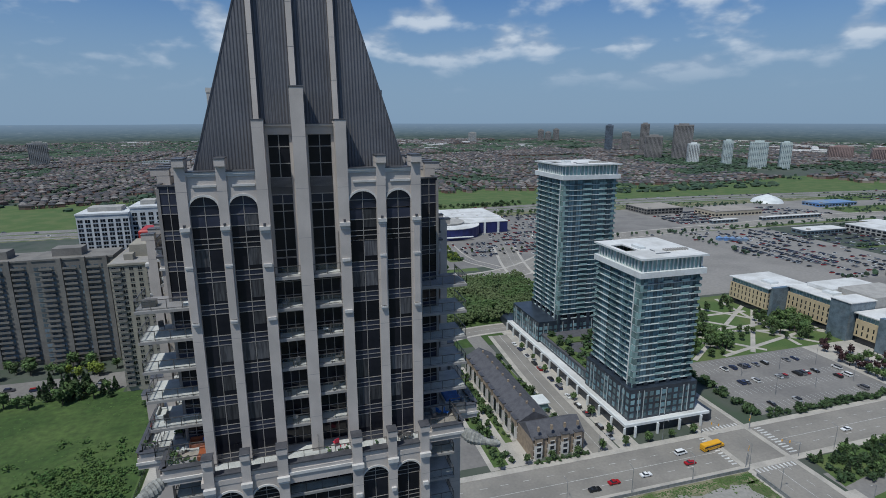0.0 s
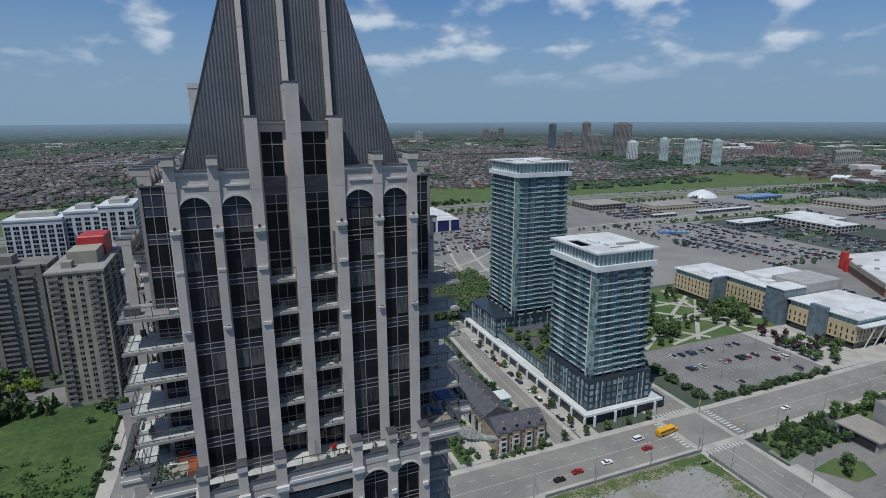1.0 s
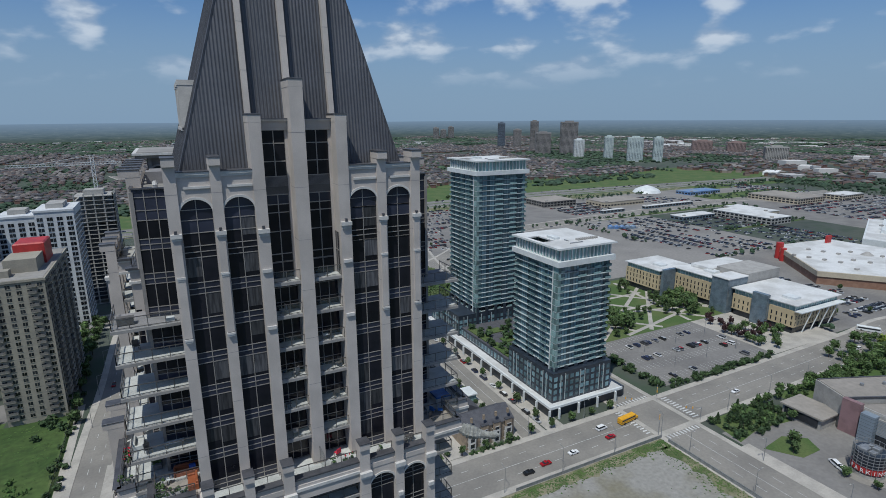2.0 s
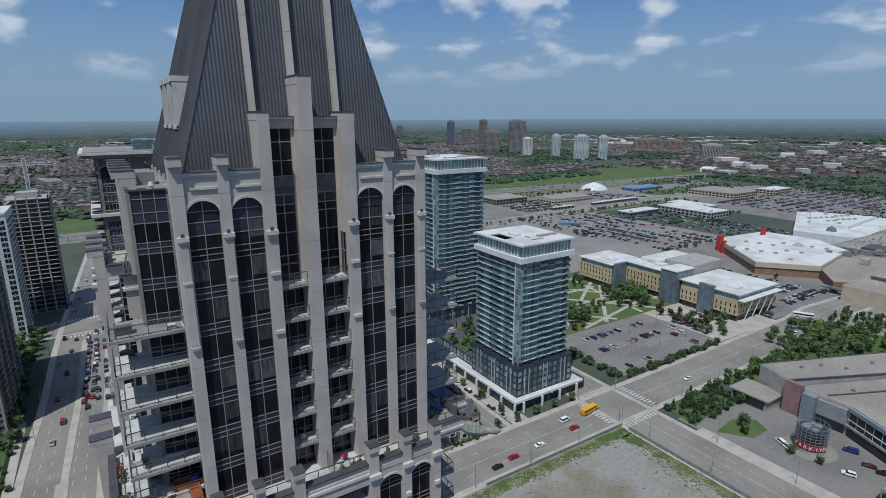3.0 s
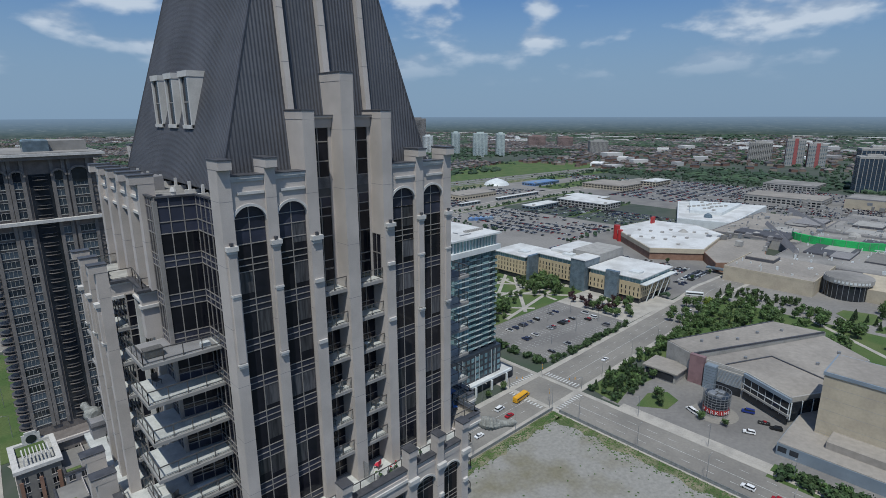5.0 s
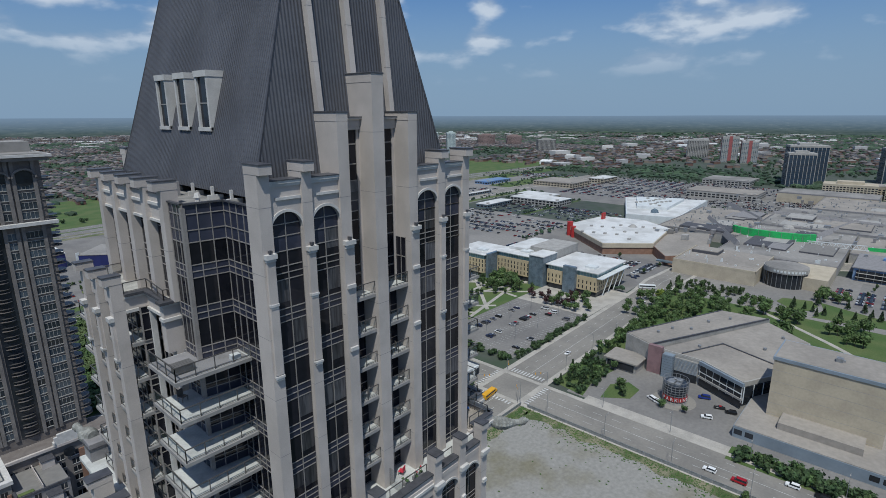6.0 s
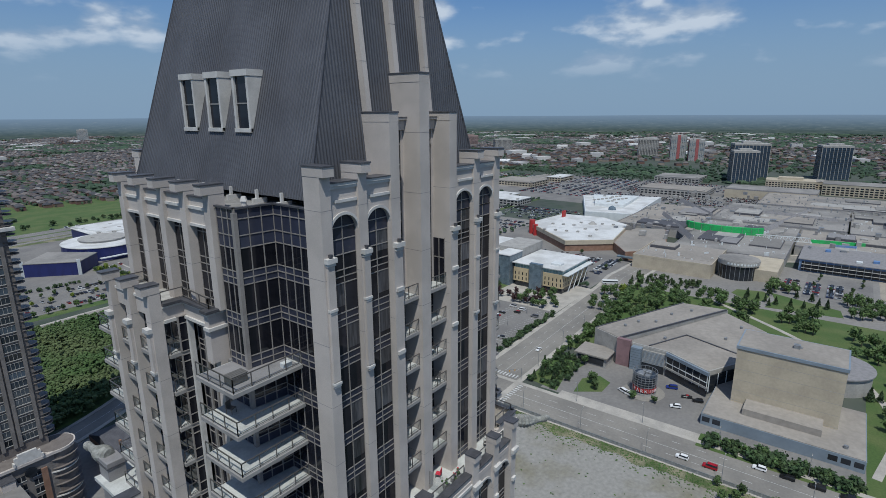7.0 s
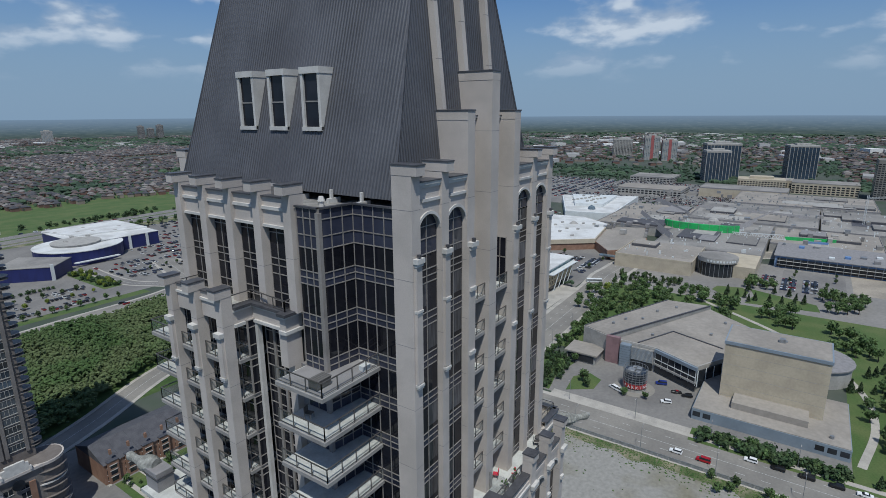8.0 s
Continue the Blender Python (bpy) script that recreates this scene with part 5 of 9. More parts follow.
pod = thing("tower_podium", "dark glazed podium with a white canopy edge", "podium")
part("podium_body", MB().box(129, 175, 0, 173, 316, 5.0), NAVY, pod)
part("canopy", MB().box(127.6, 173.0, 5.0, 170, 174.0, 6.1).box(127.6, 174.0, 5.0, 128.6, 300, 6.1), WHITE, pod, "continuous white canopy edge")
part("canopy_roof", MB().box(128.6, 174.0, 5.0, 170, 300, 5.9), WHITE_ROOF, pod)
for rect, top_ in (((131.0, 176.2, 164.5, 211.1), 20.0), ((131.0, 263, 178, 299), 18.0)):
    part("base_block", MB().box(rect[0], rect[1], 5.9, rect[2], rect[3], top_), NAVY, pod, "dark navy framed tower base")
    windows_on(pod, rect, 6.4, int((top_ - 6) / 3.1), 3.05, (0, 1, 3), 3.0, 1.9, 0.66, TEAL)
    frame_bars = MB()
    for fr in face_frames(*rect):
        n_ = int(fr[3] / 9)
        for i_ in range(n_):
            s_ = fr[3] * (i_ + 0.5) / n_
            on_face(frame_bars, fr, s_ - 1.4, s_ - 1.15, 0.0, 0.3, 6.4, top_ - 1), on_face(frame_bars, fr, s_ + 1.15, s_ + 1.4, 0.0, 0.3, 6.4, top_ - 1)
    stuff(part("white_frame", frame_bars, EDGE, pod))
part("podium_upper_wall", MB().box(132.5, 211.2, 5.9, 171, 262.8, 11.0), NAVY, pod, "dark navy panelled upper podium")
windows_on(pod, (132.5, 211.2, 171, 262.8), 6.2, 1, 4.6, (0, 3), 3.2, 2.2, 0.6, TEAL, EDGE)
part("roof_deck", MB().box(132.7, 211.4, 11, 170.8, 262.6, 11.15), SLATE, pod)
for gx, gy, gw, gd in ((134, 216, 5, 18), (134, 238, 5, 20), (143, 222, 8, 5), (143, 232, 8, 6), (143, 246, 8, 6)):
    part("planting_bed", MB().box(gx, gy, 11.15, gx + gw, gy + gd, 11.7), GRASS, pod)
part("terrace_glass", MB().box(140, 218, 11.15, 164, 219, 15), TEAL_PALE, pod)
for k in range(14):
    part("column", MB().box(126.8, 172.4 + k * 9.7, 0, 127.6, 173.2 + k * 9.7, 5.0), WHITE, pod)
for k in range(4):
    part("column", MB().box(132 + k * 11, 172.2, 0, 132.8 + k * 11, 173, 5.0), WHITE, pod)


def balconies_on(parent, rect, z0, floors, fh, fi, spans, depth, slab_mat, guard_mat, guard=1.0):
    fr = face_frames(*rect)[fi]
    sl, gd = MB(), MB()
    for s0, s1 in spans:
        for k in range(floors):
            z = z0 + k * fh
            on_face(sl, fr, s0, s1, 0.0, depth, z - 0.2, z)
            on_face(gd, fr, s0, s1, depth - 0.1, depth - 0.02, z, z + guard)
    stuff(part("balcony_slab", sl, slab_mat, parent)), stuff(part("balcony_guard", gd, guard_mat, parent))


# sister condominium of dark brick
sis = thing("brick_condominium", "dark brown brick condominium tower with arched top windows", "tower")
SX0, SX1, SY0, SY1 = -16.4, 13.6, 226, 262
part("wall", MB().box(SX0, SY0, 0, SX1, SY1, 116.5), BRICK_DARK, sis)
part("cornice", MB().box(SX0 - 3.5, SY0 - 2.2, 116.5, SX1 + 2.2, SY1 + 2, 117.6), TAUPE, sis)
part("roof_edge", MB().box(SX0 - 4.3, SY0 - 3, 117.6, SX1 + 3, SY1 + 3, 118.4), STUCCO_PALE, sis, "pale projecting roof edge")
part("roof", MB().box(SX0 - 3, SY0 - 1.8, 118.4, SX1 + 2, SY1 + 1.8, 118.6), ROOF_GREY, sis)
part("roof_plant", MB().box(-2, 236, 118.6, 14, 250, 121.8), ROOF_GREY, sis)
part("roof_plant", MB().chamfer(-4, 233, 118.6, 3, 238, 122.4, 0.5), WIN_PALE, sis)
part("string_course", MB().box(SX0 - 3.2, SY0 - 2.0, 96.6, SX1 + 2.0, SY1 + 1, 97.6), STUCCO_PALE, sis, "pale projecting string course")
cols = [(-12.8, 4.3), (-7.45, 2.1), (3.3, 2.1), (9.0, 4.3)]
for c, w in cols:
    for a in (c - w / 2 - 1.0, c + w / 2):
        part("pilaster", MB().box(a, SY0 - 0.5, 27, a + 1.0, SY0, 116.4), TAUPE, sis)
fh = 3.05
win_f, win_p = {}, {}
for w in (4.3, 2.1):
    f = MB().box(-w / 2, -0.25, -0.22, w / 2, 0.1, 0.0).box(-w / 2, -0.12, 2.0, w / 2, 0.1, 2.1).box(-0.05, -0.12, 0, 0.05, 0.1, 2.0)
    if w > 3:
        f.box(-w / 4 - 0.04, -0.12, 0, -w / 4 + 0.04, 0.1, 2.0).box(w / 4 - 0.04, -0.12, 0, w / 4 + 0.04, 0.1, 2.0)
    win_f[w], win_p[w] = f.mesh("window", PRECAST), MB().box(-w / 2, -0.05, 0, w / 2, 0.05, 2.0).mesh("pane", SIS_WIN)
for c, w in cols:
    for k in range(29):
        z = 28.5 + k * fh
        if 94.5 < z < 98.5 or z > 112:
            continue
        ob = part("window", win_f[w], None, sis, m=pose(c, SY0 - 0.1, z))
        part("pane", win_p[w], None, ob)
    arc = [(c + (w / 2 + 0.9) * math.cos(math.pi * i / 10), 111.4 + (2.6 if w > 3 else 1.9) * math.sin(math.pi * i / 10)) for i in range(11)]
    ring = MB()
    for (xa, za), (xb, zb) in zip(arc, arc[1:]):
        ring.bar((xa, SY0 - 0.9, za), (xb, SY0 - 0.9, zb), 0.3)
    part("arch", ring, TAUPE, sis)
    part("pane", MB().cyl(c, 0, 0, 0.1, w / 2 + 0.3, n=16).mesh("pane", WIN_DARK), None, sis, m=pose(0, SY0 - 0.35, 111.2) @ pose(0, 0, 0, 90) @ pose(0, 0, 0))
for k in range(28):
    z = 28 + k * fh
    for cx, cy, r in ((SX0 - 0.3, SY0 + 2.2, 2.7), (-1.7, SY0 + 1.9, 2.9), (SX1 + 0.1, SY0 + 2.2, 2.7)):
        b = part("balcony", MB().cyl(cx, cy, z - 0.2, z, r, n=14), BRICK_DARK, sis)
        stuff(part("railing", MB().cyl(cx, cy, z + 0.85, z + 0.95, r, n=14), RAIL, b))
# flat dark panel on the wall, its colour standing in for a shaded recess
part("recess", MB().box(-4.6, SY0 - 0.06, 27, 1.5, SY0 + 0.5, 112), WIN_DARK, sis)
# podium: rounded corner drum, arched gable, pale copings, stepped stucco terraces
part("podium_wall", MB().box(-11.4, 219.8, 0, 15, 226, 23.4), TAUPE, sis)
part("podium_cornice", MB().box(-11.4, 219.0, 23.4, 13.5, 226, 24.3), STUCCO, sis)
part("podium_drum", MB().cyl(14.5, 224.6, 0, 23.4, 5.2, n=24), BRICK_DARK, sis, "rounded brick corner drum")
part("podium_cornice", MB().cyl(14.5, 224.6, 23.45, 24.36, 5.9, n=24), STUCCO, sis)
for k in range(7):
    part("balcony", MB().cyl(15.0, 224.2, 2.6 + 3.05 * k, 2.8 + 3.05 * k, 5.7, n=20), BRICK_DARK, sis)
    if k % 3 == 2:
        part("string_course", MB().cyl(14.5, 224.6, 1.4 + 3.05 * k, 1.8 + 3.05 * k, 5.9, n=24), STUCCO_PALE, sis)
windows_on(sis, (-11.4, 219.8, 9.5, 226), 2, 6, 3.1, (0,), 4.0, 2.2, 0.6, WIN_DARK, STUCCO_PALE)
part("brick_pier", MB().box(8.6, 219.2, 0, 10.2, 219.8, 20).box(-2.6, 219.2, 0, -1.2, 219.8, 20), BRICK_BROWN, sis)
part("podium_roof", MB().box(-11, 219.9, 24.3, 13, 225.9, 24.34).cyl(14.5, 224.6, 24.36, 24.4, 5.45, n=24), BRICK_DARK, sis)
part("arch_gable", MB().box(2.4, 219.1, 24.3, 9.4, 219.9, 27.0).box(3.4, 219.1, 27.0, 8.4, 219.9, 27.9).box(1.9, 218.7, 24.301, 2.4, 220.2, 25.6).box(9.4, 218.7, 24.301, 9.9, 220.2, 25.6), STUCCO_PALE, sis)
part("pane", MB().cyl(5.9, 0, 0, 0.1, 1.7, n=16).mesh("pane", WIN_DARK), None, sis, m=pose(0, 219.05, 20.6) @ pose(0, 0, 0, 90))
part("wing_wall", MB().box(-23, 208.5, 0, -11.5, 226, 23.2), BROWN_CONC, sis)
for a, b, c, d in ((-23.6, 207.9, -10.9, 209.6), (-23.6, 209.6, -21.9, 226), (-12.4, 209.6, -10.9, 226), (-21.9, 224.6, -12.4, 226)):
    part("podium_cornice", MB().box(a, b, 23.2, c, d, 24.4), STUCCO_PALE, sis, "broad cream parapet coping")
part("podium_roof", MB().box(-21.9, 209.6, 23.2, -12.4, 224.6, 23.35), PAVER, sis)
part("roof_garden", MB().box(-21.6, 218.5, 23.35, -14, 224.2, 23.8), GRASS, sis)
part("wing_arch", MB().box(-19.5, 224.65, 23.3, -14.5, 225.2, 27.2).box(-18.6, 224.6, 27.2, -15.4, 225.25, 28.0), STUCCO_PALE, sis)
part("pane", MB().cyl(-17, 0, 0, 0.1, 1.5, n=16).mesh("pane", WIN_DARK), None, sis, m=pose(0, 224.6, 25.4) @ pose(0, 0, 0, 90))
for k in range(8):
    part("pergola_beam", MB().box(-20.5 + k * 0.95, 211, 26.0, -20.2 + k * 0.95, 217.5, 26.3), STUCCO_PALE, sis)
for x, y in ((-20.4, 211.2), (-13.8, 211.2), (-20.4, 217.2), (-13.8, 217.2)):
    part("pergola_post", MB().box(x - 0.2, y - 0.2, 23.35, x + 0.2, y + 0.2, 26.0), STUCCO_PALE, sis)
windows_on(sis, (-23, 208.5, -11.5, 226), 2, 6, 3.3, (0, 3), 3.4, 1.7, 0.6, WIN_DARK, STUCCO)
for bx_ in (-22.6, -17.6, -12.9):
    part("brick_pier", MB().box(bx_, 208.1, 0, bx_ + 1.0, 208.5, 20), BRICK_BROWN, sis)
for i, (a, b, c, d, h) in enumerate(((-11.4, 204, 2, 219.7, 19.6), (-15, 192, 0, 203.9, 16.4), (-18, 178, -3, 191.9, 13.2), (-21, 164, -6, 177.9, 13.2), (0.1, 184, 12, 203.9, 12.8))):
    part("stepped_wall", MB().box(a, b, 0, c, d, h), BROWN_CONC if i % 2 else STUCCO_GREY, sis)
    part("coping", MB().box(a - 0.25, b - 0.25, h, c + 0.1, b + 0.35, h + 0.7).box(a - 0.25, b + 0.35, h, a + 0.35, d, h + 0.7), FLASHING, sis)
    part("roof_terrace", MB().box(a + 0.35, b + 0.35, h, c - 0.05, d - 0.05, h + 0.04), ROOF_GREY, sis)
    part("planted_bed", MB().box(a + 0.6, b + 0.6, h + 0.04, a + 4.5, b + 2.2, h + 0.7), GRASS, sis)
    part("terrace_divider", MB().box((a + c) / 2 - 0.1, b + 0.35, h, (a + c) / 2 + 0.1, d - 1, h + 1.6), STUCCO, sis)
    part("roof_access", MB().box(c - 4.5, d - 4.2, h, c - 1.0, d - 0.4, h + 2.6), STUCCO, sis)
    part("flashing", MB().box(c - 4.7, d - 4.4, h + 2.6, c - 0.8, d - 0.2, h + 2.8), FLASHING, sis)
    windows_on(sis, (a, b, c, d), 1, int(h / 3.2), 3.1, (0, 3), 3.2, 1.6, 0.6, WIN_DARK, STUCCO)

# older apartment slabs to the west
bei = thing("apartment_tower", "cream concrete apartment tower with a red penthouse box", "tower")
BX0, BY0, BX1, BY1 = -84, 277, -62, 338
part("wall", MB().chamfer(BX0, BY0, 0, BX1, BY1, 64, 0.3), BEIGE_CONC, bei)
part("parapet", MB().box(BX0 - 0.5, BY0 - 0.5, 64, BX1 + 0.5, BY1 + 0.5, 65), BEIGE_CONC, bei)
part("roof", MB().box(BX0 + 0.3, BY0 + 0.3, 65, BX1 - 0.3, BY1 - 0.3, 65.1), ROOF_GREY, bei)
part("penthouse", MB().box(-78, 290, 65.1, -66, 306, 71), BEIGE_CONC, bei)
part("penthouse", MB().box(-79, 283, 65.1, -75, 288, 68), BEIGE_CONC, bei)
part("red_box", MB().chamfer(-77, 306, 65.1, -65, 322, 75, 0.6), RED, bei, "bright red wrapped penthouse")
windows_on(bei, (BX0, BY0, BX1, BY1), 2, 22, 2.8, (0, 1, 3), 3.6, 1.7, 0.55, WIN_DARK, BEIGE_CONC)
balconies_on(bei, (BX0, BY0, BX1, BY1), 3, 22, 2.8, 1, [(4, 12), (18, 26), (32, 40), (46, 54)], 1.5, BEIGE_CONC, BROWN_CONC)
balconies_on(bei, (BX0, BY0, BX1, BY1), 3, 22, 2.8, 0, [(0.5, 4.5), (16, 19)], 1.2, BEIGE_CONC, BROWN_CONC)
for i, (a, b, c, d, h) in enumerate(((-205, 332, -168, 352, 56), (-168, 324, -132, 344, 58), (-132, 320, -94, 340, 59))):
    br = thing("apartment_slab", "weathered brown concrete apartment slab with stacked balconies", "apartment block", "brown apartment slabs")
    part("wall", MB().box(a, b, 0, c - 0.05, d, h), BROWN_CONC, br)
    part("parapet", MB().box(a - 0.3, b - 0.4, h, c - 0.06, d + 0.4, h + 0.9), BROWN_CONC, br)
    part("roof_plant", MB().box(a + 8, b + 5, h + 0.9, a + 22, b + 14, h + 5), BROWN_CONC, br)
    # pale pane colour stands in for sky reflections on these slabs
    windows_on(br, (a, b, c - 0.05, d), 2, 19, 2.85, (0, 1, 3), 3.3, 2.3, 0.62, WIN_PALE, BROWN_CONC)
    balconies_on(br, (a, b, c - 0.05, d), 3, 19, 2.85, 0, [(3, 9), (14, 20), (25, 31)], 1.5, BROWN_CONC, BROWN_CONC)
    for s in (11.5, 22.5, 33):
        if s < c - a - 2:
            part("stair_shaft", MB().box(a + s, b - 1.6, 0, a + s + 2.2, b, h + 1.2), BROWN_CONC, br)
GREY_WHITE = mat("grey_white_cladding", (0.58, 0.59, 0.59), 0.7, second=(0.50, 0.51, 0.52), scale=0.1, amount=0.2, grain=1)
wb = thing("white_apartment_block", "grey-white framed apartment block with dark window grids", "apartment block")
for a, b, c, d, h in ((-135, 398, -104, 424, 70), (-104, 402, -84, 428, 73), (-84, 398, -64, 430, 76)):
    part("wall", MB().box(a, b, 0, c - 0.05, d, h), GREY_WHITE, wb)
    windows_on(wb, (a, b, c - 0.05, d), 2, 22, h / 23.5, (0, 1, 3), 4.0, 3.0, 0.70, WIN_DARK, GREY_WHITE)
    part("parapet", MB().box(a - 0.4, b - 0.4, h, c - 0.1, d + 0.4, h + 1.2), GREY_WHITE, wb)
    part("roof_plant", MB().box(a + 5, b + 8, h + 1.2, c - 6, d - 6, h + 4), PRECAST, wb)
cb = thing("unfinished_tower", "concrete frame of a tower under construction", "construction site")
for k in range(27):
    part("floor_slab", MB().box(-70, 448, k * 3, -46, 472, k * 3 + 0.35), PRECAST, cb)
for i in range(5):
    part("column", MB().box(-70 + i * 5.8, 448.2, 0, -69.2 + i * 5.8, 449, 80), PRECAST, cb)
    part("column", MB().box(-46.8, 448.2 + i * 5.6, 0, -46.05, 449.2 + i * 5.6, 80), PRECAST, cb)
part("core", MB().box(-64, 454, 0, -52, 466, 82), PRECAST, cb)
part("window_wall", MB().box(-69.8, 448.6, 3, -46.3, 471.5, 58), WIN_DARK, cb)
cr = thing("tower_crane", "pale lattice tower crane over the unfinished tower", "crane")
def lattice(parent, name, p, q, w, n):
    mb = MB()
    p, q = Vector(p), Vector(q)
    d = (q - p).normalized()
    side = d.cross(Vector((0, 0, 1)))
    side = (side.normalized() if side.length > 0.1 else Vector((1, 0, 0))) * w
    up = d.cross(side).normalized() * w
    cs = [side + up, side - up, -side - up, -side + up]
    for c in cs:
        mb.bar(p + c, q + c, w * 0.13)
    for i in range(n):
        a, b = p.lerp(q, i / n), p.lerp(q, (i + 1) / n)
        for k in range(4):
            mb.bar(a + cs[k], b + cs[(k + 1) % 4], w * 0.08)
    return part(name, mb, WHITE, parent)
lattice(cr, "mast", (-58, 475, 0), (-58, 475, 104), 1.0, 40)
lattice(cr, "jib", (-58, 475, 99), (-108, 468, 99), 0.8, 26)
lattice(cr, "counter_jib", (-58, 475, 99), (-40, 477, 99), 0.8, 8)
part("tie", MB().bar((-58, 475, 105), (-92, 470, 99.5), 0.12).bar((-58, 475, 105), (-42, 477, 99.5), 0.12), WHITE, cr)
part("counterweight", MB().box(-42, 475.5, 95.5, -39.5, 478, 98.8), PRECAST, cr)

# townhouse rows
def townhouse_row(label, x0, y0, x1, y1, along, n, eave=8.5, ridge=12.5, wall_mat=BRICK_TAN):
    for i in range(n):
        if along == "y":
            a, b, c, d = x0, y0 + (y1 - y0) * i / n, x1, y0 + (y1 - y0) * (i + 1) / n - 0.03
        else:
            a, b, c, d = x0 + (x1 - x0) * i / n, y0, x0 + (x1 - x0) * (i + 1) / n - 0.03, y1
        th = thing("townhouse", label, "townhouse", label)
        part("wall", MB().box(a, b, 0, c, d, eave), wall_mat, th)
        e = 0.45
        if along == "y":
            mx = (a + c) / 2
            vs = [(a - e, b, eave), (c + e, b, eave), (c + e, d, eave), (a - e, d, eave), (mx, b, ridge), (mx, d, ridge)]
            fs = [(0, 3, 2, 1), (0, 4, 5, 3), (1, 2, 5, 4), (0, 1, 4), (2, 3, 5)]
        else:
            my = (b + d) / 2
            vs = [(a, b - e, eave), (c, b - e, eave), (c, d + e, eave), (a, d + e, eave), (a, my, ridge), (c, my, ridge)]
            fs = [(0, 3, 2, 1), (0, 1, 5, 4), (2, 3, 4, 5), (0, 4, 3), (1, 2, 5)]
        part("roof", MB().add(vs, fs), SLATE, th, "dark grey shingle roof")
        part("chimney", MB().box((a + c) / 2 - 0.4, b - 0.25 + 0.3, ridge - 1, (a + c) / 2 + 0.4, b + 0.9, ridge + 0.9), wall_mat, th)
        face = 3 if along == "y" else 0
        windows_on(th, (a, b, c, d), 0.6, 3, 2.6, (face,), 2.2, 1.1, 0.6, WIN_DARK, STUCCO_PALE)
        if along == "y":
            part("gable_bay", MB().box(a - 1.0, b + 1.2, 0, a, d - 1.4, eave - 2.4), STUCCO_PALE, th)
            part("bay_parapet", MB().box(a - 1.0, b + 1.2, eave - 2.4, a + 0.4, d - 1.4, eave + 0.7), wall_mat, th)
            part("flashing", MB().box(a - 1.15, b + 1.05, eave + 0.7, a + 0.6, d - 1.25, eave + 0.95), FLASHING, th)
            part("bay_window", MB().box(a - 1.06, b + 1.9, 1.2, a - 1.003, d - 2.1, eave - 1.2), WIN_DARK, th)
        else:
            part("gable_bay", MB().box(a + 1.2, b - 1.0, 0, c - 1.4, b, eave - 2.4), STUCCO_PALE if wall_mat is BRICK_TAN else wall_mat, th)
            part("bay_parapet", MB().box(a + 1.2, b - 1.0, eave - 2.4, c - 1.4, b + 0.4, eave + 0.7), wall_mat, th)
            part("flashing", MB().box(a + 1.05, b - 1.15, eave + 0.7, c - 1.25, b + 0.6, eave + 0.95), FLASHING, th)
            for z0_, z1_ in ((0.9, 2.6), (3.5, 5.1), (6.0, 7.2)):
                part("bay_window", MB().box(a + 1.9, b - 1.06, z0_, c - 2.1, b - 1.003, z1_), WIN_DARK, th)
                part("lintel", MB().box(a + 1.7, b - 1.12, z1_, c - 1.9, b - 1.003, z1_ + 0.25), STUCCO_PALE, th)
        part("porch_step", MB().box(a - 2.2 if along == "y" else a, b if along == "y" else b - 2.2, 0, a - 1.0 if along == "y" else a + 1.2, b + 1.2 if along == "y" else b - 1.0, 0.5), CONCRETE, th)


townhouse_row("tan brick townhouse with a dark shingle roof", 84, 184, 98, 252, "y", 10)
townhouse_row("tan brick end townhouse with pale bay windows", 84, 171, 107, 183.8, "x", 4)
townhouse_row("brown brick townhouse with a dark grey shingle roof", 32, 228, 70, 250, "x", 6, eave=8.0, ridge=12.0, wall_mat=BRICK_BROWN)
pv = thing("glass_pavilion", "small glazed garage pavilion with a flat roof", "pavilion")
part("glazing", MB().box(101, 202, 0, 107, 209, 4.2), TEAL_PALE, pv)
part("roof", MB().box(100.4, 201.4, 4.2, 107.6, 209.6, 4.7), WHITE, pv)

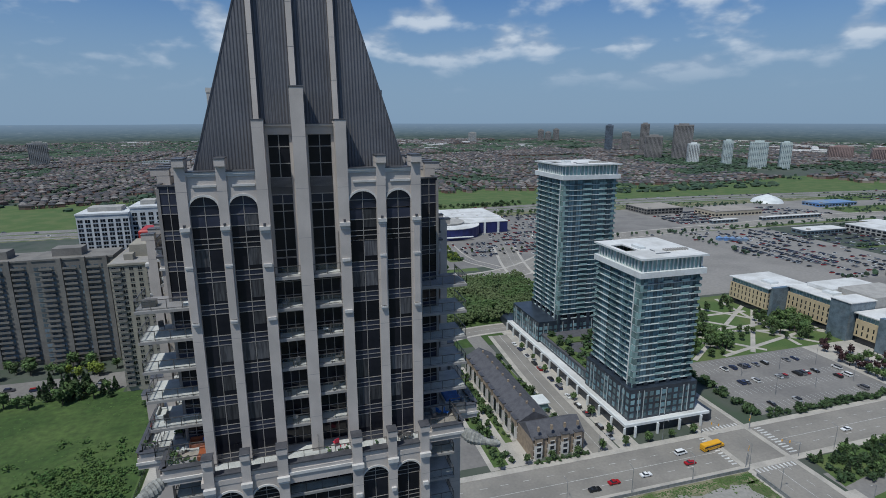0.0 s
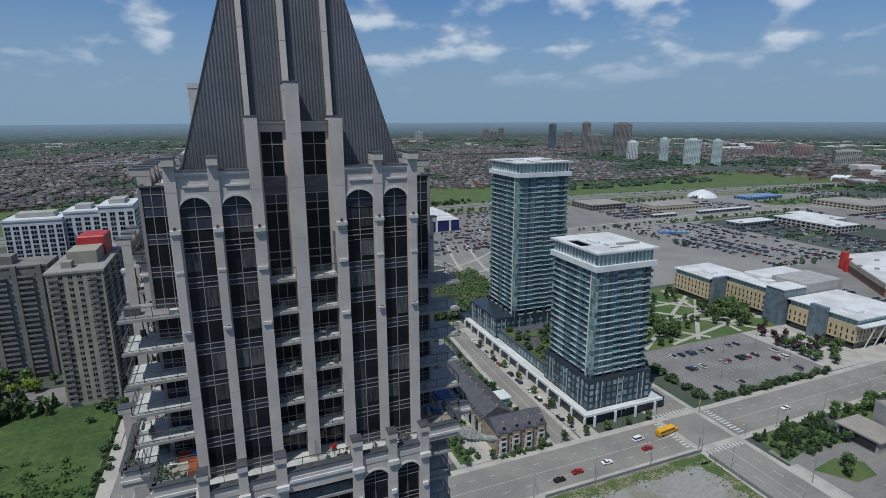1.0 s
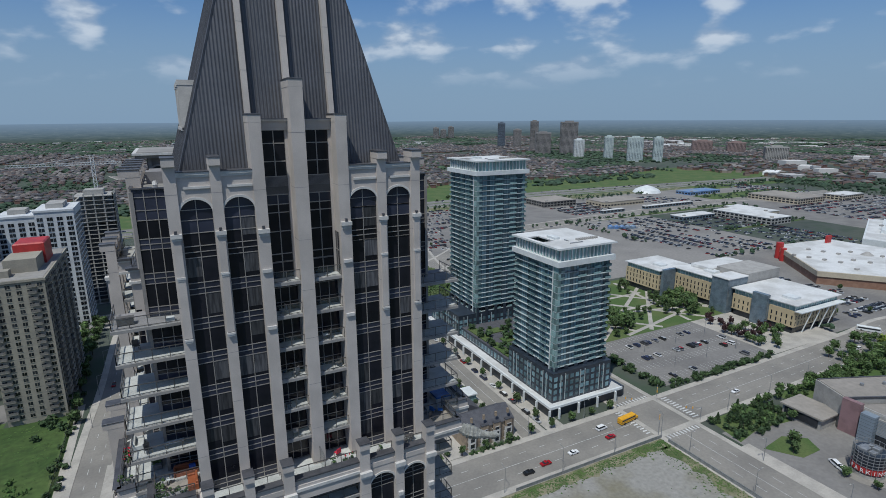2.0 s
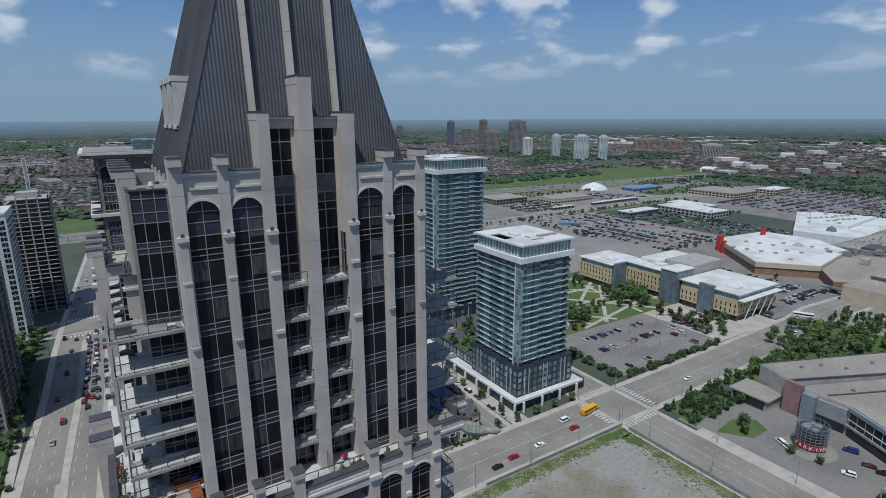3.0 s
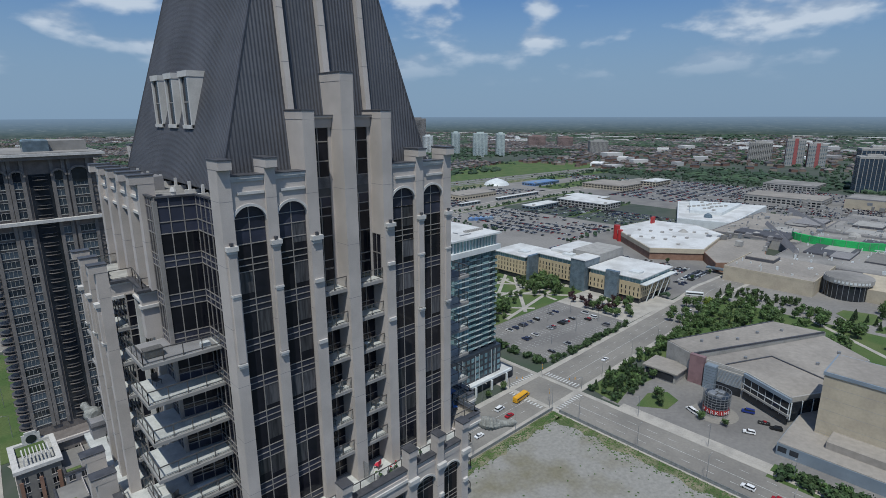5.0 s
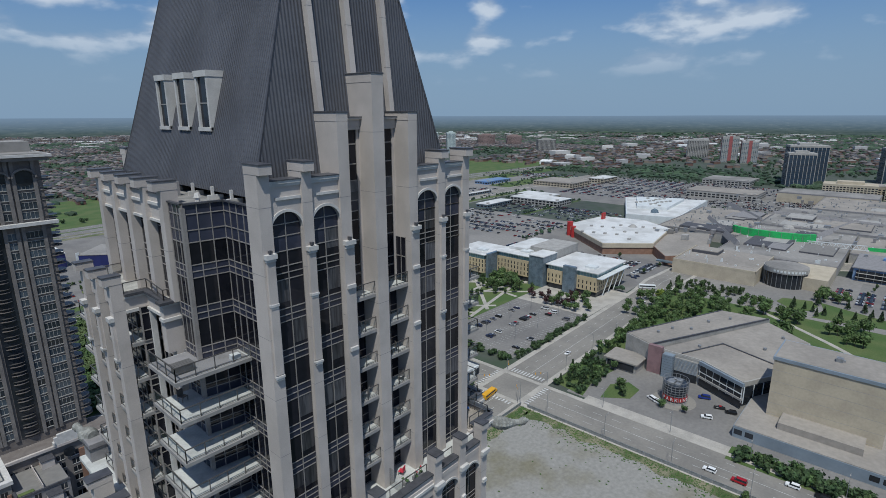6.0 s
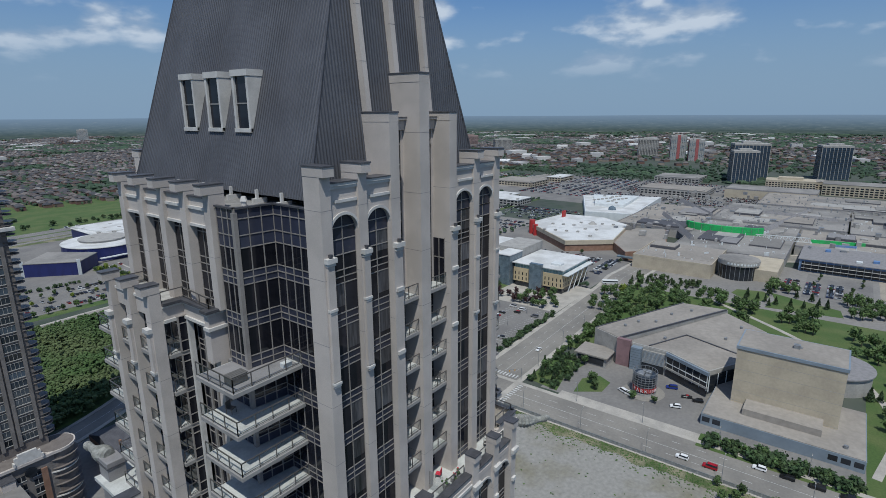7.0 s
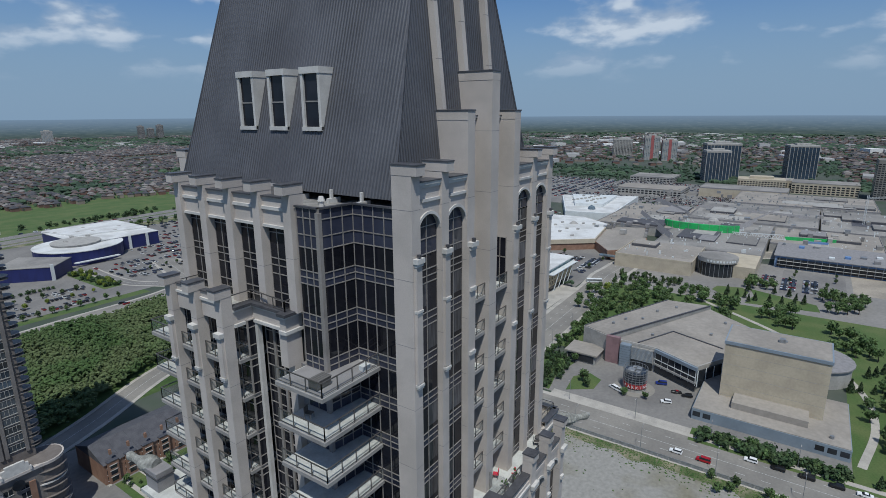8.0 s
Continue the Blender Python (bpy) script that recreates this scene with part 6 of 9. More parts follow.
# college pavilions
def college(rect, h, glass_top=True, label="beige panelled college pavilion with a white roof"):
    x0, y0, x1, y1 = rect
    c = thing("college_pavilion", label, "college", "college pavilions")
    part("wall", MB().box(x0, y0, 4.0, x1, y1, h - 4), BEIGE, c)
    part("ground_floor", MB().box(x0 + 0.8, y0 + 0.8, 0, x1 - 0.8, y1 - 0.8, 4.0), WIN_DARK, c)
    part("upper_glazing", MB().box(x0 + 0.7, y0 + 0.7, h - 4, x1 - 0.7, y1 - 0.7, h - 0.6), TEAL_PALE, c)
    posts = MB()
    for fr in face_frames(x0 + 0.7, y0 + 0.7, x1 - 0.7, y1 - 0.7):
        for i in range(int(fr[3] / 2.4)):
            on_face(posts, fr, i * 2.4, i * 2.4 + 0.2, 0.0, 0.15, h - 4, h - 0.6)
    stuff(part("mullion", posts, WHITE, c))
    part("roof", MB().box(x0 - 1.0, y0 - 1.0, h - 0.6, x1 + 1.0, y1 + 1.0, h), WHITE_ROOF, c, "bright white membrane roof")
    part("roof_plant", MB().box(x0 + 8, y0 + 6, h, x0 + 15, y0 + 14, h + 1.5), WHITE, c)
    gl = MB()
    for fr in face_frames(x0, y0, x1, y1):
        n = int(fr[3] / 3.0)
        for i in range(n):
            s = fr[3] * (i + 0.5) / n
            for z in (5.2, 9.0, 12.4):
                if z + 2.4 < h - 4:
                    on_face(gl, fr, s - 0.4, s + 0.4, -0.2, 0.05, z, z + 2.4)
    stuff(part("window", gl, WIN_DARK, c, "narrow dark slot windows"))
    return c


college((306, 274, 340, 306), 19.5)
college((320, 240, 360, 271), 21)
college((320, 183, 366, 224), 18.5)
gt = thing("college_atrium", "dark glazed college atrium tower with a grey plant room", "college")
part("glazing", MB().box(316, 225.5, 0, 336, 238, 23.5), WIN_PALE, gt)
part("atrium_roof", MB().box(315.6, 225.1, 23.5, 336.4, 238.4, 24.0), WHITE_ROOF, gt)
part("plant_room", MB().box(336.4, 226, 0, 372, 250, 25), PRECAST, gt)
part("roof", MB().box(332, 250.1, 21.2, 372, 268, 23.4), WHITE_ROOF, gt)
part("link", MB().box(308, 271.2, 0, 322, 273.8, 20), WIN_PALE, gt)
part("stair_tower", MB().box(317, 199, 0, 320, 209, 20.5), WIN_PALE, gt)
for k in range(4):
    part("raking_column", MB().bar((328 + k * 9, 182, 0), (330 + k * 9, 179, 14.5), 0.28), WHITE, gt)
part("canopy", MB().box(319, 178.5, 14.5, 366, 183, 15.1), WHITE, gt)

# arts centre
BLUE_GREY = mat("pale_blue_grey_metal", (0.25, 0.30, 0.35), 0.5, 0.2, scale=0.1, amount=0.15, grain=0.8)
art = thing("arts_centre", "large grey and sand arts centre with flat roofs", "theatre")
hall = [(234, 111), (314, 73), (311, 98), (241, 127)]
part("hall", MB().prism(hall, 0, 14.0), PRECAST, art)
part("hall_roof", MB().prism([(x + (275 - x) * 0.012, y + (102 - y) * 0.02) for x, y in hall], 14.0, 14.3), ROOF_TAN, art)
foyer = [(235, 107.5), (234, 86), (223, 65), (240, 56), (293, 50), (312, 73)]
part("foyer", MB().prism(foyer, 0, 12.6), PRECAST, art)
part("foyer_roof", MB().prism([(x + (262 - x) * 0.015, y + (76 - y) * 0.02) for x, y in foyer], 12.6, 12.9), ROOF_TAN, art)
part("roof_kerb", MB().bar((236, 96, 13.1), (262, 84, 13.1), 0.3).bar((262, 84, 13.1), (252, 58, 13.1), 0.3), FLASHING, art)
part("back_stage", MB().box(238.1, 15, 0, 286, 52, 11.5), PRECAST, art)
part("back_roof", MB().box(238.1, 15.4, 11.5, 285.6, 51.6, 11.8), ROOF_TAN, art)
part("maroon_pier", MB().box(232.2, 104.5, 0, 234.6, 111.5, 14.8), MAROON, art)
part("blue_pier", MB().box(231.0, 98.6, 0, 234.9, 103.8, 12.2), BLUE_GREY, art, "pale blue-grey metal-clad pier")
ribs_ = MB()
for k in range(8):
    ribs_.box(230.95, 98.55, 1.4 + 1.4 * k, 234.9, 103.85, 1.46 + 1.4 * k)
stuff(part("panel_joint", ribs_, NAVY, art))
part("foyer_glazing", MB().prism([(222.9, 64.9), (222.6, 64.4), (238, 56.3), (238.3, 56.8)], 3.0, 11.0), WIN_DARK, art, "dark glazed foyer front")
part("foyer_sill", MB().prism([(234.2, 86.2), (233.0, 86.8), (221.8, 65.2), (222.8, 64.6)], 4.4, 5.4), PRECAST, art)
part("foyer_glazing", MB().prism([(233.8, 86), (233.2, 86.3), (222.3, 65.3), (222.9, 65)], 0.8, 11.2), WIN_DARK, art, "dark glazed foyer front")
mul = MB()
for i in range(7):
    t = i / 6
    x, y = 233.5 - 10.9 * t, 86.2 - 21.0 * t
    mul.box(x - 0.35, y - 0.15, 3.6, x + 0.1, y + 0.15, 11.4)
stuff(part("mullion", mul, WHITE, art))
part("roof_parapet", MB().bar((223.4, 65.2, 12.8), (234.6, 86.2, 12.8), 0.35).bar((223.4, 65.2, 12.8), (240, 56.4, 12.8), 0.35).bar((234.6, 86.2, 12.8), (235.4, 107, 12.8), 0.3), PRECAST, art)
part("foyer_fascia", MB().prism([(234.0, 86.4), (233.0, 86.9), (221.6, 65.0), (222.6, 64.4)], 11.2, 12.9), BLUE_GREY, art)
part("foyer_transom", MB().bar((233.5, 86.6, 7.6), (222.2, 65.0, 7.6), 0.22), WHITE, art)
for t_ in (0.0, 0.33, 0.66, 1.0):
    x_, y_ = 222.7 + 15.5 * t_, 64.6 - 8.2 * t_
    part("glazing_post", MB().box(x_ - 0.2, y_ - 0.4, 3.0, x_ + 0.2, y_, 11.2), WHITE, art)
part("side_panel", MB().box(233.7, 87.5, 4.2, 234.3, 98.5, 11.2), PRECAST, art)
ribs_ = MB()
for k in range(11):
    ribs_.box(233.62, 87.5, 4.4 + 0.6 * k, 233.7, 98.5, 4.6 + 0.6 * k)
stuff(part("ribbed_cladding", ribs_, BLUE_GREY, art))
part("entrance_glazing", MB().box(233.75, 87.5, 0.1, 234.2, 98.5, 4.0), WIN_DARK, art)
part("roof_kerb", MB().bar((235, 110.6, 14.4), (313, 73.6, 14.4), 0.35).bar((241, 126.4, 14.4), (311, 97.6, 14.4), 0.25), FLASHING, art)
part("stage_door", MB().box(215.9, 22, 0, 216.0, 25, 3), WIN_DARK, art)
part("fly_tower", MB().box(216, 15, 0, 238, 54, 30.5), SAND, art, "windowless sand-coloured stage tower")
part("fly_roof", MB().box(215.6, 14.6, 30.5, 238.4, 54.4, 31.9), BLUE_GREY, art, "blue-grey metal roof edge")
part("fly_roof_deck", MB().box(216.2, 15.2, 31.9, 237.8, 53.8, 31.98), ROOF_TAN, art)
part("roof_unit", MB().box(226, 32, 31.98, 228.4, 34.4, 33.6), STEEL, art)
jo = MB()
for z in (6, 11, 16, 21, 26):
    jo.box(215.97, 15, z, 216.0, 54, z + 0.12)
stuff(part("panel_joint", jo, PRECAST, art))
part("annex", MB().box(197.5, 5.5, 0, 239, 62, 5.0), BLUE_GREY, art, "pale blue-grey panelled annex wall")
part("annex_roof", MB().box(197.8, 5.8, 5.0, 238.7, 61.7, 5.3), ROOF_TAN, art)
part("annex_step", MB().box(206, 20, 5.3, 216, 48, 8.2), ROOF_TAN, art)
windows_on(art, (197.5, 5.5, 239, 62), 0.3, 1, 4.5, (0, 3), 4.0, 3.0, 0.5, WIN_DARK, None, tuple(range(2, 11)))
part("entrance_wing", MB().box(224, 114, 0, 236, 130, 5), PRECAST, art)
part("entrance_roof", MB().box(223, 113, 5, 238, 131, 5.7), ROOF_TAN, art)
part("entrance_glazing", MB().box(223.6, 115, 0.8, 223.95, 129, 4.2), WIN_DARK, art)
part("curved_wing", MB().cyl(276, 20, 0, 9, 17, n=28), PRECAST, art)
part("curved_roof", MB().cyl(276, 20, 9, 9.6, 18, n=28), STUCCO_GREY, art)
for x, y in ((252, 114), (262, 110), (268, 102), (285, 98), (298, 90), (250, 92), (268, 66), (290, 62), (228, 32), (203, 12)):
    z = (14.3 if y > 95 - (x - 285) * 0.4 and x > 248 else 12.9) if y > 60 else (31.4 if x > 210 else 5.3)
    part("roof_vent", MB().cyl(x, y, z, z + 1.2, 0.8, n=8), STEEL, art)
drm = thing("parking_entrance_drum", "round glazed car park stair with a red lettered sign band", "kiosk")
part("drum_glazing", MB().cyl(211, 90, 1.2, 9.4, 5.0, n=20), NAVY, drm)
for x_, y_, w_, h_ in ((209, 91.5, 1.6, 10.6), (212, 88.6, 1.2, 10.9), (211.6, 92, 0.9, 10.2), (208.8, 88.4, 1.1, 10.3), (213, 91, 0.8, 10.5)):
    part("roof_unit", MB().chamfer(x_ - w_, y_ - w_, 9.4, x_ + w_, y_ + w_, h_, 0.2), STEEL, drm)
part("base_ring", MB().cyl(211, 90, 0, 1.2, 5.4, n=20), PRECAST, drm)
part("sign_band", MB().cyl(211, 90, 2.0, 3.9, 5.5, n=20), RED, drm, "red sign band with white letters")
for z in (4.6, 5.8, 7.0, 8.2, 9.4, 11.2):
    ring = MB()
    for k in range(24):
        a0_, a1_ = math.tau * k / 24, math.tau * (k + 1) / 24
        ring.bar((211 + 5.5 * math.cos(a0_), 90 + 5.5 * math.sin(a0_), z), (211 + 5.5 * math.cos(a1_), 90 + 5.5 * math.sin(a1_), z), 0.08)
    part("ring_rail", ring, STEEL, drm)
for k in range(20):
    a = math.tau * k / 20
    part("post", MB().box(211 + 5.5 * math.cos(a) - 0.08, 90 + 5.5 * math.sin(a) - 0.08, 1.2, 211 + 5.5 * math.cos(a) + 0.08, 90 + 5.5 * math.sin(a) + 0.08, 11.2), STEEL, drm)
for k, ch in enumerate("PARKING"):
    cu = bpy.data.curves.new("letter", "FONT")
    cu.body, cu.size, cu.align_x, cu.extrude = ch, 2.1, "CENTER", 0.05
    tmp = new("letter_source", cu)
    me = bpy.data.meshes.new_from_object(tmp.evaluated_get(bpy.context.evaluated_depsgraph_get()))
    bpy.data.objects.remove(tmp)
    me.materials.clear()
    me.materials.append(WHITE)
    a = radians(205 + (k - 3) * 20)
    part("letter", me, None, drm, m=pose(211 + 5.56 * math.cos(a), 90 + 5.56 * math.sin(a), 2.2, 90, 0, math.degrees(a) + 90))

# big-box store with a white roof and red drum
sto = thing("big_box_store", "big store with a white roof and red corner towers", "store")
sp = [(499, 306), (440, 236), (470, 200), (548, 212), (575, 250), (569, 298)]
part("wall", MB().prism(sp, 0, 9.5), BRICK_BROWN, sto)
part("fascia", MB().prism([(x + (x - 515) * 0.012, y + (y - 250) * 0.012) for x, y in sp], 6.5, 10.6), SAND, sto)
part("roof", MB().prism([(x + (515 - x) * 0.01, y + (250 - y) * 0.01) for x, y in sp], 10.6, 10.8), WHITE_ROOF, sto, "bright white store roof")
part("red_tower", MB().cyl(494, 300, 0, 15, 3.2, n=16), RED, sto, "red corner tower")
part("red_tower", MB().cyl(487, 292, 0, 12, 2.6, n=16), RED, sto, "red corner tower")
part("red_sign", MB().box(548, 288, 10.8, 555, 290, 18), RED, sto, "red roof sign")
for k in range(14):
    part("roof_unit", MB().box(468 + (k * 29) % 84, 222 + (k * 17) % 62, 10.8, 471 + (k * 29) % 84, 224.5 + (k * 17) % 62, 12.2), PRECAST, sto)
part("skylight", MB().cyl(530, 245, 10.8, 13.5, 5, 1.5, n=14), PRECAST, sto)
part("brick_wing", MB().prism([(470, 199.5), (440, 178), (470, 150), (560, 175), (548, 211.5)], 0, 8.0), BRICK_BROWN, sto)
part("wing_roof", MB().prism([(470, 199), (441, 178), (470, 151), (559, 175.5), (547.5, 211)], 8.0, 8.2), ROOF_TAN, sto)
part("blue_canopy", MB().box(436, 158, 3.5, 441, 184, 4.6), WIN_PALE, sto)

# shopping mall: main roofs
mall = thing("shopping_mall", "sprawling shopping mall with tan and grey flat roofs", "mall")
for i, (a, b, c, d, h, mt) in enumerate(((424, 104, 486, 166, 11, SAND), (487, 60, 640, 150, 9, PRECAST), (562, 150, 720, 230, 9.5, PRECAST), (640, 20, 780, 148, 10.5, PRECAST),
                                     (780, -40, 900, 120, 12, PRECAST), (640, -120, 779, 18, 9, PRECAST), (552, -30, 638, 58, 8.6, PRECAST), (900, 60, 960, 180, 14, SAND))):
    part("wall", MB().box(a, b, 0, c, d, h), mt, mall)
    part("roof", MB().box(a + 0.5, b + 0.5, h, c - 0.5, d - 0.5, h + 0.25), ROOF_TAN if i % 2 == 0 else ROOF_GREY, mall)
    part("parapet", MB().box(a - 0.1, b - 0.1, h - 0.8, c + 0.1, b + 0.4, h + 0.8).box(a - 0.1, d - 0.4, h - 0.8, c + 0.1, d + 0.1, h + 0.8).box(a - 0.1, b, h - 0.8, a + 0.4, d, h + 0.8), SAND if i == 0 else STUCCO_GREY, mall)
rs = random.Random(5)
MALL_TOPS = ((424, 104, 486, 166, 11.25), (487, 60, 640, 150, 9.25), (562, 150, 720, 230, 9.75), (640, 20, 780, 148, 10.75), (780, -40, 900, 120, 12.25), (640, -120, 779, 18, 9.25), (552, -30, 638, 58, 8.85))
for x0_, y0_, x1_, y1_, z_ in MALL_TOPS:
    for k in range(3 if x1_ - x0_ < 70 else 7):
        w_, d_ = rs.uniform(0.12, 0.34) * (x1_ - x0_), rs.uniform(0.15, 0.4) * (y1_ - y0_)
        px_, py_ = rs.uniform(x0_ + 2, x1_ - w_ - 2), rs.uniform(y0_ + 2, y1_ - d_ - 2)
        h_ = rs.choice((0.12, 0.16, 1.4, 2.2, 2.8)) + 0.01 * k
        part("roof_patch", MB().chamfer(px_, py_, z_ - 0.4, px_ + w_, py_ + d_, z_ + h_, 0.05), rs.choice((ROOF_TAN, ROOF_GREY, PRECAST, STUCCO_GREY, LOT_PALE, SLATE)), mall)
        if h_ > 1:
            part("gutter", MB().box(px_ - 0.5, py_ - 0.5, z_ - 0.3, px_ + w_ + 0.5, py_ - 0.02, z_ + h_ * 0.8).box(px_ - 0.5, py_, z_ - 0.3, px_ - 0.02, py_ + d_, z_ + h_ * 0.8), SLATE, mall)
    small = MB()
    for k in range(int((x1_ - x0_) * (y1_ - y0_) / 190)):
        px_, py_, w_ = rs.uniform(x0_ + 2, x1_ - 4), rs.uniform(y0_ + 2, y1_ - 4), rs.uniform(0.4, 1.3)
        small.box(px_, py_, z_ - 0.2, px_ + w_, py_ + w_ * rs.uniform(0.6, 2.0), z_ + rs.uniform(0.5, 1.6) + (2.0 if rs.random() < 0.3 else 0))
    stuff(part("roof_vent", small, rs.choice((WHITE, STEEL)), mall))
for k in range(110):
    x, y = rs.uniform(495, 890), rs.uniform(-30, 225)
    h = rs.uniform(1.0, 3.0)
    part("rooftop_unit", MB().box(x, y, 8.5, x + rs.uniform(1.5, 7), y + rs.uniform(1.5, 6), 10.5 + h), rs.choice((PRECAST, STEEL, ROOF_GREY, STUCCO_GREY)), mall)
for a, b, c in (((520, 140), (640, 200), 6), ((600, 90), (760, 60), 7), ((660, 150), (760, 210), 6), ((700, 30), (720, 150), 6)):
    mb = MB()
    d = (Vector(b) - Vector(a)).normalized()
    nrm = Vector((-d.y, d.x)) * c / 2
    pa, pb = Vector(a), Vector(b)
    vs = [(*(pa + nrm), 8), (*(pa - nrm), 8), (*(pb - nrm), 8), (*(pb + nrm), 8), (*pa, 14), (*pb, 14)]
    mb.add(vs, [(0, 4, 5, 3), (1, 2, 5, 4), (0, 1, 4), (2, 3, 5)])
    part("skylight_gallery", mb, STUCCO_GREY, mall)
for x, y in ((600, 170), (640, 120), (690, 100), (575, 190)):
    part("glass_dome", MB().cyl(x, y, 9, 11.5, 6, 4.5, n=14).cyl(x, y, 11.5, 13, 4.5, 0.5, n=14), PRECAST, mall)
rot = thing("rotunda_store", "curved dark glass mall entrance with a lettered band", "mall entrance")
part("glazing", MB().cyl(446, 88, 0, 11.5, 14, n=30), WIN_DARK, rot)
part("sign_band", MB().cyl(446, 88, 11.5, 15, 15.2, n=30), PRECAST, rot, "grey band with raised pale lettering bars")
for k in range(10):
    a = radians(160 + k * 9)
    part("lettering_bar", MB().box(-0.1, -0.75, -0.8, 0.1, 0.75, 0.8), WHITE, rot, m=pose(446 + 15.3 * math.cos(a), 88 + 15.3 * math.sin(a), 13.3, 0, 0, math.degrees(a)))
part("roof", MB().cyl(446, 88, 15, 15.3, 14.6, n=30), ROOF_GREY, rot)
part("link_wall", MB().box(440, 60, 0, 487, 86, 9.5), SAND, rot)
posts = MB()
for k in range(26):
    a = math.tau * k / 26
    posts.box(446 + 14.1 * math.cos(a) - 0.15, 88 + 14.1 * math.sin(a) - 0.15, 0, 446 + 14.1 * math.cos(a) + 0.15, 88 + 14.1 * math.sin(a) + 0.15, 11.5)
stuff(part("mullion", posts, STEEL, rot))
wm = thing("white_department_store", "long white-roofed department store block", "store")
part("wall", MB().prism([(607, 286), (621, 230), (780, 242), (737, 343)], 0, 9.5), WHITE, wm)
part("roof", MB().prism([(609, 285), (623, 232), (778, 244), (736, 341)], 9.5, 9.8), WHITE_ROOF, wm)
part("upper_storey", MB().prism([(650, 290), (658, 255), (750, 264), (725, 322)], 9.8, 13.5), WHITE, wm)
for k in range(16):
    part("roof_unit", MB().box(664 + (k * 23) % 62, 266 + (k * 11) % 36, 13.5, 668 + (k * 23) % 62, 269 + (k * 11) % 36, 15), PRECAST, wm)
part("dome", MB().cyl(636, 262, 9.8, 13, 5, 4, n=14).cyl(636, 262, 13, 15, 4, 0.5, n=14), WIN_PALE, wm)
gs = thing("scaffold_screen", "bright green netting round a mall extension", "scaffold")
arcp = [(585 - 14 * math.cos(a), 124 + 36 * math.sin(a)) for a in [radians(-80 + 16 * i) for i in range(11)]]
part("netting", strip(MB(), arcp, 3.0, 16.5, 7.5), GREEN_NET, gs)
nx = MB()
for i in range(11):
    nx.bar((arcp[i][0] - 1.7, arcp[i][1], 8.8), (arcp[i][0] - 1.7, arcp[i][1], 16.8), 0.12)
stuff(part("scaffold_pole", nx, STEEL, gs))
bx = thing("mall_extension", "unfinished mall extension wrapped in blue sheeting", "construction site")
part("frame", MB().box(495, -66, 0, 551, 50, 10), BLUE_WRAP, bx)
part("roof", MB().box(494, -67, 10, 551.5, 51, 10.6), STUCCO_GREY, bx)
part("front_glazing", MB().box(494.2, -64, 1, 494.9, 48, 8.5), WIN_DARK, bx)
for k in range(23):
    part("front_rib", MB().box(493.6, -64 + k * 5, 0, 494.15, -63.6 + k * 5, 10), STEEL, bx)
for z in (3.2, 6.4):
    part("scaffold_deck", MB().box(492.4, -64, z, 494.15, 48, z + 0.15), PRECAST, bx)
for k in range(9):
    part("roof_load", MB().box(500 + (k * 37) % 44, -58 + k * 11, 10.6, 505 + (k * 37) % 44, -54 + k * 11, 11.8 + 0.3 * (k % 3)), (WHITE, STEEL, BLUE_WRAP)[k % 3], bx)
truss = MB()
ta, tb = Vector((563, 92, 9.0)), Vector((573, 48, 9.0))
lift = Vector((0, 0, 4.2))
truss.bar(ta, tb, 0.3), truss.bar(ta + lift, tb + lift, 0.3)
for k in range(9):
    p, q = ta.lerp(tb, k / 9), ta.lerp(tb, (k + 1) / 9)
    truss.bar(p, (p + q) / 2 + lift, 0.22), truss.bar((p + q) / 2 + lift, q, 0.22)
part("truss", truss, WHITE, bx, "white painted steel roof truss")
part("net_band", strip(MB(), [(573.5, 47), (583, 6)], 1.2, 12.0, 4.4), GREEN_NET, bx, "bright green safety netting")
part("net_band", strip(MB(), [(566, 30), (570, 12)], 1.2, 11.0, 3.0), BLUE_WRAP, bx)
for x, y, h in ((700, -20, 42), (680, -75, 46)):
    c2 = thing("construction_crane", "slim lattice crane standing over the mall works", "crane")
    lattice(c2, "mast", (x, y, 9), (x, y, h), 0.8, 18)
    lattice(c2, "jib", (x, y, h - 3), (x - 10, y - 30, h + 2), 0.6, 12)

# cinema with blue walls
cin = thing("cinema", "big cinema with deep blue walls and a white roof", "cinema", m=pose(-20, -30, 0))
part("wall", MB().box(196, 618, 0, 268, 708, 13), BLUE, cin)
part("roof", MB().box(195.5, 617.5, 13, 268.5, 708.5, 13.6), WHITE_ROOF, cin)
part("wall", MB().cyl(196, 625, 0, 12, 36, n=32), BLUE, cin)
part("roof", MB().cyl(196, 625, 12, 12.6, 36.5, n=32), WHITE_ROOF, cin)
part("drum", MB().cyl(196, 630, 12.6, 14.2, 20, n=28).cyl(196, 630, 14.2, 14.6, 20.6, n=28), PRECAST, cin)
for k in range(9):
    part("roof_unit", MB().chamfer(188 + (k * 13) % 66, 634 + (k * 19) % 60, 13.5, 191 + (k * 13) % 66, 637.5 + (k * 19) % 60, 15.2, 0.1), PRECAST, cin)
part("canopy", MB().box(176, 585.5, 3.4, 214, 588.8, 4.2), WHITE, cin)
part("roof", MB().prism([(206, 655), (268.6, 640), (268.6, 708.6), (196, 708.6)], 13.61, 15.0), WHITE_ROOF, cin)
part("wall", MB().prism([(118, 588), (150, 560), (172, 582), (146, 618)], 0, 11), BLUE, cin)
part("roof", MB().prism([(117.5, 588), (150, 559.4), (172.6, 582), (146, 618.6)], 11, 11.5), ROOF_GREY, cin)
part("wall", MB().box(60, 600, 0, 112, 690, 12), BLUE, cin)
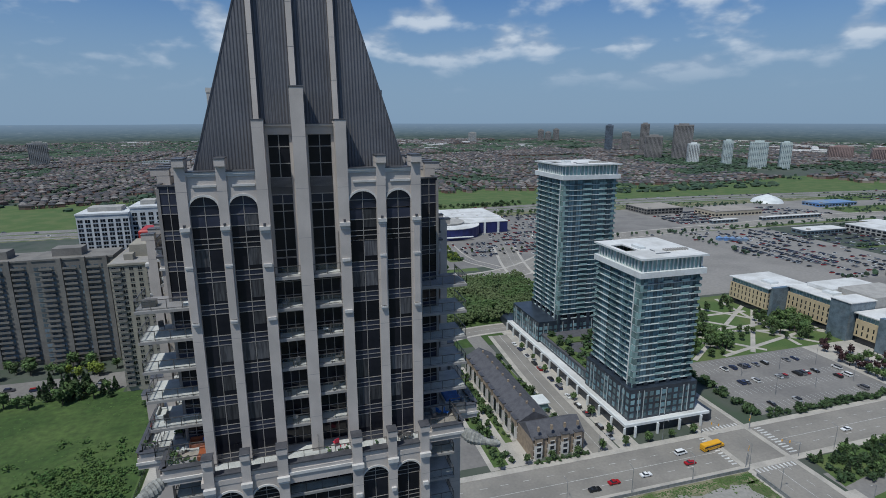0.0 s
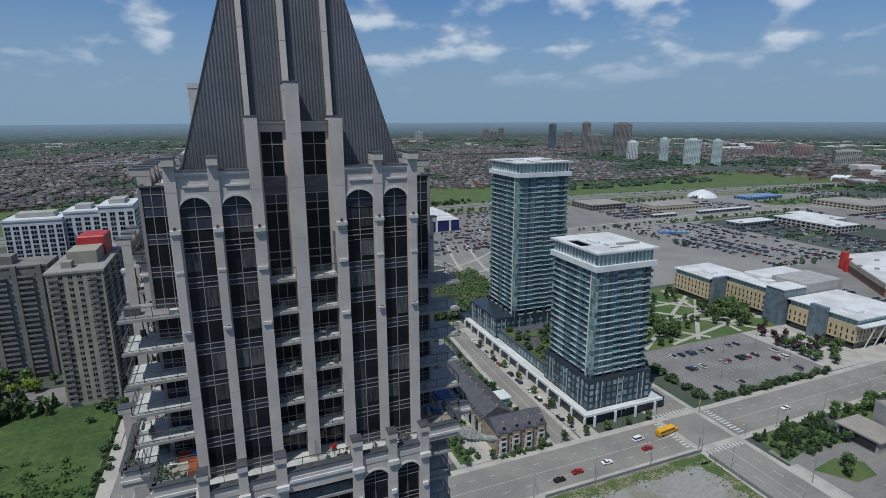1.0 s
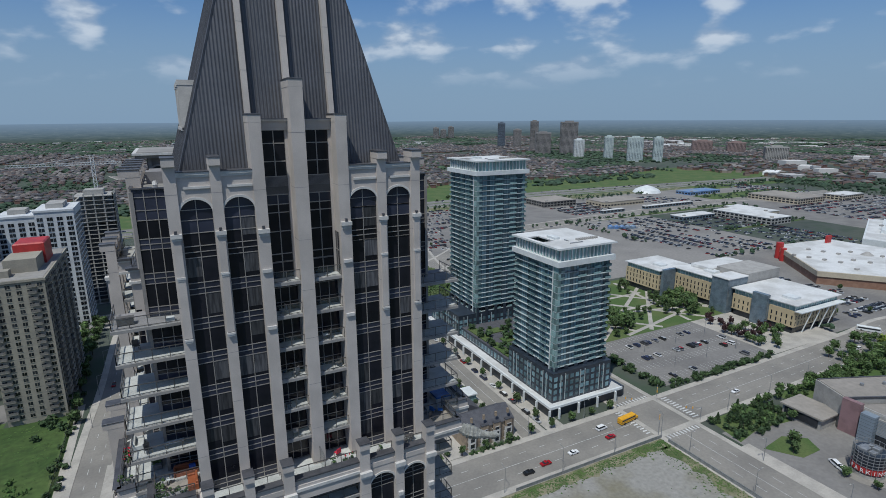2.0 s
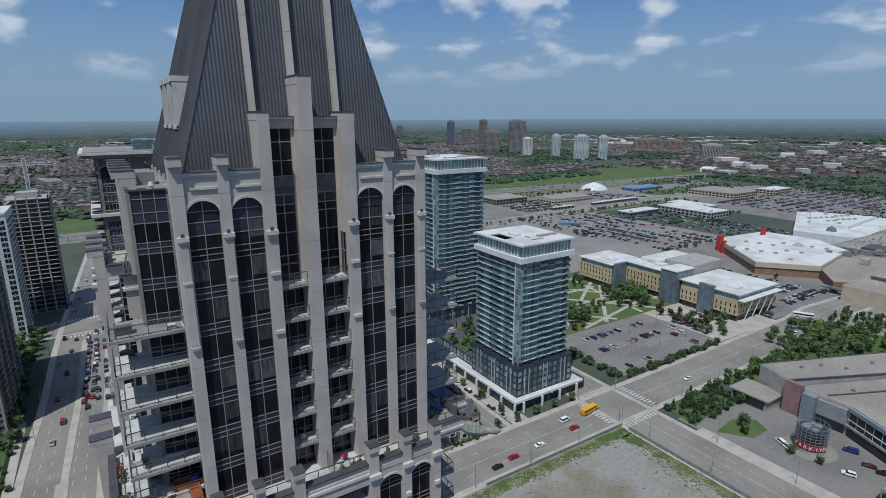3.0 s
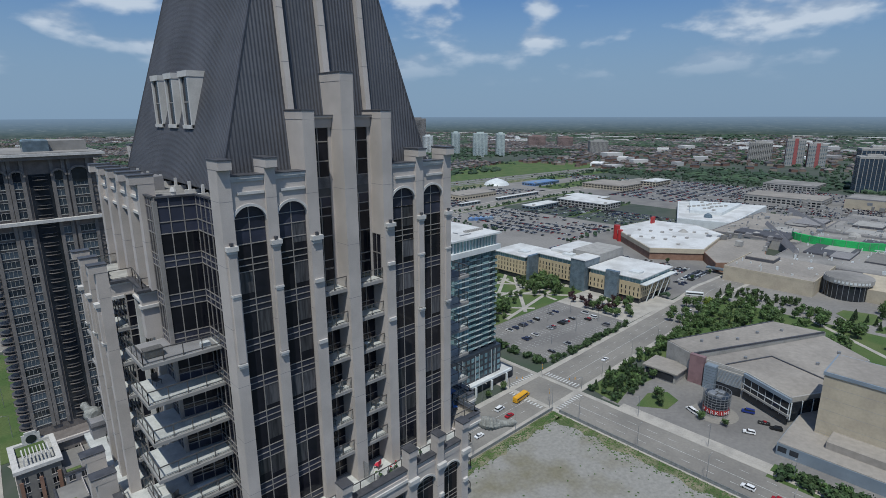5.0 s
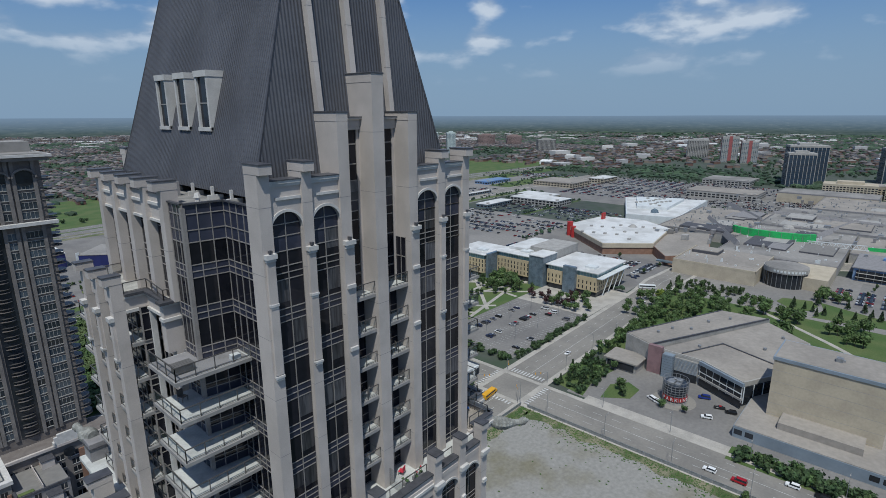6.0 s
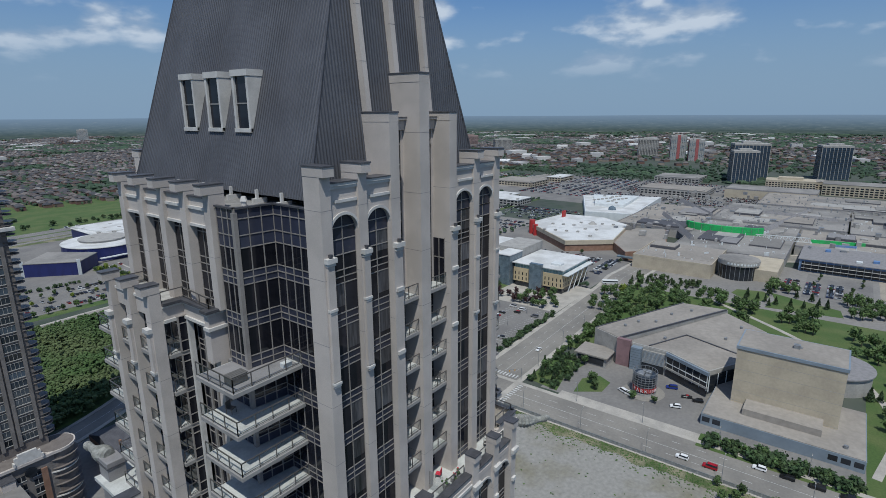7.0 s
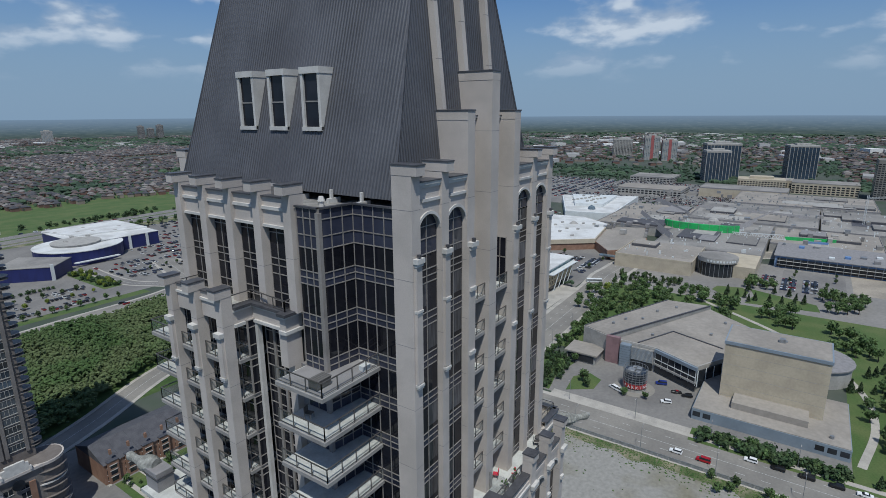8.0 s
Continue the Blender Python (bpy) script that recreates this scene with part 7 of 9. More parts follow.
part("roof", MB().box(59.5, 599.5, 12, 112.5, 690.5, 12.6), WHITE_ROOF, cin)
for x, y in ((205, 617.4), (222, 617.4), (239, 617.4), (256, 617.4), (268.2, 630), (268.2, 655), (149.5, 559.8), (118, 588)):
    part("white_rib", MB().box(x - 1.2, y - 0.5, 0, x + 1.2, y + 0.6, 13.5), WHITE, cin)
part("mural", MB().box(170, 586, 1.5, 171, 598, 10), WIN_PALE, cin, "pale tall entrance glazing")

# tent dome, station and other low commercial sheds
dm = thing("white_dome_tent", "white air-supported sports dome", "dome")
part("membrane", MB().cyl(745, 692, 0, 4.5, 24, 21, n=24).cyl(745, 692, 4.5, 9, 21, 12, n=24).cyl(745, 692, 9, 12.5, 12, 0.8, n=24), WHITE, dm)
for a, b, c, d, h, wm_, rm in ((775, 625, 850, 655, 5, BLUE_WRAP, BLUE_WRAP), (560, 600, 640, 640, 7, SAND, ROOF_TAN), (480, 640, 540, 690, 8, BROWN_CONC, ROOF_TAN),
                               (640, 400, 680, 480, 8, PRECAST, WHITE_ROOF), (690, 440, 720, 500, 6, SAND, WHITE_ROOF), (830, 480, 900, 560, 8, SAND, ROOF_TAN), (930, 470, 990, 500, 8, SAND, WHITE_ROOF),
                               (570, 470, 630, 490, 5, WIN_PALE, WHITE_ROOF), (520, 560, 560, 566, 4, WIN_PALE, WHITE_ROOF), (600, 560, 700, 566, 4, WIN_PALE, WHITE_ROOF),
                               (1050, 250, 1120, 330, 9, PRECAST, ROOF_GREY), (1010, -30, 1060, 60, 18, SAND, ROOF_GREY), (1060, 60, 1100, 130, 15, SAND, ROOF_TAN), (870, 200, 930, 300, 10, PRECAST, ROOF_TAN)):
    sh = thing("commercial_building", "low commercial building with a flat roof", "building", "low commercial buildings")
    part("wall", MB().box(a, b, 0, c, d, h), wm_, sh)
    part("roof", MB().box(a - 0.3, b - 0.3, h, c + 0.3, d + 0.3, h + 0.6), rm, sh)
    part("roof_unit", MB().box(a + 5, b + 3, h + 0.6, a + 9, b + 6, h + 2.2), PRECAST, sh)
    windows_on(sh, (a, b, c, d), 0.5, max(1, int(h / 4)), 3.6, (0, 3), 6, 4.2, 0.6, WIN_DARK)

# far towers: walls with real window bands
def far_tower(label, x, y, w, d, top, wall_mat, glass, turn=0.0, fh=3.2, stripes_mat=None, crown=None):
    z0 = rise(math.hypot(x, y))
    ft = thing("high_rise", label, "high-rise", label, m=pose(x, y, z0, 0, 0, turn))
    h = top - z0
    part("wall", MB().box(-w / 2, -d / 2, 0, w / 2, d / 2, h), wall_mat, ft)
    windows_on(ft, (-w / 2, -d / 2, w / 2, d / 2), 1, int(h / fh) - 1, fh, (0, 1, 3), 4.2, 3.0, 0.55, glass)
    part("roof_plant", MB().box(-w / 4, -d / 4, h, w / 4, d / 4, h + 4), crown or wall_mat, ft)
    if stripes_mat:
        for fr in face_frames(-w / 2, -d / 2, w / 2, d / 2)[:1] + face_frames(-w / 2, -d / 2, w / 2, d / 2)[3:]:
            part("stripe", on_face(MB(), fr, fr[3] * 0.40, fr[3] * 0.60, 0.0, 0.5, 0, h + 2), stripes_mat, ft)


BLUE_GLASS = mat("blue_office_glass", (0.035, 0.055, 0.08), 0.12, second=(0.05, 0.075, 0.105), scale=0.03, amount=0.3, grain=0.2)


def office(label, x, y, w, d, top, turn):
    """A dark glass office slab with pale corner piers and ribs."""
    ob = thing("office_tower", label, "office tower", m=pose(x, y, 0, 0, 0, turn))
    part("glazing", MB().box(-w / 2, -d / 2, 0, w / 2, d / 2, top), BLUE_GLASS, ob)
    storeys = MB()
    for k in range(int(top / 3.8)):
        storeys.box(-w / 2 - 0.15, -d / 2 - 0.15, k * 3.8, w / 2 + 0.15, d / 2 + 0.15, k * 3.8 + 0.9)
    stuff(part("storey_band", storeys, NAVY, ob))
    ribs = MB()
    for fr in face_frames(-w / 2, -d / 2, w / 2, d / 2):
        n = int(fr[3] / 6)
        for i in range(n + 1):
            s_ = min(fr[3] * i / n, fr[3] - 0.5)
            on_face(ribs, fr, s_, s_ + 0.7, 0.0, 0.5, 0, top)
    stuff(part("rib", ribs, PRECAST, ob))
    part("crown_band", MB().box(-w / 2 - 0.6, -d / 2 - 0.6, top, w / 2 + 0.6, d / 2 + 0.6, top + 3.5), PRECAST, ob)
    part("roof_plant", MB().box(-w / 4, -d / 4, top + 3.5, w / 4, d / 4, top + 7), PRECAST, ob)


FAR_GREY = mat("warm_grey_far_concrete", (0.25, 0.235, 0.225), 0.8, scale=0.05, amount=0.2)
FAR_PINK = mat("pinkish_grey_brick", (0.30, 0.215, 0.195), 0.85, scale=0.05, amount=0.2)
PALE_GREEN = mat("pale_green_cladding", (0.48, 0.54, 0.52), 0.6, scale=0.1, amount=0.2)
GREYBLUE = mat("blue_grey_cladding", (0.13, 0.16, 0.20), 0.5, scale=0.1, amount=0.2)
far_tower("slim dark blue glass high-rise", 1340, 2082, 32, 30, 108, GREYBLUE, WIN_DARK, -30)
far_tower("brown high-rise beside a slim dark one", 1390, 2030, 34, 30, 78, FAR_GREY, WIN_DARK, -30)
far_tower("slim brown concrete point tower", 1301, 1785, 30, 28, 116, FAR_GREY, WIN_DARK, -30)
far_tower("tall twin-shaft concrete high-rise", 1300, 1575, 60, 28, 114, FAR_GREY, WIN_DARK, -30)
far_tower("broad brown slab high-rise", 1235, 1640, 55, 26, 76, FAR_GREY, WIN_DARK, -30)
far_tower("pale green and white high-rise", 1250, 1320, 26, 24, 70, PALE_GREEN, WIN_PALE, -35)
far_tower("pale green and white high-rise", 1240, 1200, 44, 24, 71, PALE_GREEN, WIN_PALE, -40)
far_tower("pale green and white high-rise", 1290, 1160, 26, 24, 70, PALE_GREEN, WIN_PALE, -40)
far_tower("white mid-rise apartment block", 1215, 1420, 32, 24, 58, WHITE, WIN_DARK, -30)
far_tower("low brown apartment block", 1790, 1400, 70, 30, 42, FAR_PINK, WIN_DARK, -45)
far_tower("low brown apartment block", 1830, 1290, 60, 30, 40, FAR_PINK, WIN_DARK, -45)
far_tower("low grey concrete apartment block", 1600, 1000, 60, 30, 42, PRECAST, WIN_DARK, -45)
far_tower("plain grey concrete apartment high-rise", 1650, 525, 56, 36, 52, PRECAST, WIN_DARK, -70)
far_tower("pale concrete high-rise with a dull red stripe", 1568, 420, 40, 30, 66, PRECAST, WIN_PALE, -70, stripes_mat=DULL_RED)
far_tower("pale concrete high-rise with a dull red stripe", 1565, 372, 38, 30, 56, PRECAST, WIN_PALE, -70, stripes_mat=DULL_RED)
office("dark glass office tower with pale ribs", 1190, 192, 62, 40, 66, -70)
office("dark blue glass office block", 1120, 190, 42, 34, 56, -70)
office("dark glass office tower with pale ribs", 1270, 58, 50, 40, 62, -75)
far_tower("cream office block with ribbon windows", 1030, 105, 70, 40, 20, SAND, WIN_DARK, -85)
far_tower("brown ribbon-windowed office block", 1010, -75, 60, 45, 60, BROWN_CONC, WIN_DARK, -90)
far_tower("pale concrete far-off high-rise", -710, 1907, 50, 40, 66, PRECAST, WIN_DARK, 20)
for dx_, dy_, top_ in ((-36, 22, 76), (0, 0, 64), (38, -20, 80)):
    far_tower("warm grey far-off high-rise in a group of three", 1425 + dx_, 2818 + dy_, 30, 32, top_, FAR_GREY, WIN_DARK, -20)
far_tower("pale concrete far-off high-rise", 1010, 2920, 44, 35, 62, PRECAST, WIN_PALE, -20)

# ---- suburbs, woods, trees, vehicles ----
rng = random.Random(11)
LEAF_FAR = mat("far_leaves", (0.028, 0.054, 0.030), 0.85, second=(0.042, 0.072, 0.036), scale=0.01, amount=0.4, grain=0.1, island=0.4)
ROOF_MIX = palette("mixed_shingle_roofs", [(0.068, 0.062, 0.064), (0.088, 0.076, 0.074), (0.060, 0.062, 0.070), (0.13, 0.115, 0.11), (0.05, 0.052, 0.06), (0.09, 0.062, 0.056), (0.078, 0.077, 0.082), (0.15, 0.13, 0.12), (0.11, 0.092, 0.085), (0.20, 0.185, 0.175)], 0.9)
WALL_MIX = palette("mixed_house_brick", [(0.15, 0.088, 0.068), (0.20, 0.15, 0.12), (0.14, 0.078, 0.062), (0.25, 0.21, 0.17), (0.17, 0.11, 0.085)], 0.9)
INDUSTRIAL = palette("mixed_flat_roofs", [(0.62, 0.61, 0.59), (0.42, 0.41, 0.40), (0.74, 0.73, 0.71), (0.30, 0.29, 0.28), (0.55, 0.53, 0.50)], 0.8)
CAR_MIX = palette("mixed_car_paint", [(0.02, 0.02, 0.022), (0.45, 0.46, 0.47), (0.70, 0.70, 0.69), (0.10, 0.10, 0.11), (0.035, 0.045, 0.09), (0.25, 0.02, 0.02), (0.22, 0.22, 0.23), (0.03, 0.03, 0.03)], 0.25, 0.1)
CAR_PAINT = palette("car_paint", [(0.02, 0.02, 0.022), (0.40, 0.41, 0.42), (0.72, 0.72, 0.71), (0.08, 0.08, 0.09), (0.03, 0.04, 0.09), (0.30, 0.018, 0.02), (0.20, 0.20, 0.21), (0.025, 0.025, 0.025)], 0.25, 0.1, "object")


def in_view(x, y, lo=-100, hi=28):
    """Bearing from the start, degrees to the west of north: the side of the land that is built up."""
    b = math.degrees(math.atan2(-x, y))
    return lo < b < hi


def house(wb_, rb, x, y, z, w, d, h, turn, ridge):
    c, s = math.cos(turn), math.sin(turn)
    P = lambda u, v, zz: (x + c * u - s * v, y + s * u + c * v, z + zz)
    wb_.add([P(u, v, zz) for zz in (-3, h) for u, v in ((-w, -d), (w, -d), (w, d), (-w, d))], [(0, 1, 5, 4), (1, 2, 6, 5), (2, 3, 7, 6), (3, 0, 4, 7)])
    e = 0.5
    k = max(w - d, w * 0.25)
    rb.add([P(-w - e, -d - e, h), P(w + e, -d - e, h), P(w + e, d + e, h), P(-w - e, d + e, h), P(-k, 0, ridge), P(k, 0, ridge)],
           [(0, 1, 5, 4), (1, 2, 5), (2, 3, 4, 5), (3, 0, 4)])


def leaf_blob(mb, x, y, z, rx, rz, r):
    """A ragged low clump."""
    vs = []
    for u in (-0.5, 0.45):
        n = 5
        for i in range(n):
            a = math.tau * (i + u) / n + r.random()
            k = rx * r.uniform(0.55, 1.0)
            vs.append((x + k * math.cos(a), y + k * math.sin(a), z + rz * u * r.uniform(0.6, 1.1)))
    vs += [(x, y, z + rz * r.uniform(0.75, 1.0)), (x, y, z - rz * 0.8)]
    fs = [(i, (i + 1) % 5, 5 + (i + 1) % 5, 5 + i) for i in range(5)] + [(5 + i, 5 + (i + 1) % 5, 10) for i in range(5)]
    mb.add(vs, fs)


hw, hr, ht = MB(), MB(), MB()
# streets of houses: rows of lots on gently turned blocks
r2 = random.Random(3)
for bx in range(-1700, 2900, 150):
    for by in range(1010, 3300, 130):
        cx, cy = bx + r2.uniform(-20, 20), by + r2.uniform(-15, 15)
        dist = math.hypot(cx, cy)
        if not in_view(cx, cy, -72, 34) or dist > 3300 or r2.random() < 0.10:
            continue
        if cx > 1050 and cy < 1700 and cx < 1450:
            continue
        turn = r2.choice((0.0, 0.0, 0.35, -0.3, 1.57)) + r2.uniform(-0.1, 0.1)
        park = r2.random() < 0.07
        for row in range(6):
            for k in range(12):
                u, v = (k - 5.5) * 12.2, (row - 2.5) * 21 + (3.5 if row % 2 else -3.5)
                u, v = u + r2.uniform(-2.5, 2.5), v + r2.uniform(-3, 3)
                x, y = cx + u * math.cos(turn) - v * math.sin(turn), cy + u * math.sin(turn) + v * math.cos(turn)
                if r2.random() < 0.08:
                    continue
                z = rise(math.hypot(x, y))
                if not park:
                    house(hw, hr, x, y, z, r2.uniform(4.3, 5.6), r2.uniform(3.9, 5.2), r2.uniform(4.6, 5.8), turn + r2.choice((0, 1.57)), r2.uniform(7.2, 8.6))
                for _ in range(2):
                    if r2.random() < 0.75:
                        leaf_blob(ht, x + r2.uniform(-9, 9), y + r2.choice((-1, 1)) * r2.uniform(6, 12), z + 2.6, r2.uniform(1.4, 3.0), r2.uniform(1.8, 3.6), r2)
for k in range(2800):
    # houses beyond the mall on the east
    x, y = r2.uniform(1150, 3100), r2.uniform(-500, 1000)
    if 1000 < x < 1700 and -20 < y < 560 and (x < 1380 or r2.random() < 0.5):
        continue
    z = rise(math.hypot(x, y))
    house(hw, hr, x, y, z, r2.uniform(5, 9), r2.uniform(5, 7), r2.uniform(5, 7), r2.uniform(0, 3), r2.uniform(8, 10))
tagged(part("far_house_walls", hw, WALL_MIX), "rows of far brick suburban houses", "houses", "", "stuff")
tagged(part("far_house_roofs", hr, ROOF_MIX), "brown and grey shingle roofs of far suburban houses", "houses", "", "stuff")
# tree belts and far woods
for k in range(34000):
    b, d = radians(r2.uniform(-105, 30)), 700 + 2580 * r2.random() ** 0.9
    x, y = -math.sin(b) * d, math.cos(b) * d
    if (y < 1010 and x < 1080 and not 850 < y < 1010) or 735 < y < 850:
        continue
    n1 = noise.noise((x * 0.0022, y * 0.0022, 0.3))
    if n1 < (0.0 if d < 2500 else -0.12) + r2.uniform(-0.15, 0.1):
        continue
    s = r2.uniform(4, 7) if d < 2300 else r2.uniform(7, 15)
    leaf_blob(ht, x, y, rise(d) + s * 0.3, s * 1.5, s * (0.8 if d < 2300 else 0.45), r2)
for k in range(9000):
    # trees round the office towers and over the eastern suburbs
    x, y = 1085 + 2200 * r2.random() ** 1.3, r2.uniform(-560, 1000)
    if (1085 < x < 1330 and 40 < y < 250 and r2.random() < 0.75) or 735 < y < 850 or noise.noise((x * 0.006, y * 0.006, 2.0)) < -0.15:
        continue
    s = r2.uniform(2.5, 5.5)
    leaf_blob(ht, x, y, rise(math.hypot(x, y)) + s * 0.6, s, s * 0.9, r2)
tagged(part("far_woods", ht, LEAF_FAR), "dark green far woods and street trees", "trees", "", "stuff")
ind = MB()
for k in range(420):
    b, d = radians(r2.uniform(-100, 30)), r2.uniform(2500, 3290)
    x, y = -math.sin(b) * d, math.cos(b) * d
    w, q, h = r2.uniform(10, 45), r2.uniform(8, 22), r2.uniform(4, 9)
    if noise.noise((x * 0.001, y * 0.001, 5.0)) < -0.05:
        continue
    ind.box(-w, -q, -8, w, q, h, pose(x, y, rise(d), 0, 0, r2.uniform(-20, 20) + math.degrees(b)))
tagged(part("far_industrial_sheds", ind, INDUSTRIAL), "pale flat roofs of far industrial sheds", "sheds", "", "stuff")
mid = MB()
for k in range(80):
    x, y = r2.uniform(1080, 2600), r2.uniform(-250, 900)
    w, q, h = r2.uniform(8, 30), r2.uniform(8, 20), r2.uniform(5, 16)
    if 1100 < x < 1700 and 0 < y < 560:
        continue
    mid.box(-w, -q, -1, w, q, h, pose(x, y, rise(math.hypot(x, y)), 0, 0, r2.uniform(-30, 30)))
tagged(part("far_mid_rises", mid, INDUSTRIAL), "far low commercial blocks in pale tones", "buildings", "", "stuff")


lot_trees = MB()
r5 = random.Random(17)
for x0_, y0_, x1_, y1_, n_ in ((770, 562, 1010, 616, 110), (860, 664, 1240, 712, 150), (470, 524, 760, 534, 46), (566, 404, 720, 410, 26), (300, 520, 560, 528, 34), (440, 322, 560, 327, 24), (1015, 330, 1075, 560, 90), (640, 490, 760, 520, 26), (560, 668, 730, 690, 40), (300, 700, 620, 718, 60), (1050, 560, 1240, 660, 120), (725, 120, 775, 330, 40), (430, 400, 436, 516, 20), (345, 172, 352, 236, 12)):
    for k in range(n_):
        x, y, s = r5.uniform(x0_, x1_), r5.uniform(y0_, y1_), r5.uniform(1.2, 2.6)
        for j in range(3):
            leaf_blob(lot_trees, x + r5.gauss(0, s * 0.35), y + r5.gauss(0, s * 0.35), s * r5.uniform(0.9, 1.7), s * r5.uniform(0.6, 0.9), s * r5.uniform(0.7, 1.1), r5)
tagged(part("lot_trees", lot_trees, LEAF_FAR), "small trees between car parks and along verges", "trees", "", "stuff")

# single trees: tapered trunk, limbs and a crown of small leaf tufts
def tree_meshes(seed, height, spread, kind="round", leaf=LEAF, tufts=260, tuft=0.55):
    r = random.Random(seed)
    tr, cr_ = MB(), MB()
    tr.cyl(0, 0, 0, height * 0.45, 0.035 * height, 0.02 * height, 7)
    for k in range(6):
        a, z = r.uniform(0, math.tau), height * r.uniform(0.25, 0.5)
        tr.bar((0, 0, z), (spread * 0.6 * math.cos(a), spread * 0.6 * math.sin(a), z + height * r.uniform(0.15, 0.35)), 0.012 * height)
    lobes = [(r.uniform(-0.45, 0.45) * spread, r.uniform(-0.45, 0.45) * spread, height * r.uniform(0.42, 0.8), spread * r.uniform(0.4, 0.7)) for _ in range(9)]
    for k in range(tufts):
        if kind == "cone":
            t = r.random() ** 0.7
            z = height * (0.12 + 0.88 * (1 - t))
            a, q = r.uniform(0, math.tau), spread * t * r.uniform(0.5, 1.05)
            p = Vector((q * math.cos(a), q * math.sin(a), z))
        else:
            cx, cy, cz, rad = lobes[k % 9]
            d = Vector((r.gauss(0, 1), r.gauss(0, 1), r.gauss(0, 0.9))).normalized() * rad * r.uniform(0.65, 1.05)
            p = Vector((cx, cy, cz)) + d
        s = tuft * r.uniform(0.6, 1.3)
        n1 = Vector((r.gauss(0, 1), r.gauss(0, 1), r.gauss(0, 1) + 0.6)).normalized()
        u = n1.orthogonal().normalized()
        v = n1.cross(u)
        cr_.add([tuple(p + u * s), tuple(p + v * s * 0.8 + n1 * s * 0.3), tuple(p - u * s), tuple(p - v * s * 0.8 + n1 * s * 0.2)], [(0, 1, 2, 3)])
    if kind != "cone":
        for cx, cy, cz, rad in lobes:
            leaf_blob(cr_, cx, cy, cz, rad * 0.75, rad * 0.75, r)
    else:
        for k in range(5):
            leaf_blob(cr_, 0, 0, height * (0.25 + 0.14 * k), spread * (0.75 - 0.13 * k), height * 0.14, r)
    return tr.mesh("trunk", BARK), cr_.mesh("crown", leaf)


KINDS = {"broad": [tree_meshes(s, 8.5, 3.6) for s in (1, 2, 3, 4)], "small": [tree_meshes(s, 4.6, 1.7, tufts=150, tuft=0.4) for s in (5, 6, 7)],
         "spruce": [tree_meshes(s, 9.0, 2.3, "cone", LEAF_DARK, 240, 0.6) for s in (8, 9)], "plum": [tree_meshes(s, 5.0, 2.2, leaf=LEAF_RED, tufts=160, tuft=0.45) for s in (10,)],
         "lime": [tree_meshes(s, 7.5, 3.4, leaf=LEAF_LIME) for s in (11,)], "bush": [tree_meshes(s, 2.2, 1.6, leaf=LEAF_DARK, tufts=90, tuft=0.4) for s in (12, 13)]}
LABELS = {"broad": "broad green leafy tree", "small": "young street tree with a slim trunk", "spruce": "dark green conical spruce", "plum": "purple-leaved ornamental tree", "lime": "bright lime-green leafy tree", "bush": "dense dark green shrub"}


FAR_TREES = {}
LATER_CARS = []


def plant(kind, x, y, size=1.0, z=0.0, where="on the ground"):
    tr, crw = rng.choice(KINDS[kind])
    if x > 262 or y > 450 or kind == "bush":
        # far off or uncountable shrubs: joined with their kind
        mb_ = FAR_TREES.setdefault(kind, MB())
        m_ = pose(x, y, z, 0, 0, rng.uniform(0, 360)) @ Matrix.Diagonal((size, size, size, 1))
        mb_.add([tuple(m_ @ v.co) for v in crw.vertices], [tuple(p.vertices) for p in crw.polygons])
        FAR_TREES.setdefault("trunks", MB()).add([tuple(m_ @ v.co) for v in tr.vertices], [tuple(p.vertices) for p in tr.polygons])
        return
    t = thing("tree" if kind != "bush" else "shrub", LABELS[kind] + " " + where, "tree" if kind != "bush" else "shrub", LABELS[kind], m=pose(x, y, z, 0, 0, rng.uniform(0, 360)) @ Matrix.Diagonal((size, size, size * rng.uniform(0.9, 1.1), 1)))
    part("trunk", tr, None, t), part("crown", crw, None, t)


def scatter(kind, rect, n, lo=0.8, hi=1.2, where="on the ground", clear=3.0, z=0.0):
    pts = []
    for _ in range(n * 6):
        x, y = rng.uniform(rect[0], rect[2]), rng.uniform(rect[1], rect[3])
        if all((x - a) ** 2 + (y - b) ** 2 > clear * clear for a, b in pts):
            pts.append((x, y))
            plant(kind, x, y, rng.uniform(lo, hi), z, where)
        if len(pts) == n:
            break


# street trees by the towers and townhouses
for k in range(9):
    plant("small", 70 + k * 11, 168.3, rng.uniform(0.85, 1.2), 0.15, "beside the street")
for k in range(7):
    plant("small", 123.5 + rng.uniform(-0.3, 0.3), 178 + k * 15, rng.uniform(0.9, 1.3), 0.1, "beside the side street")
scatter("bush", (100, 186, 107, 262), 22, 0.8, 1.5, "in the townhouse garden")
scatter("small", (70, 176, 82, 250), 12, 0.8, 1.3, "in front of the townhouses")
scatter("broad", (101, 214, 106.5, 262), 6, 0.4, 0.6, "behind the townhouses")
scatter("bush", (60, 170, 82, 250), 14, 0.7, 1.2, "in front of the townhouses")
# campus
scatter("bush", (193, 172, 198, 226), 30, 0.9, 1.5, "along the car park", 1.4)
scatter("bush", (199, 168.2, 282, 172), 40, 0.8, 1.3, "along the car park", 1.4)
scatter("bush", (134, 214, 168, 260), 40, 0.8, 1.6, "on the podium", 2.0, 11.15)
scatter("broad", (215, 234, 245, 275), 26, 0.9, 1.25, "on the campus lawn", 3.5)
scatter("broad", (286, 232, 316, 262), 12, 0.9, 1.3, "by the college", 4)
scatter("small", (200, 228, 320, 312), 60, 0.9, 1.6, "on the campus lawn", 4)
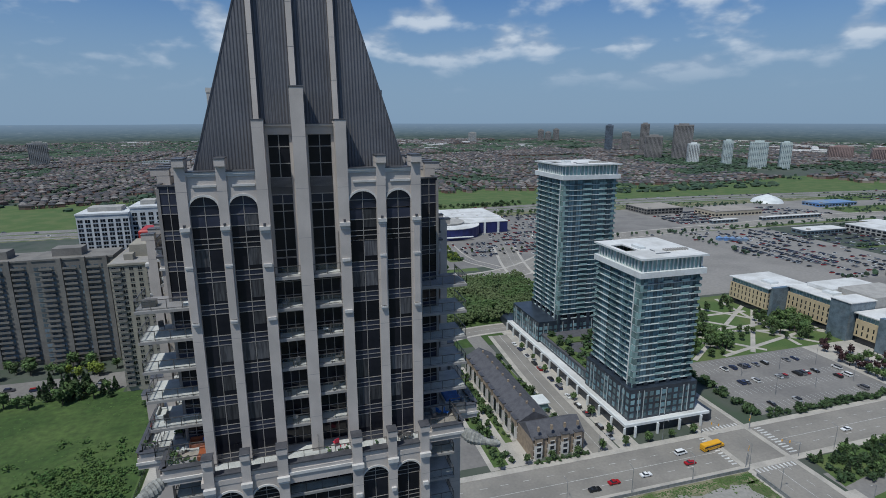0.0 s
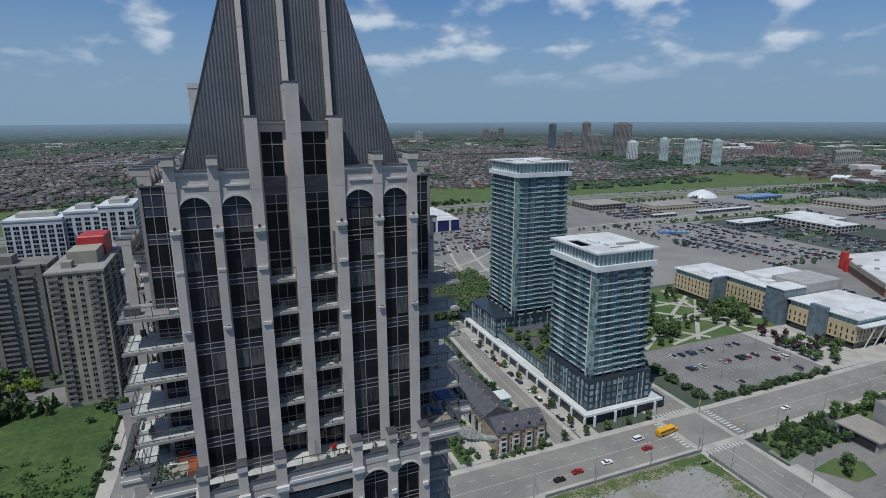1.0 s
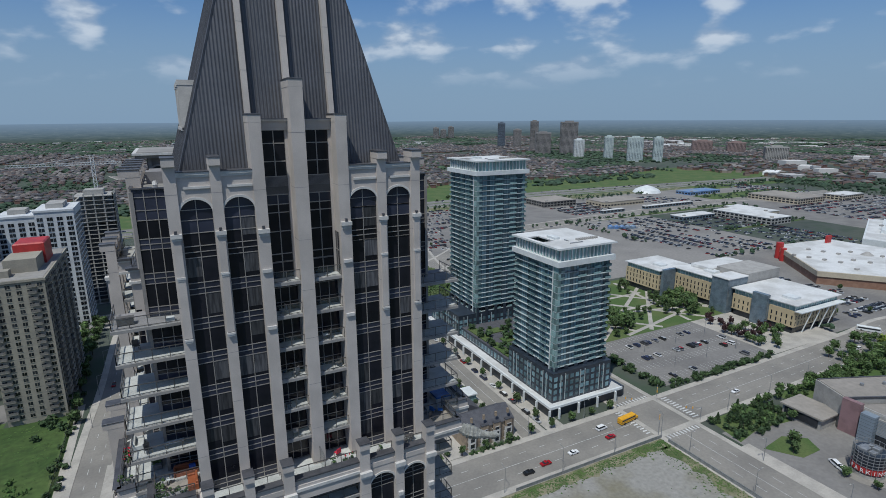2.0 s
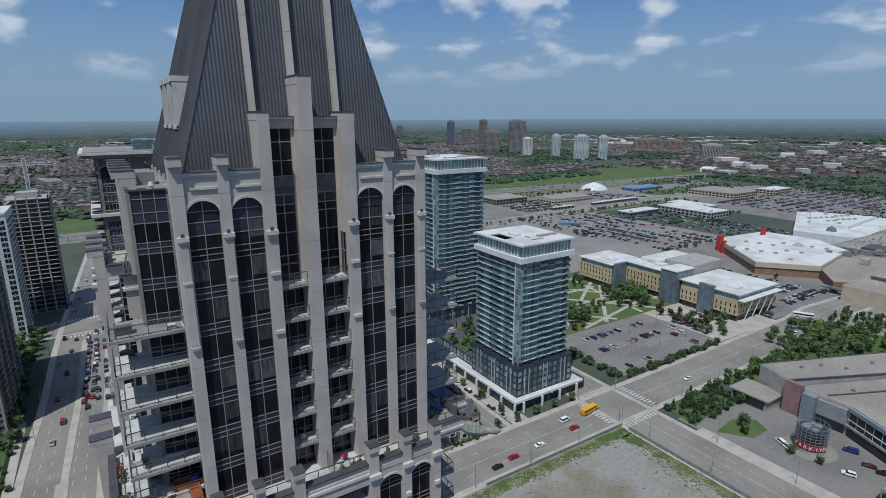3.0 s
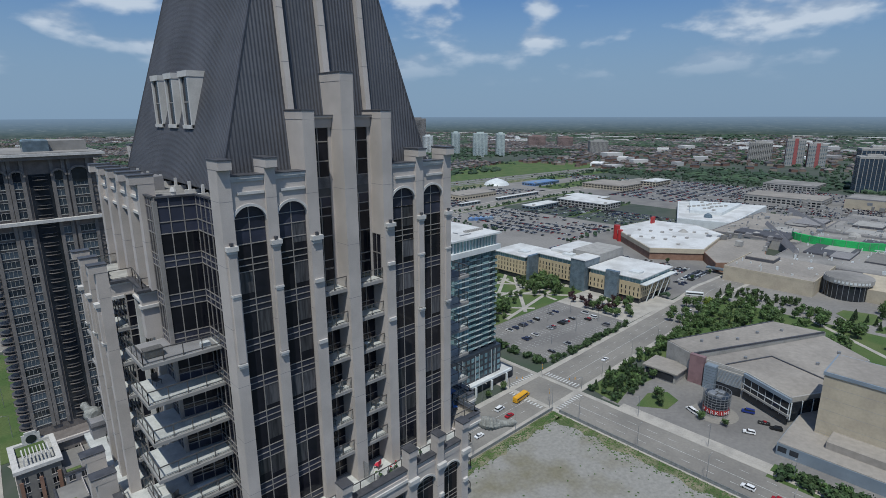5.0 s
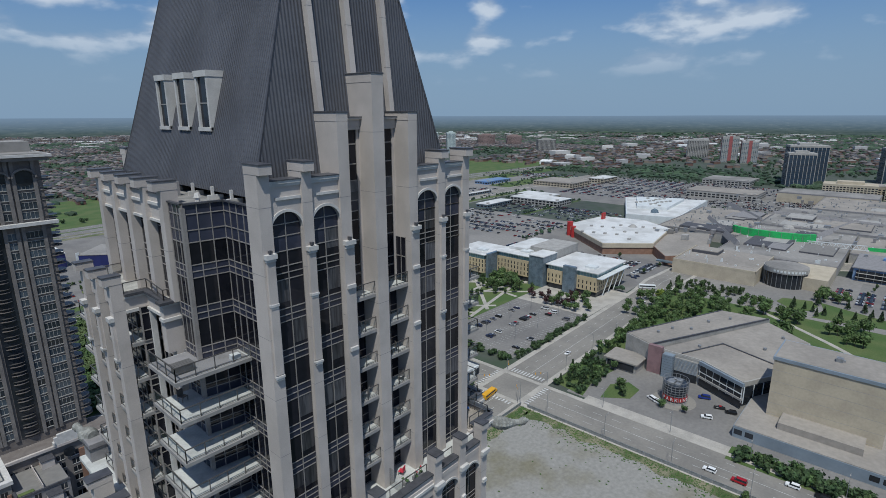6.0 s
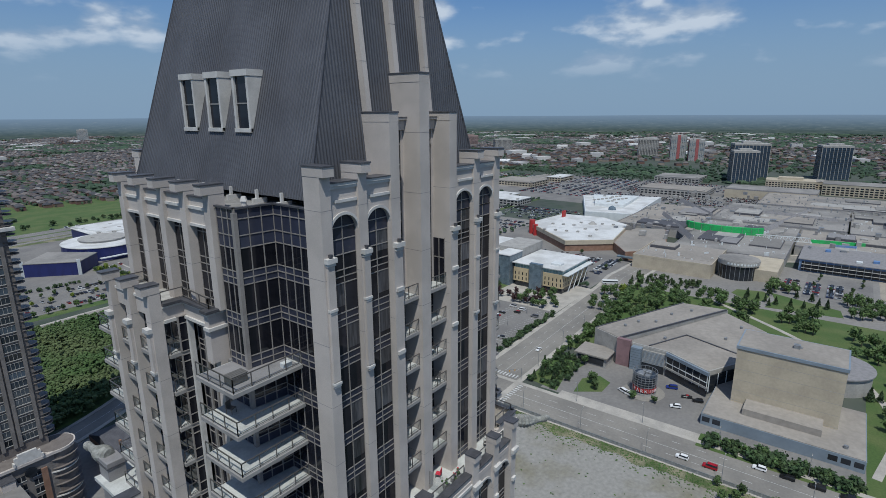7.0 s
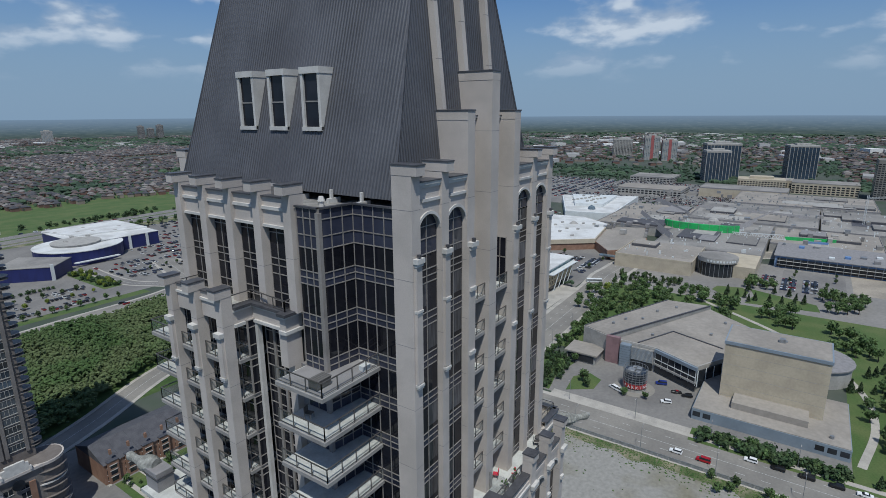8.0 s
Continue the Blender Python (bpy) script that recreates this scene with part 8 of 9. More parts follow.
scatter("plum", (284, 190, 312, 226), 12, 0.9, 1.3, "in the campus square", 3)
scatter("broad", (284, 172, 318, 200), 14, 0.6, 0.9, "in the campus square", 3)
scatter("spruce", (200, 290, 300, 316), 12, 0.5, 0.8, "behind the campus", 4)
# arts centre gardens and plaza
scatter("bush", (188, 124, 224, 141), 40, 0.7, 1.4, "on the corner lawn", 2.0)
scatter("spruce", (190, 128, 222, 141), 12, 0.4, 0.75, "on the corner lawn", 3)
scatter("broad", (200, 122, 238, 141), 10, 0.4, 0.7, "on the corner lawn", 3)
scatter("broad", (240, 130, 320, 143), 40, 0.45, 0.8, "along the street", 3.2)
scatter("broad", (298, 96, 330, 128), 20, 0.6, 1.0, "behind the arts centre", 3.4)
scatter("broad", (372, 84, 384, 104), 8, 0.6, 0.9, "by the plaza", 3)
scatter("broad", (330, 90, 372, 148), 44, 0.6, 1.1, "beside the arts centre", 4)
scatter("spruce", (380, 20, 412, 82), 14, 0.6, 0.9, "on the plaza lawn", 5)
scatter("small", (384, 104, 404, 152), 26, 0.9, 1.4, "by the mall", 3)
scatter("broad", (346, 60, 374, 86), 12, 0.7, 1.1, "by the plaza", 3)
scatter("broad", (300, 62, 338, 92), 22, 0.7, 1.1, "on the lawn", 2.8)
scatter("broad", (338, 28, 368, 48), 14, 0.7, 1.1, "on the lawn", 2.8)
scatter("broad", (306, -10, 345, 12), 14, 0.7, 1.1, "on the lawn", 2.8)
scatter("broad", (416, 44, 432, 64), 9, 0.7, 1.0, "by the plaza", 3)
scatter("broad", (384, -14, 420, 16), 18, 0.7, 1.1, "by the plaza", 4)
scatter("small", (418, 2, 486, 40), 9, 0.8, 1.0, "in the plaza car park", 8)
scatter("bush", (180.5, 8, 188, 56), 36, 1.2, 1.9, "in the hedge beside the street", 1.6)
scatter("broad", (181, 10, 187, 54), 6, 0.5, 0.65, "in the hedge beside the street", 5)
scatter("spruce", (180, -40, 230, -2), 24, 0.6, 1.1, "south of the arts centre", 3.5)
scatter("broad", (197, 108, 210, 116), 2, 0.6, 0.8, "on the small lawn", 5)
scatter("broad", (200, 82, 204, 96), 2, 0.45, 0.6, "beside the car park stair", 6)
scatter("small", (35, 207, 67, 224), 9, 0.8, 1.1, "in the front gardens", 4)
scatter("bush", (35, 207, 67, 225), 26, 0.4, 0.8, "in the front gardens", 2)
scatter("bush", (68.5, 171, 73.5, 253), 46, 0.5, 1.0, "in the townhouse bed", 1.5)
scatter("bush", (79, 185, 81.4, 253), 30, 0.4, 0.8, "in the townhouse bed", 1.5)
scatter("bush", (84, 166.6, 108, 168.4), 16, 0.4, 0.7, "in the front gardens", 1.2)
scatter("small", (150, 20, 160, 48), 8, 0.9, 1.3, "beside the gravel lot", 3)
scatter("small", (345, 176, 440, 230), 16, 0.9, 1.3, "in the mall car park", 8)
plant("lime", 345, 147, 1.1, 0, "at the street corner")
scatter("broad", (200, -50, 296, 0), 34, 0.6, 1.0, "south of the arts centre", 4)
scatter("spruce", (240, -20, 296, 6), 10, 0.5, 0.9, "south of the arts centre", 4)
scatter("small", (200, 232, 262, 312), 24, 1.1, 1.8, "on the campus lawn", 4)
# west side
scatter("spruce", (-122, 272, -86, 290), 14, 0.7, 1.2, "beside the apartment towers", 4)
scatter("broad", (-190, 268, -90, 282), 24, 0.7, 1.2, "beside the apartment towers", 4)
scatter("broad", (-190, 302, -96, 317), 18, 0.7, 1.1, "beside the apartment towers", 5)
for x, y, a in ((-128, 290, 10), (-121, 288, 95), (-114, 292, 5), (-108, 287, 90), (-140, 293, 0), (-99, 291, 80)):
    LATER_CARS.append((x, y, a))
scatter("lime", (-118, 296, -100, 306), 4, 0.8, 1.0, "beside the apartment towers", 5)
scatter("bush", (-72, 258, -62, 276), 5, 1.0, 1.6, "by the drive", 3)
scatter("broad", (-70, 340, -56, 400), 16, 0.7, 1.1, "along the avenue", 5)
scatter("broad", (-61, 262, -56.5, 336), 8, 0.6, 0.9, "along the avenue", 6)
scatter("bush", (-62, 200, -57.5, 330), 24, 0.6, 1.2, "along the avenue", 3)
scatter("small", (-16, 268, -8, 300), 5, 1.0, 1.4, "beside the sister tower", 4)
# beds before the mall
for k in range(9):
    plant("spruce", 381 + k * 1.9 + rng.uniform(-1, 1), 152 - k * 5.6, rng.uniform(0.55, 0.75), 0.0, "in a bed before the mall")
scatter("broad", (300, 120, 352, 158), 22, 0.7, 1.0, "in the park before the mall", 5)
scatter("small", (352, 100, 378, 150), 12, 1.0, 1.5, "in the park before the mall", 4)
# cinema lots
for k in range(10):
    plant("small", 62 + k * 8.5, 443 + rng.uniform(-1, 1), rng.uniform(0.9, 1.3), 0.0, "along the arterial road")
scatter("lime", (143, 474, 154, 534), 16, 0.45, 0.7, "in a planted strip of the car park", 3.5)
scatter("bush", (142, 472, 155, 536), 34, 0.9, 1.5, "in a planted strip of the car park", 2)
scatter("lime", (64, 468, 134, 470), 7, 0.4, 0.6, "in the cinema car park", 8)
scatter("small", (64, 484, 134, 487), 8, 0.9, 1.4, "in the cinema car park", 7)
scatter("bush", (60, 504, 120, 508), 16, 0.9, 1.4, "beside the cinema", 3)
scatter("small", (170, 496, 300, 500), 10, 0.8, 1.2, "in the cinema car park", 9)
scatter("broad", (255, 690, 330, 706), 14, 0.6, 0.9, "behind the cinema", 4)
scatter("bush", (140, 768, 470, 800), 46, 1.4, 3.0, "beside the highway", 4)

for kd, mb_ in FAR_TREES.items():
    mt_ = BARK if kd == "trunks" else KINDS[kd][0][1].materials[0]
    tagged(part("planted_" + kd, mb_, mt_), {"trunks": "slim brown trunks of planted trees", "bush": "dense dark green shrubs along kerbs and walls"}.get(kd, LABELS.get(kd, "") + " among many planted ones"), "shrubs" if kd == "bush" else "trees", "", "stuff")

# the wood beside the loop road, and scrub in the meadow: too many to count
wood = MB()
r3 = random.Random(21)
LOOP_SIDE = smooth_line(LOOP)
for k in range(4600):
    x, y = r3.uniform(-12, 180), r3.uniform(266, 402)
    edge = min(LOOP_SIDE, key=lambda p: abs(p[0] - x))[1] + 10
    if y < edge or (x > 150 and y < 322) or (x < 8 and y < 300):
        continue
    h = r3.uniform(4.6, 7.6) * (1.0 + 0.35 * noise.noise((x * 0.03, y * 0.03, 1)))
    for j in range(9):
        leaf_blob(wood, x + r3.gauss(0, 1.1), y + r3.gauss(0, 1.1), h * r3.uniform(0.55, 1.0), r3.uniform(0.6, 1.3), r3.uniform(0.5, 1.2), r3)
tagged(part("woodland", wood, WOOD), "dense young broadleaf wood beside the loop road", "wood", "", "stuff")
scrub = MB()
for k in range(420):
    # thickets along the meadow's near edge
    x, y = r3.gauss(-84, 13), r3.gauss(186, 16)
    if not (-180 < x < -64 and 152 < y < 272):
        continue
    h = r3.uniform(0.6, 2.6)
    for j in range(9):
        leaf_blob(scrub, x + r3.gauss(0, 1.0), y + r3.gauss(0, 1.0), h * r3.uniform(0.2, 1.0), r3.uniform(0.3, 0.8), r3.uniform(0.3, 0.7), r3)
for k in range(2600):
    # tufts of longer grass
    x, y = r3.uniform(-188, -64), r3.uniform(152, 275)
    if noise.noise((x * 0.03, y * 0.03, 4)) + r3.uniform(-0.2, 0.2) > 0:
        leaf_blob(scrub, x, y, 0.06, r3.uniform(0.2, 0.7), r3.uniform(0.08, 0.22), r3)
tagged(part("meadow_scrub", scrub, SCRUB), "low green scrub in the meadow", "scrub", "", "stuff")
weeds = MB()
for k in range(2600):
    side = r3.random()
    if side < 0.5:
        x, y = r3.uniform(62, 160), 140 - abs(r3.gauss(0, 2.6))
    elif side < 0.97:
        x, y = 160 - abs(r3.gauss(0, 5.0)), r3.uniform(30, 140)
    else:
        x, y = r3.uniform(80, 155), r3.uniform(40, 120)
    leaf_blob(weeds, x, y, 0.08, r3.uniform(0.15, 0.55), r3.uniform(0.1, 0.3), r3)
tagged(part("lot_weeds", weeds, SCRUB), "tufts of weeds on the gravel lot", "weeds", "", "stuff")
edge_n = [(160.2 - k * 2.5, 135.5 - 3.2 * noise.noise((k * 0.33, 0, 3)) - 2.0 * noise.noise((k * 0.9, 4, 3))) for k in range(41)]
edge_e = [(154.5 + 4.0 * noise.noise((k * 0.33, 9, 3)) + 2.0 * noise.noise((k * 0.9, 14, 3)), 136 - k * 2.65) for k in range(41)]
mb = MB()
for line, far in ((edge_n, lambda p: (p[0], 141.0)), (edge_e, lambda p: (160.4, p[1]))):
    for p, q in zip(line, line[1:]):
        mb.quad((*p, 0.09), (*far(p), 0.09), (*far(q), 0.09), (*q, 0.09))
flat("lot_verge", mb, WEEDS, "weedy strip along the edge of the gravel lot", "verge")
fence = thing("site_fence", "long grey hoarding fence round the gravel lot", "fence")
for k in range(26):
    part("fence_panel", MB().box(160.6, 30 + k * 4.15, 0, 160.75, 34.05 + k * 4.15, 1.7), STEEL, fence)
for k in range(18):
    part("fence_panel", MB().box(88 + k * 4.05, 141.2, 0, 91.95 + k * 4.05, 141.32, 1.5), STEEL, fence)

mesh_fence = thing("chain_link_fence", "long green chain-link fence beside the meadow", "fence")
NET = mat("green_chain_link", (0.05, 0.09, 0.05), 0.7, scale=0.5, amount=0.3, alpha=0.5)
for k in range(38):
    part("post", MB().cyl(-60.5, 128 + k * 4, 0, 2.0, 0.06, n=6), STEEL, mesh_fence)
    if k < 37:
        part("mesh_panel", MB().box(-60.52, 128.1 + k * 4, 0.1, -60.48, 131.9 + k * 4, 1.9), NET, mesh_fence)
sheet("garden_path", (-59.5, 120, -56.5, 285), CONCRETE, "pale footpath beside the chain-link fence", "path", 0.07)
# ---- vehicles ----
def car_meshes(kind):
    L, W, H = {"sedan": (4.6, 0.9, 1.45), "suv": (4.7, 0.95, 1.75), "van": (5.2, 1.0, 2.0)}[kind]
    h = L / 2
    prof = {"sedan": [(-h, 0.35), (h, 0.35), (h, 0.75), (h * 0.92, 0.88), (h * 0.45, 0.95), (-h * 0.72, 0.98), (-h, 0.9)],
            "suv": [(-h, 0.4), (h, 0.4), (h, 0.85), (h * 0.9, 1.0), (h * 0.48, 1.08), (-h * 0.95, 1.1), (-h, 1.0)],
            "van": [(-h, 0.4), (h, 0.4), (h, 0.9), (h * 0.85, 1.1), (h * 0.6, 1.15), (-h * 0.98, 1.2), (-h, 1.1)]}[kind]
    body = MB()
    n = len(prof)
    vs = [(x, s * W * (0.94 if z > 0.9 else 1.0), z) for s in (-1, 1) for x, z in prof]
    body.add(vs, [tuple(range(n)), tuple(range(2 * n - 1, n - 1, -1))] + [(i, n + i, n + (i + 1) % n, (i + 1) % n) for i in range(n)])
    zb, (a0, a1, b0, b1) = {"sedan": (0.94, (-0.62, 0.42, -0.38, 0.12)), "suv": (1.06, (-0.93, 0.46, -0.84, 0.2)), "van": (1.15, (-0.97, 0.6, -0.93, 0.36))}[kind]
    w0, w1 = W * 0.92, W * 0.78
    lo_ = [(a0 * h, -w0), (a1 * h, -w0), (a1 * h, w0), (a0 * h, w0)]
    hi_ = [(b0 * h, -w1), (b1 * h, -w1), (b1 * h, w1), (b0 * h, w1)]
    cabin = MB().frustum(lo_, hi_, zb, H - 0.06)
    top = MB().frustum([(x * 1.0, y) for x, y in hi_], [(x * 0.97, y * 0.96) for x, y in hi_], H - 0.058, H)
    wheel = MB()
    m = 10
    ring = [(0.33 * math.cos(math.tau * i / m), 0.33 * math.sin(math.tau * i / m)) for i in range(m)]
    vs = [(x, -0.11, z) for x, z in ring] + [(x, 0.11, z) for x, z in ring]
    wheel.add(vs, [tuple(range(m)), tuple(range(2 * m - 1, m - 1, -1))] + [(i, m + i, m + (i + 1) % m, (i + 1) % m) for i in range(m)])
    return body.mesh("body", CAR_PAINT), cabin.mesh("window", WIN_DARK), top.mesh("roof", CAR_PAINT), wheel.mesh("wheel", BLACK), L, W


CARS = {k: car_meshes(k) for k in ("sedan", "suv", "van")}
SOLID = {"red": mat("red_car_paint", (0.36, 0.012, 0.02), 0.25, 0.1, amount=0.05), "white": mat("white_car_paint", (0.75, 0.75, 0.74), 0.25, 0.0, amount=0.05), "black": mat("black_car_paint", (0.015, 0.015, 0.016), 0.2, 0.1, amount=0.05), "blue": mat("blue_car_paint", (0.02, 0.04, 0.22), 0.25, 0.1, amount=0.05)}
_painted = {}


def car(x, y, turn, kind=None, colour=None, where="parked in a bay", z=0.07):
    kind = kind or rng.choice(("sedan", "sedan", "suv", "suv", "van"))
    b, w, tp, wh, L, W = CARS[kind]
    if colour:
        if (kind, colour) not in _painted:
            nb, nt = b.copy(), tp.copy()
            for q in (nb, nt):
                q.materials.clear()
                q.materials.append(SOLID[colour])
            _painted[kind, colour] = nb, nt
        b, tp = _painted[kind, colour]
    c = thing("car", f"{colour + ' ' if colour else ''}{kind if kind != 'suv' else 'sport utility'} car {where}", "car", "cars", m=pose(x, y, z, 0, 0, turn))
    part("body", b, None, c), part("window", w, None, c), part("roof", tp, None, c)
    for sx in (-0.31, 0.31):
        for sy in (-1, 1):
            part("wheel", wh, None, c, m=pose(sx * L, sy * (W - 0.1), 0.33))


for x, y, a in LATER_CARS:
    car(x, y, a, None, None, "in the apartment drive")
# moving and waiting cars on the streets
car(121, 149.5, 0, "sedan", "white", "on the city street"), car(98, 147.5, 0, "sedan", "black", "on the city street"), car(107, 149, 0, "sedan", "red", "on the city street")
car(142, 151, 0, "sedan", "red", "near the junction"), car(223, 152, 180, "sedan", "white", "on the city street"), car(330, 152, 180, "suv", "white", "on the city street")
for k, (dy, kd, co) in enumerate(((62, "suv", "white"), (52, "van", "red"), (37, "suv", "white"), (28, "suv", "black"), (19, "van", "black"), (10, "suv", "black"), (2, "sedan", "white"), (-9, "suv", "black"))):
    car(177.5 if dy < 45 else 167.5, dy, 90, kd, co, "on the cross street")
for x, y in ((205, 98), (203.5, 94.5)):
    car(x, y, rng.uniform(40, 70), "van", "white", "by the arts centre")
for x, y, co in ((217, 72, None), (205, 74, "white"), (222, 80, "blue"), (216, 67, "black")):
    car(x, y, 110, None, co, "by the arts centre")
for k in range(30):
    lane = rng.choice((-25.8, -29.8, -34.0))
    car(lane, 285 + k * 3.7 + rng.uniform(-1, 1), 90, None, None, "waiting on the avenue")
for x, y in ((-46, 300), (-43, 330), (-47, 345), (-42, 362), (-46, 385), (-42, 440), (-45, 460), (-40, 470), (-45, 490), (-41, 500), (-36, 520), (-40, 380), (-43, 275), (-46, 258)):
    car(x, y, 90, None, None, "driving on the avenue")
for k in range(12):
    car(122.2, 176 + k * 9.2 + rng.uniform(-2, 2), 90, None, None, "parked beside the townhouses")
for k in range(7):
    car(136.5, 200 + k * 13 + rng.uniform(-3, 3), 90, None, None, "parked below the glass tower")
bay_lines = MB()
for row, (y, xs) in enumerate(((178, range(204, 280, 3)), (191, range(204, 280, 3)), (199, range(204, 280, 3)), (214, range(206, 280, 3)), (222, range(206, 280, 3)))):
    for x in xs:
        bay_lines.box(x - 0.07, y - 2.5, 0.02, x + 0.07, y + 2.5, 0.036)
tagged(part("bay_lines", bay_lines, PAINT), "white parking bay lines", "marking", "", "structure")
for x, y in ((212, 199), (215, 199), (221, 199), (227, 214), (230, 214), (236, 214), (242, 214), (215, 214), (221, 214), (248, 199), (251, 199), (254, 199), (260, 199), (266, 191), (272, 191), (275, 199), (209, 178), (224, 178), (266, 178), (236, 199), (239, 199), (257, 214), (263, 214)):
    car(x + 1.5, y, 90, where="parked in a bay", z=0.035)
# queue of waiting cars on the avenue
for lane, x_off in enumerate((3.4, 6.7)):
    for k in range(11):
        yy = 291 + k * 7.9 + rng.uniform(-0.8, 0.8) + 3 * lane
        if (k * 3 + lane) % 7 == 5:
            continue
        car(-38.5 + (yy - 300) * 0.0286 + x_off + rng.uniform(-0.2, 0.2), yy, 88, rng.choice(("suv", "van", "suv")), None, "waiting at the avenue's lights")
# school bus
bus = thing("school_bus", "yellow school bus with dark windows at the junction", "bus", m=pose(157.5, 157.0, 0.07, 0, 0, 6))
part("body", MB().chamfer(-5.2, -1.25, 0.55, 4.0, 1.25, 3.0, 0.2), YELLOW, bus)
part("hood", MB().chamfer(4.003, -1.1, 0.55, 5.6, 1.1, 1.7, 0.15), YELLOW, bus)
part("window_band", MB().box(-5.0, -1.27, 1.75, 3.6, 1.27, 2.45), WIN_DARK, bus)
part("windscreen", MB().box(3.9, -1.1, 1.75, 4.03, 1.1, 2.6), WIN_DARK, bus)
part("stripe", MB().box(-5.22, -1.265, 1.2, 4.01, 1.265, 1.3), BLACK, bus)
part("bumper", MB().box(5.603, -1.15, 0.5, 5.75, 1.15, 0.9), BLACK, bus)
for x in (-3.2, 3.6):
    for s in (-1, 1):
        part("wheel", CARS["suv"][3], None, bus, m=pose(x, s * 1.2, 0.48) @ Matrix.Diagonal((1.45, 1.3, 1.45, 1)))
car(143, 157.5, 4, "van", "white", "behind the school bus")
wbus = thing("city_bus", "white city bus waiting at the mall junction", "bus", m=pose(366, 164, 0.07, 0, 0, -60))
part("body", MB().chamfer(-6, -1.25, 0.4, 6, 1.25, 3.1, 0.2), WHITE, wbus)
part("window_band", MB().box(-5.6, -1.27, 1.5, 5.7, 1.27, 2.5), WIN_DARK, wbus)
for x in (-3.6, 3.8):
    for s in (-1, 1):
        part("wheel", CARS["suv"][3], None, wbus, m=pose(x, s * 1.15, 0.45) @ Matrix.Diagonal((1.4, 1.3, 1.4, 1)))

# far parked cars: joined, too many to count
far_cars = MB()
far_glass = MB()


def far_car(x, y, turn, z=0.03):
    m = pose(x, y, z, 0, 0, turn)
    far_cars.box(-2.25, -0.9, 0.25, 2.25, 0.9, 0.95, m)
    v0 = len(far_glass.v)
    far_glass.frustum([(-1.5, -0.82), (0.9, -0.82), (0.9, 0.82), (-1.5, 0.82)], [(-1.1, -0.68), (0.3, -0.68), (0.3, 0.68), (-1.1, 0.68)], 0.95, 1.5)
    for i in range(v0, len(far_glass.v)):
        far_glass.v[i] = tuple(m @ Vector(far_glass.v[i]))


def lot(rect, fill, along="x", aisle=17.0, turn=0.0, clumps=True):
    x0, y0, x1, y1 = rect
    if along == "x":
        y = y0
        while y < y1:
            for dy in (0, 5.2):
                x = x0
                while x < x1:
                    p = fill * (1.0 if not clumps else max(0.0, 0.65 + 1.3 * noise.noise((x * 0.018, y * 0.018, 7))))
                    if r3.random() < p:
                        far_car(x, y + dy, 90 + r3.uniform(-3, 3))
                    x += 2.75
            y += aisle
    else:
        x = x0
        while x < x1:
            for dx in (0, 5.2):
                y = y0
                while y < y1:
                    p = fill * (1.0 if not clumps else max(0.0, 0.65 + 1.3 * noise.noise((x * 0.018, y * 0.018, 7))))
                    if r3.random() < p:
                        far_car(x + dx, y, r3.uniform(-3, 3))
                    y += 2.75
            x += aisle


lot((352, 182, 432, 232), 1.0, "x", 16)
lot((372, 236, 432, 320), 0.7, "x", 16)
lot((450, 328, 552, 400), 0.8, "y")
lot((430, 405, 552, 515), 0.45, "y")
lot((164, 482, 206, 545), 0.75, "x", 16.5)
lot((214, 474, 330, 580), 0.55, "x", 16.5)
lot((262, 600, 400, 690), 0.5, "x")
lot((60, 452, 136, 500), 0.6, "x", 16.5)
lot((570, 300, 640, 400), 0.7, "y")
lot((560, 410, 640, 465), 0.7, "x")
lot((480, 570, 560, 640), 0.8, "x")
lot((645, 575, 740, 655), 0.5, "x")
lot((780, 350, 1040, 470), 0.8, "x")
lot((800, 130, 1040, 340), 0.7, "y")
lot((925, 560, 1005, 690), 0.5, "x")
lot((425, 20, 460, 50), 0.9, "x", 14)
for k in range(150):
    x = r3.uniform(-700, 1300)
    off = r3.choice((-53, -49, -43, -29, -22, -15))
    i = max(j for j in range(len(HIGHWAY) - 1) if HIGHWAY[j][0] <= x)
    (xa, ya), (xb, yb) = HIGHWAY[i], HIGHWAY[i + 1]
    far_car(x, ya + (yb - ya) * (x - xa) / (xb - xa) + off, 0, 0.06)
for k in range(26):
    x = r3.uniform(60, 700)
    i = max(j for j in range(len(ARTERIAL) - 1) if ARTERIAL[j][0] <= x)
    (xa, ya), (xb, yb) = ARTERIAL[i], ARTERIAL[i + 1]
    far_car(x, ya + (yb - ya) * (x - xa) / (xb - xa) + r3.choice((-8, -4, 4, 8)), math.degrees(math.atan2(yb - ya, xb - xa)), 0.06)
tagged(part("far_parked_cars", far_cars, CAR_MIX), "hundreds of parked cars in mixed colours", "cars", "", "stuff")
tagged(part("far_car_windows", far_glass, WIN_DARK), "dark windows of the far parked cars", "cars", "", "stuff")
tents = thing("blue_tents", "row of blue fairground tents on the car park", "tents")
for k in range(5):
    part("tent", MB().cyl(455 + k * 6, 478 - k * 3, 0, 3, 3.4, 3.4, 4, 0.78).cyl(455 + k * 6, 478 - k * 3, 3, 5, 3.6, 0.2, 4, 0.78), BLUE_WRAP, tents)

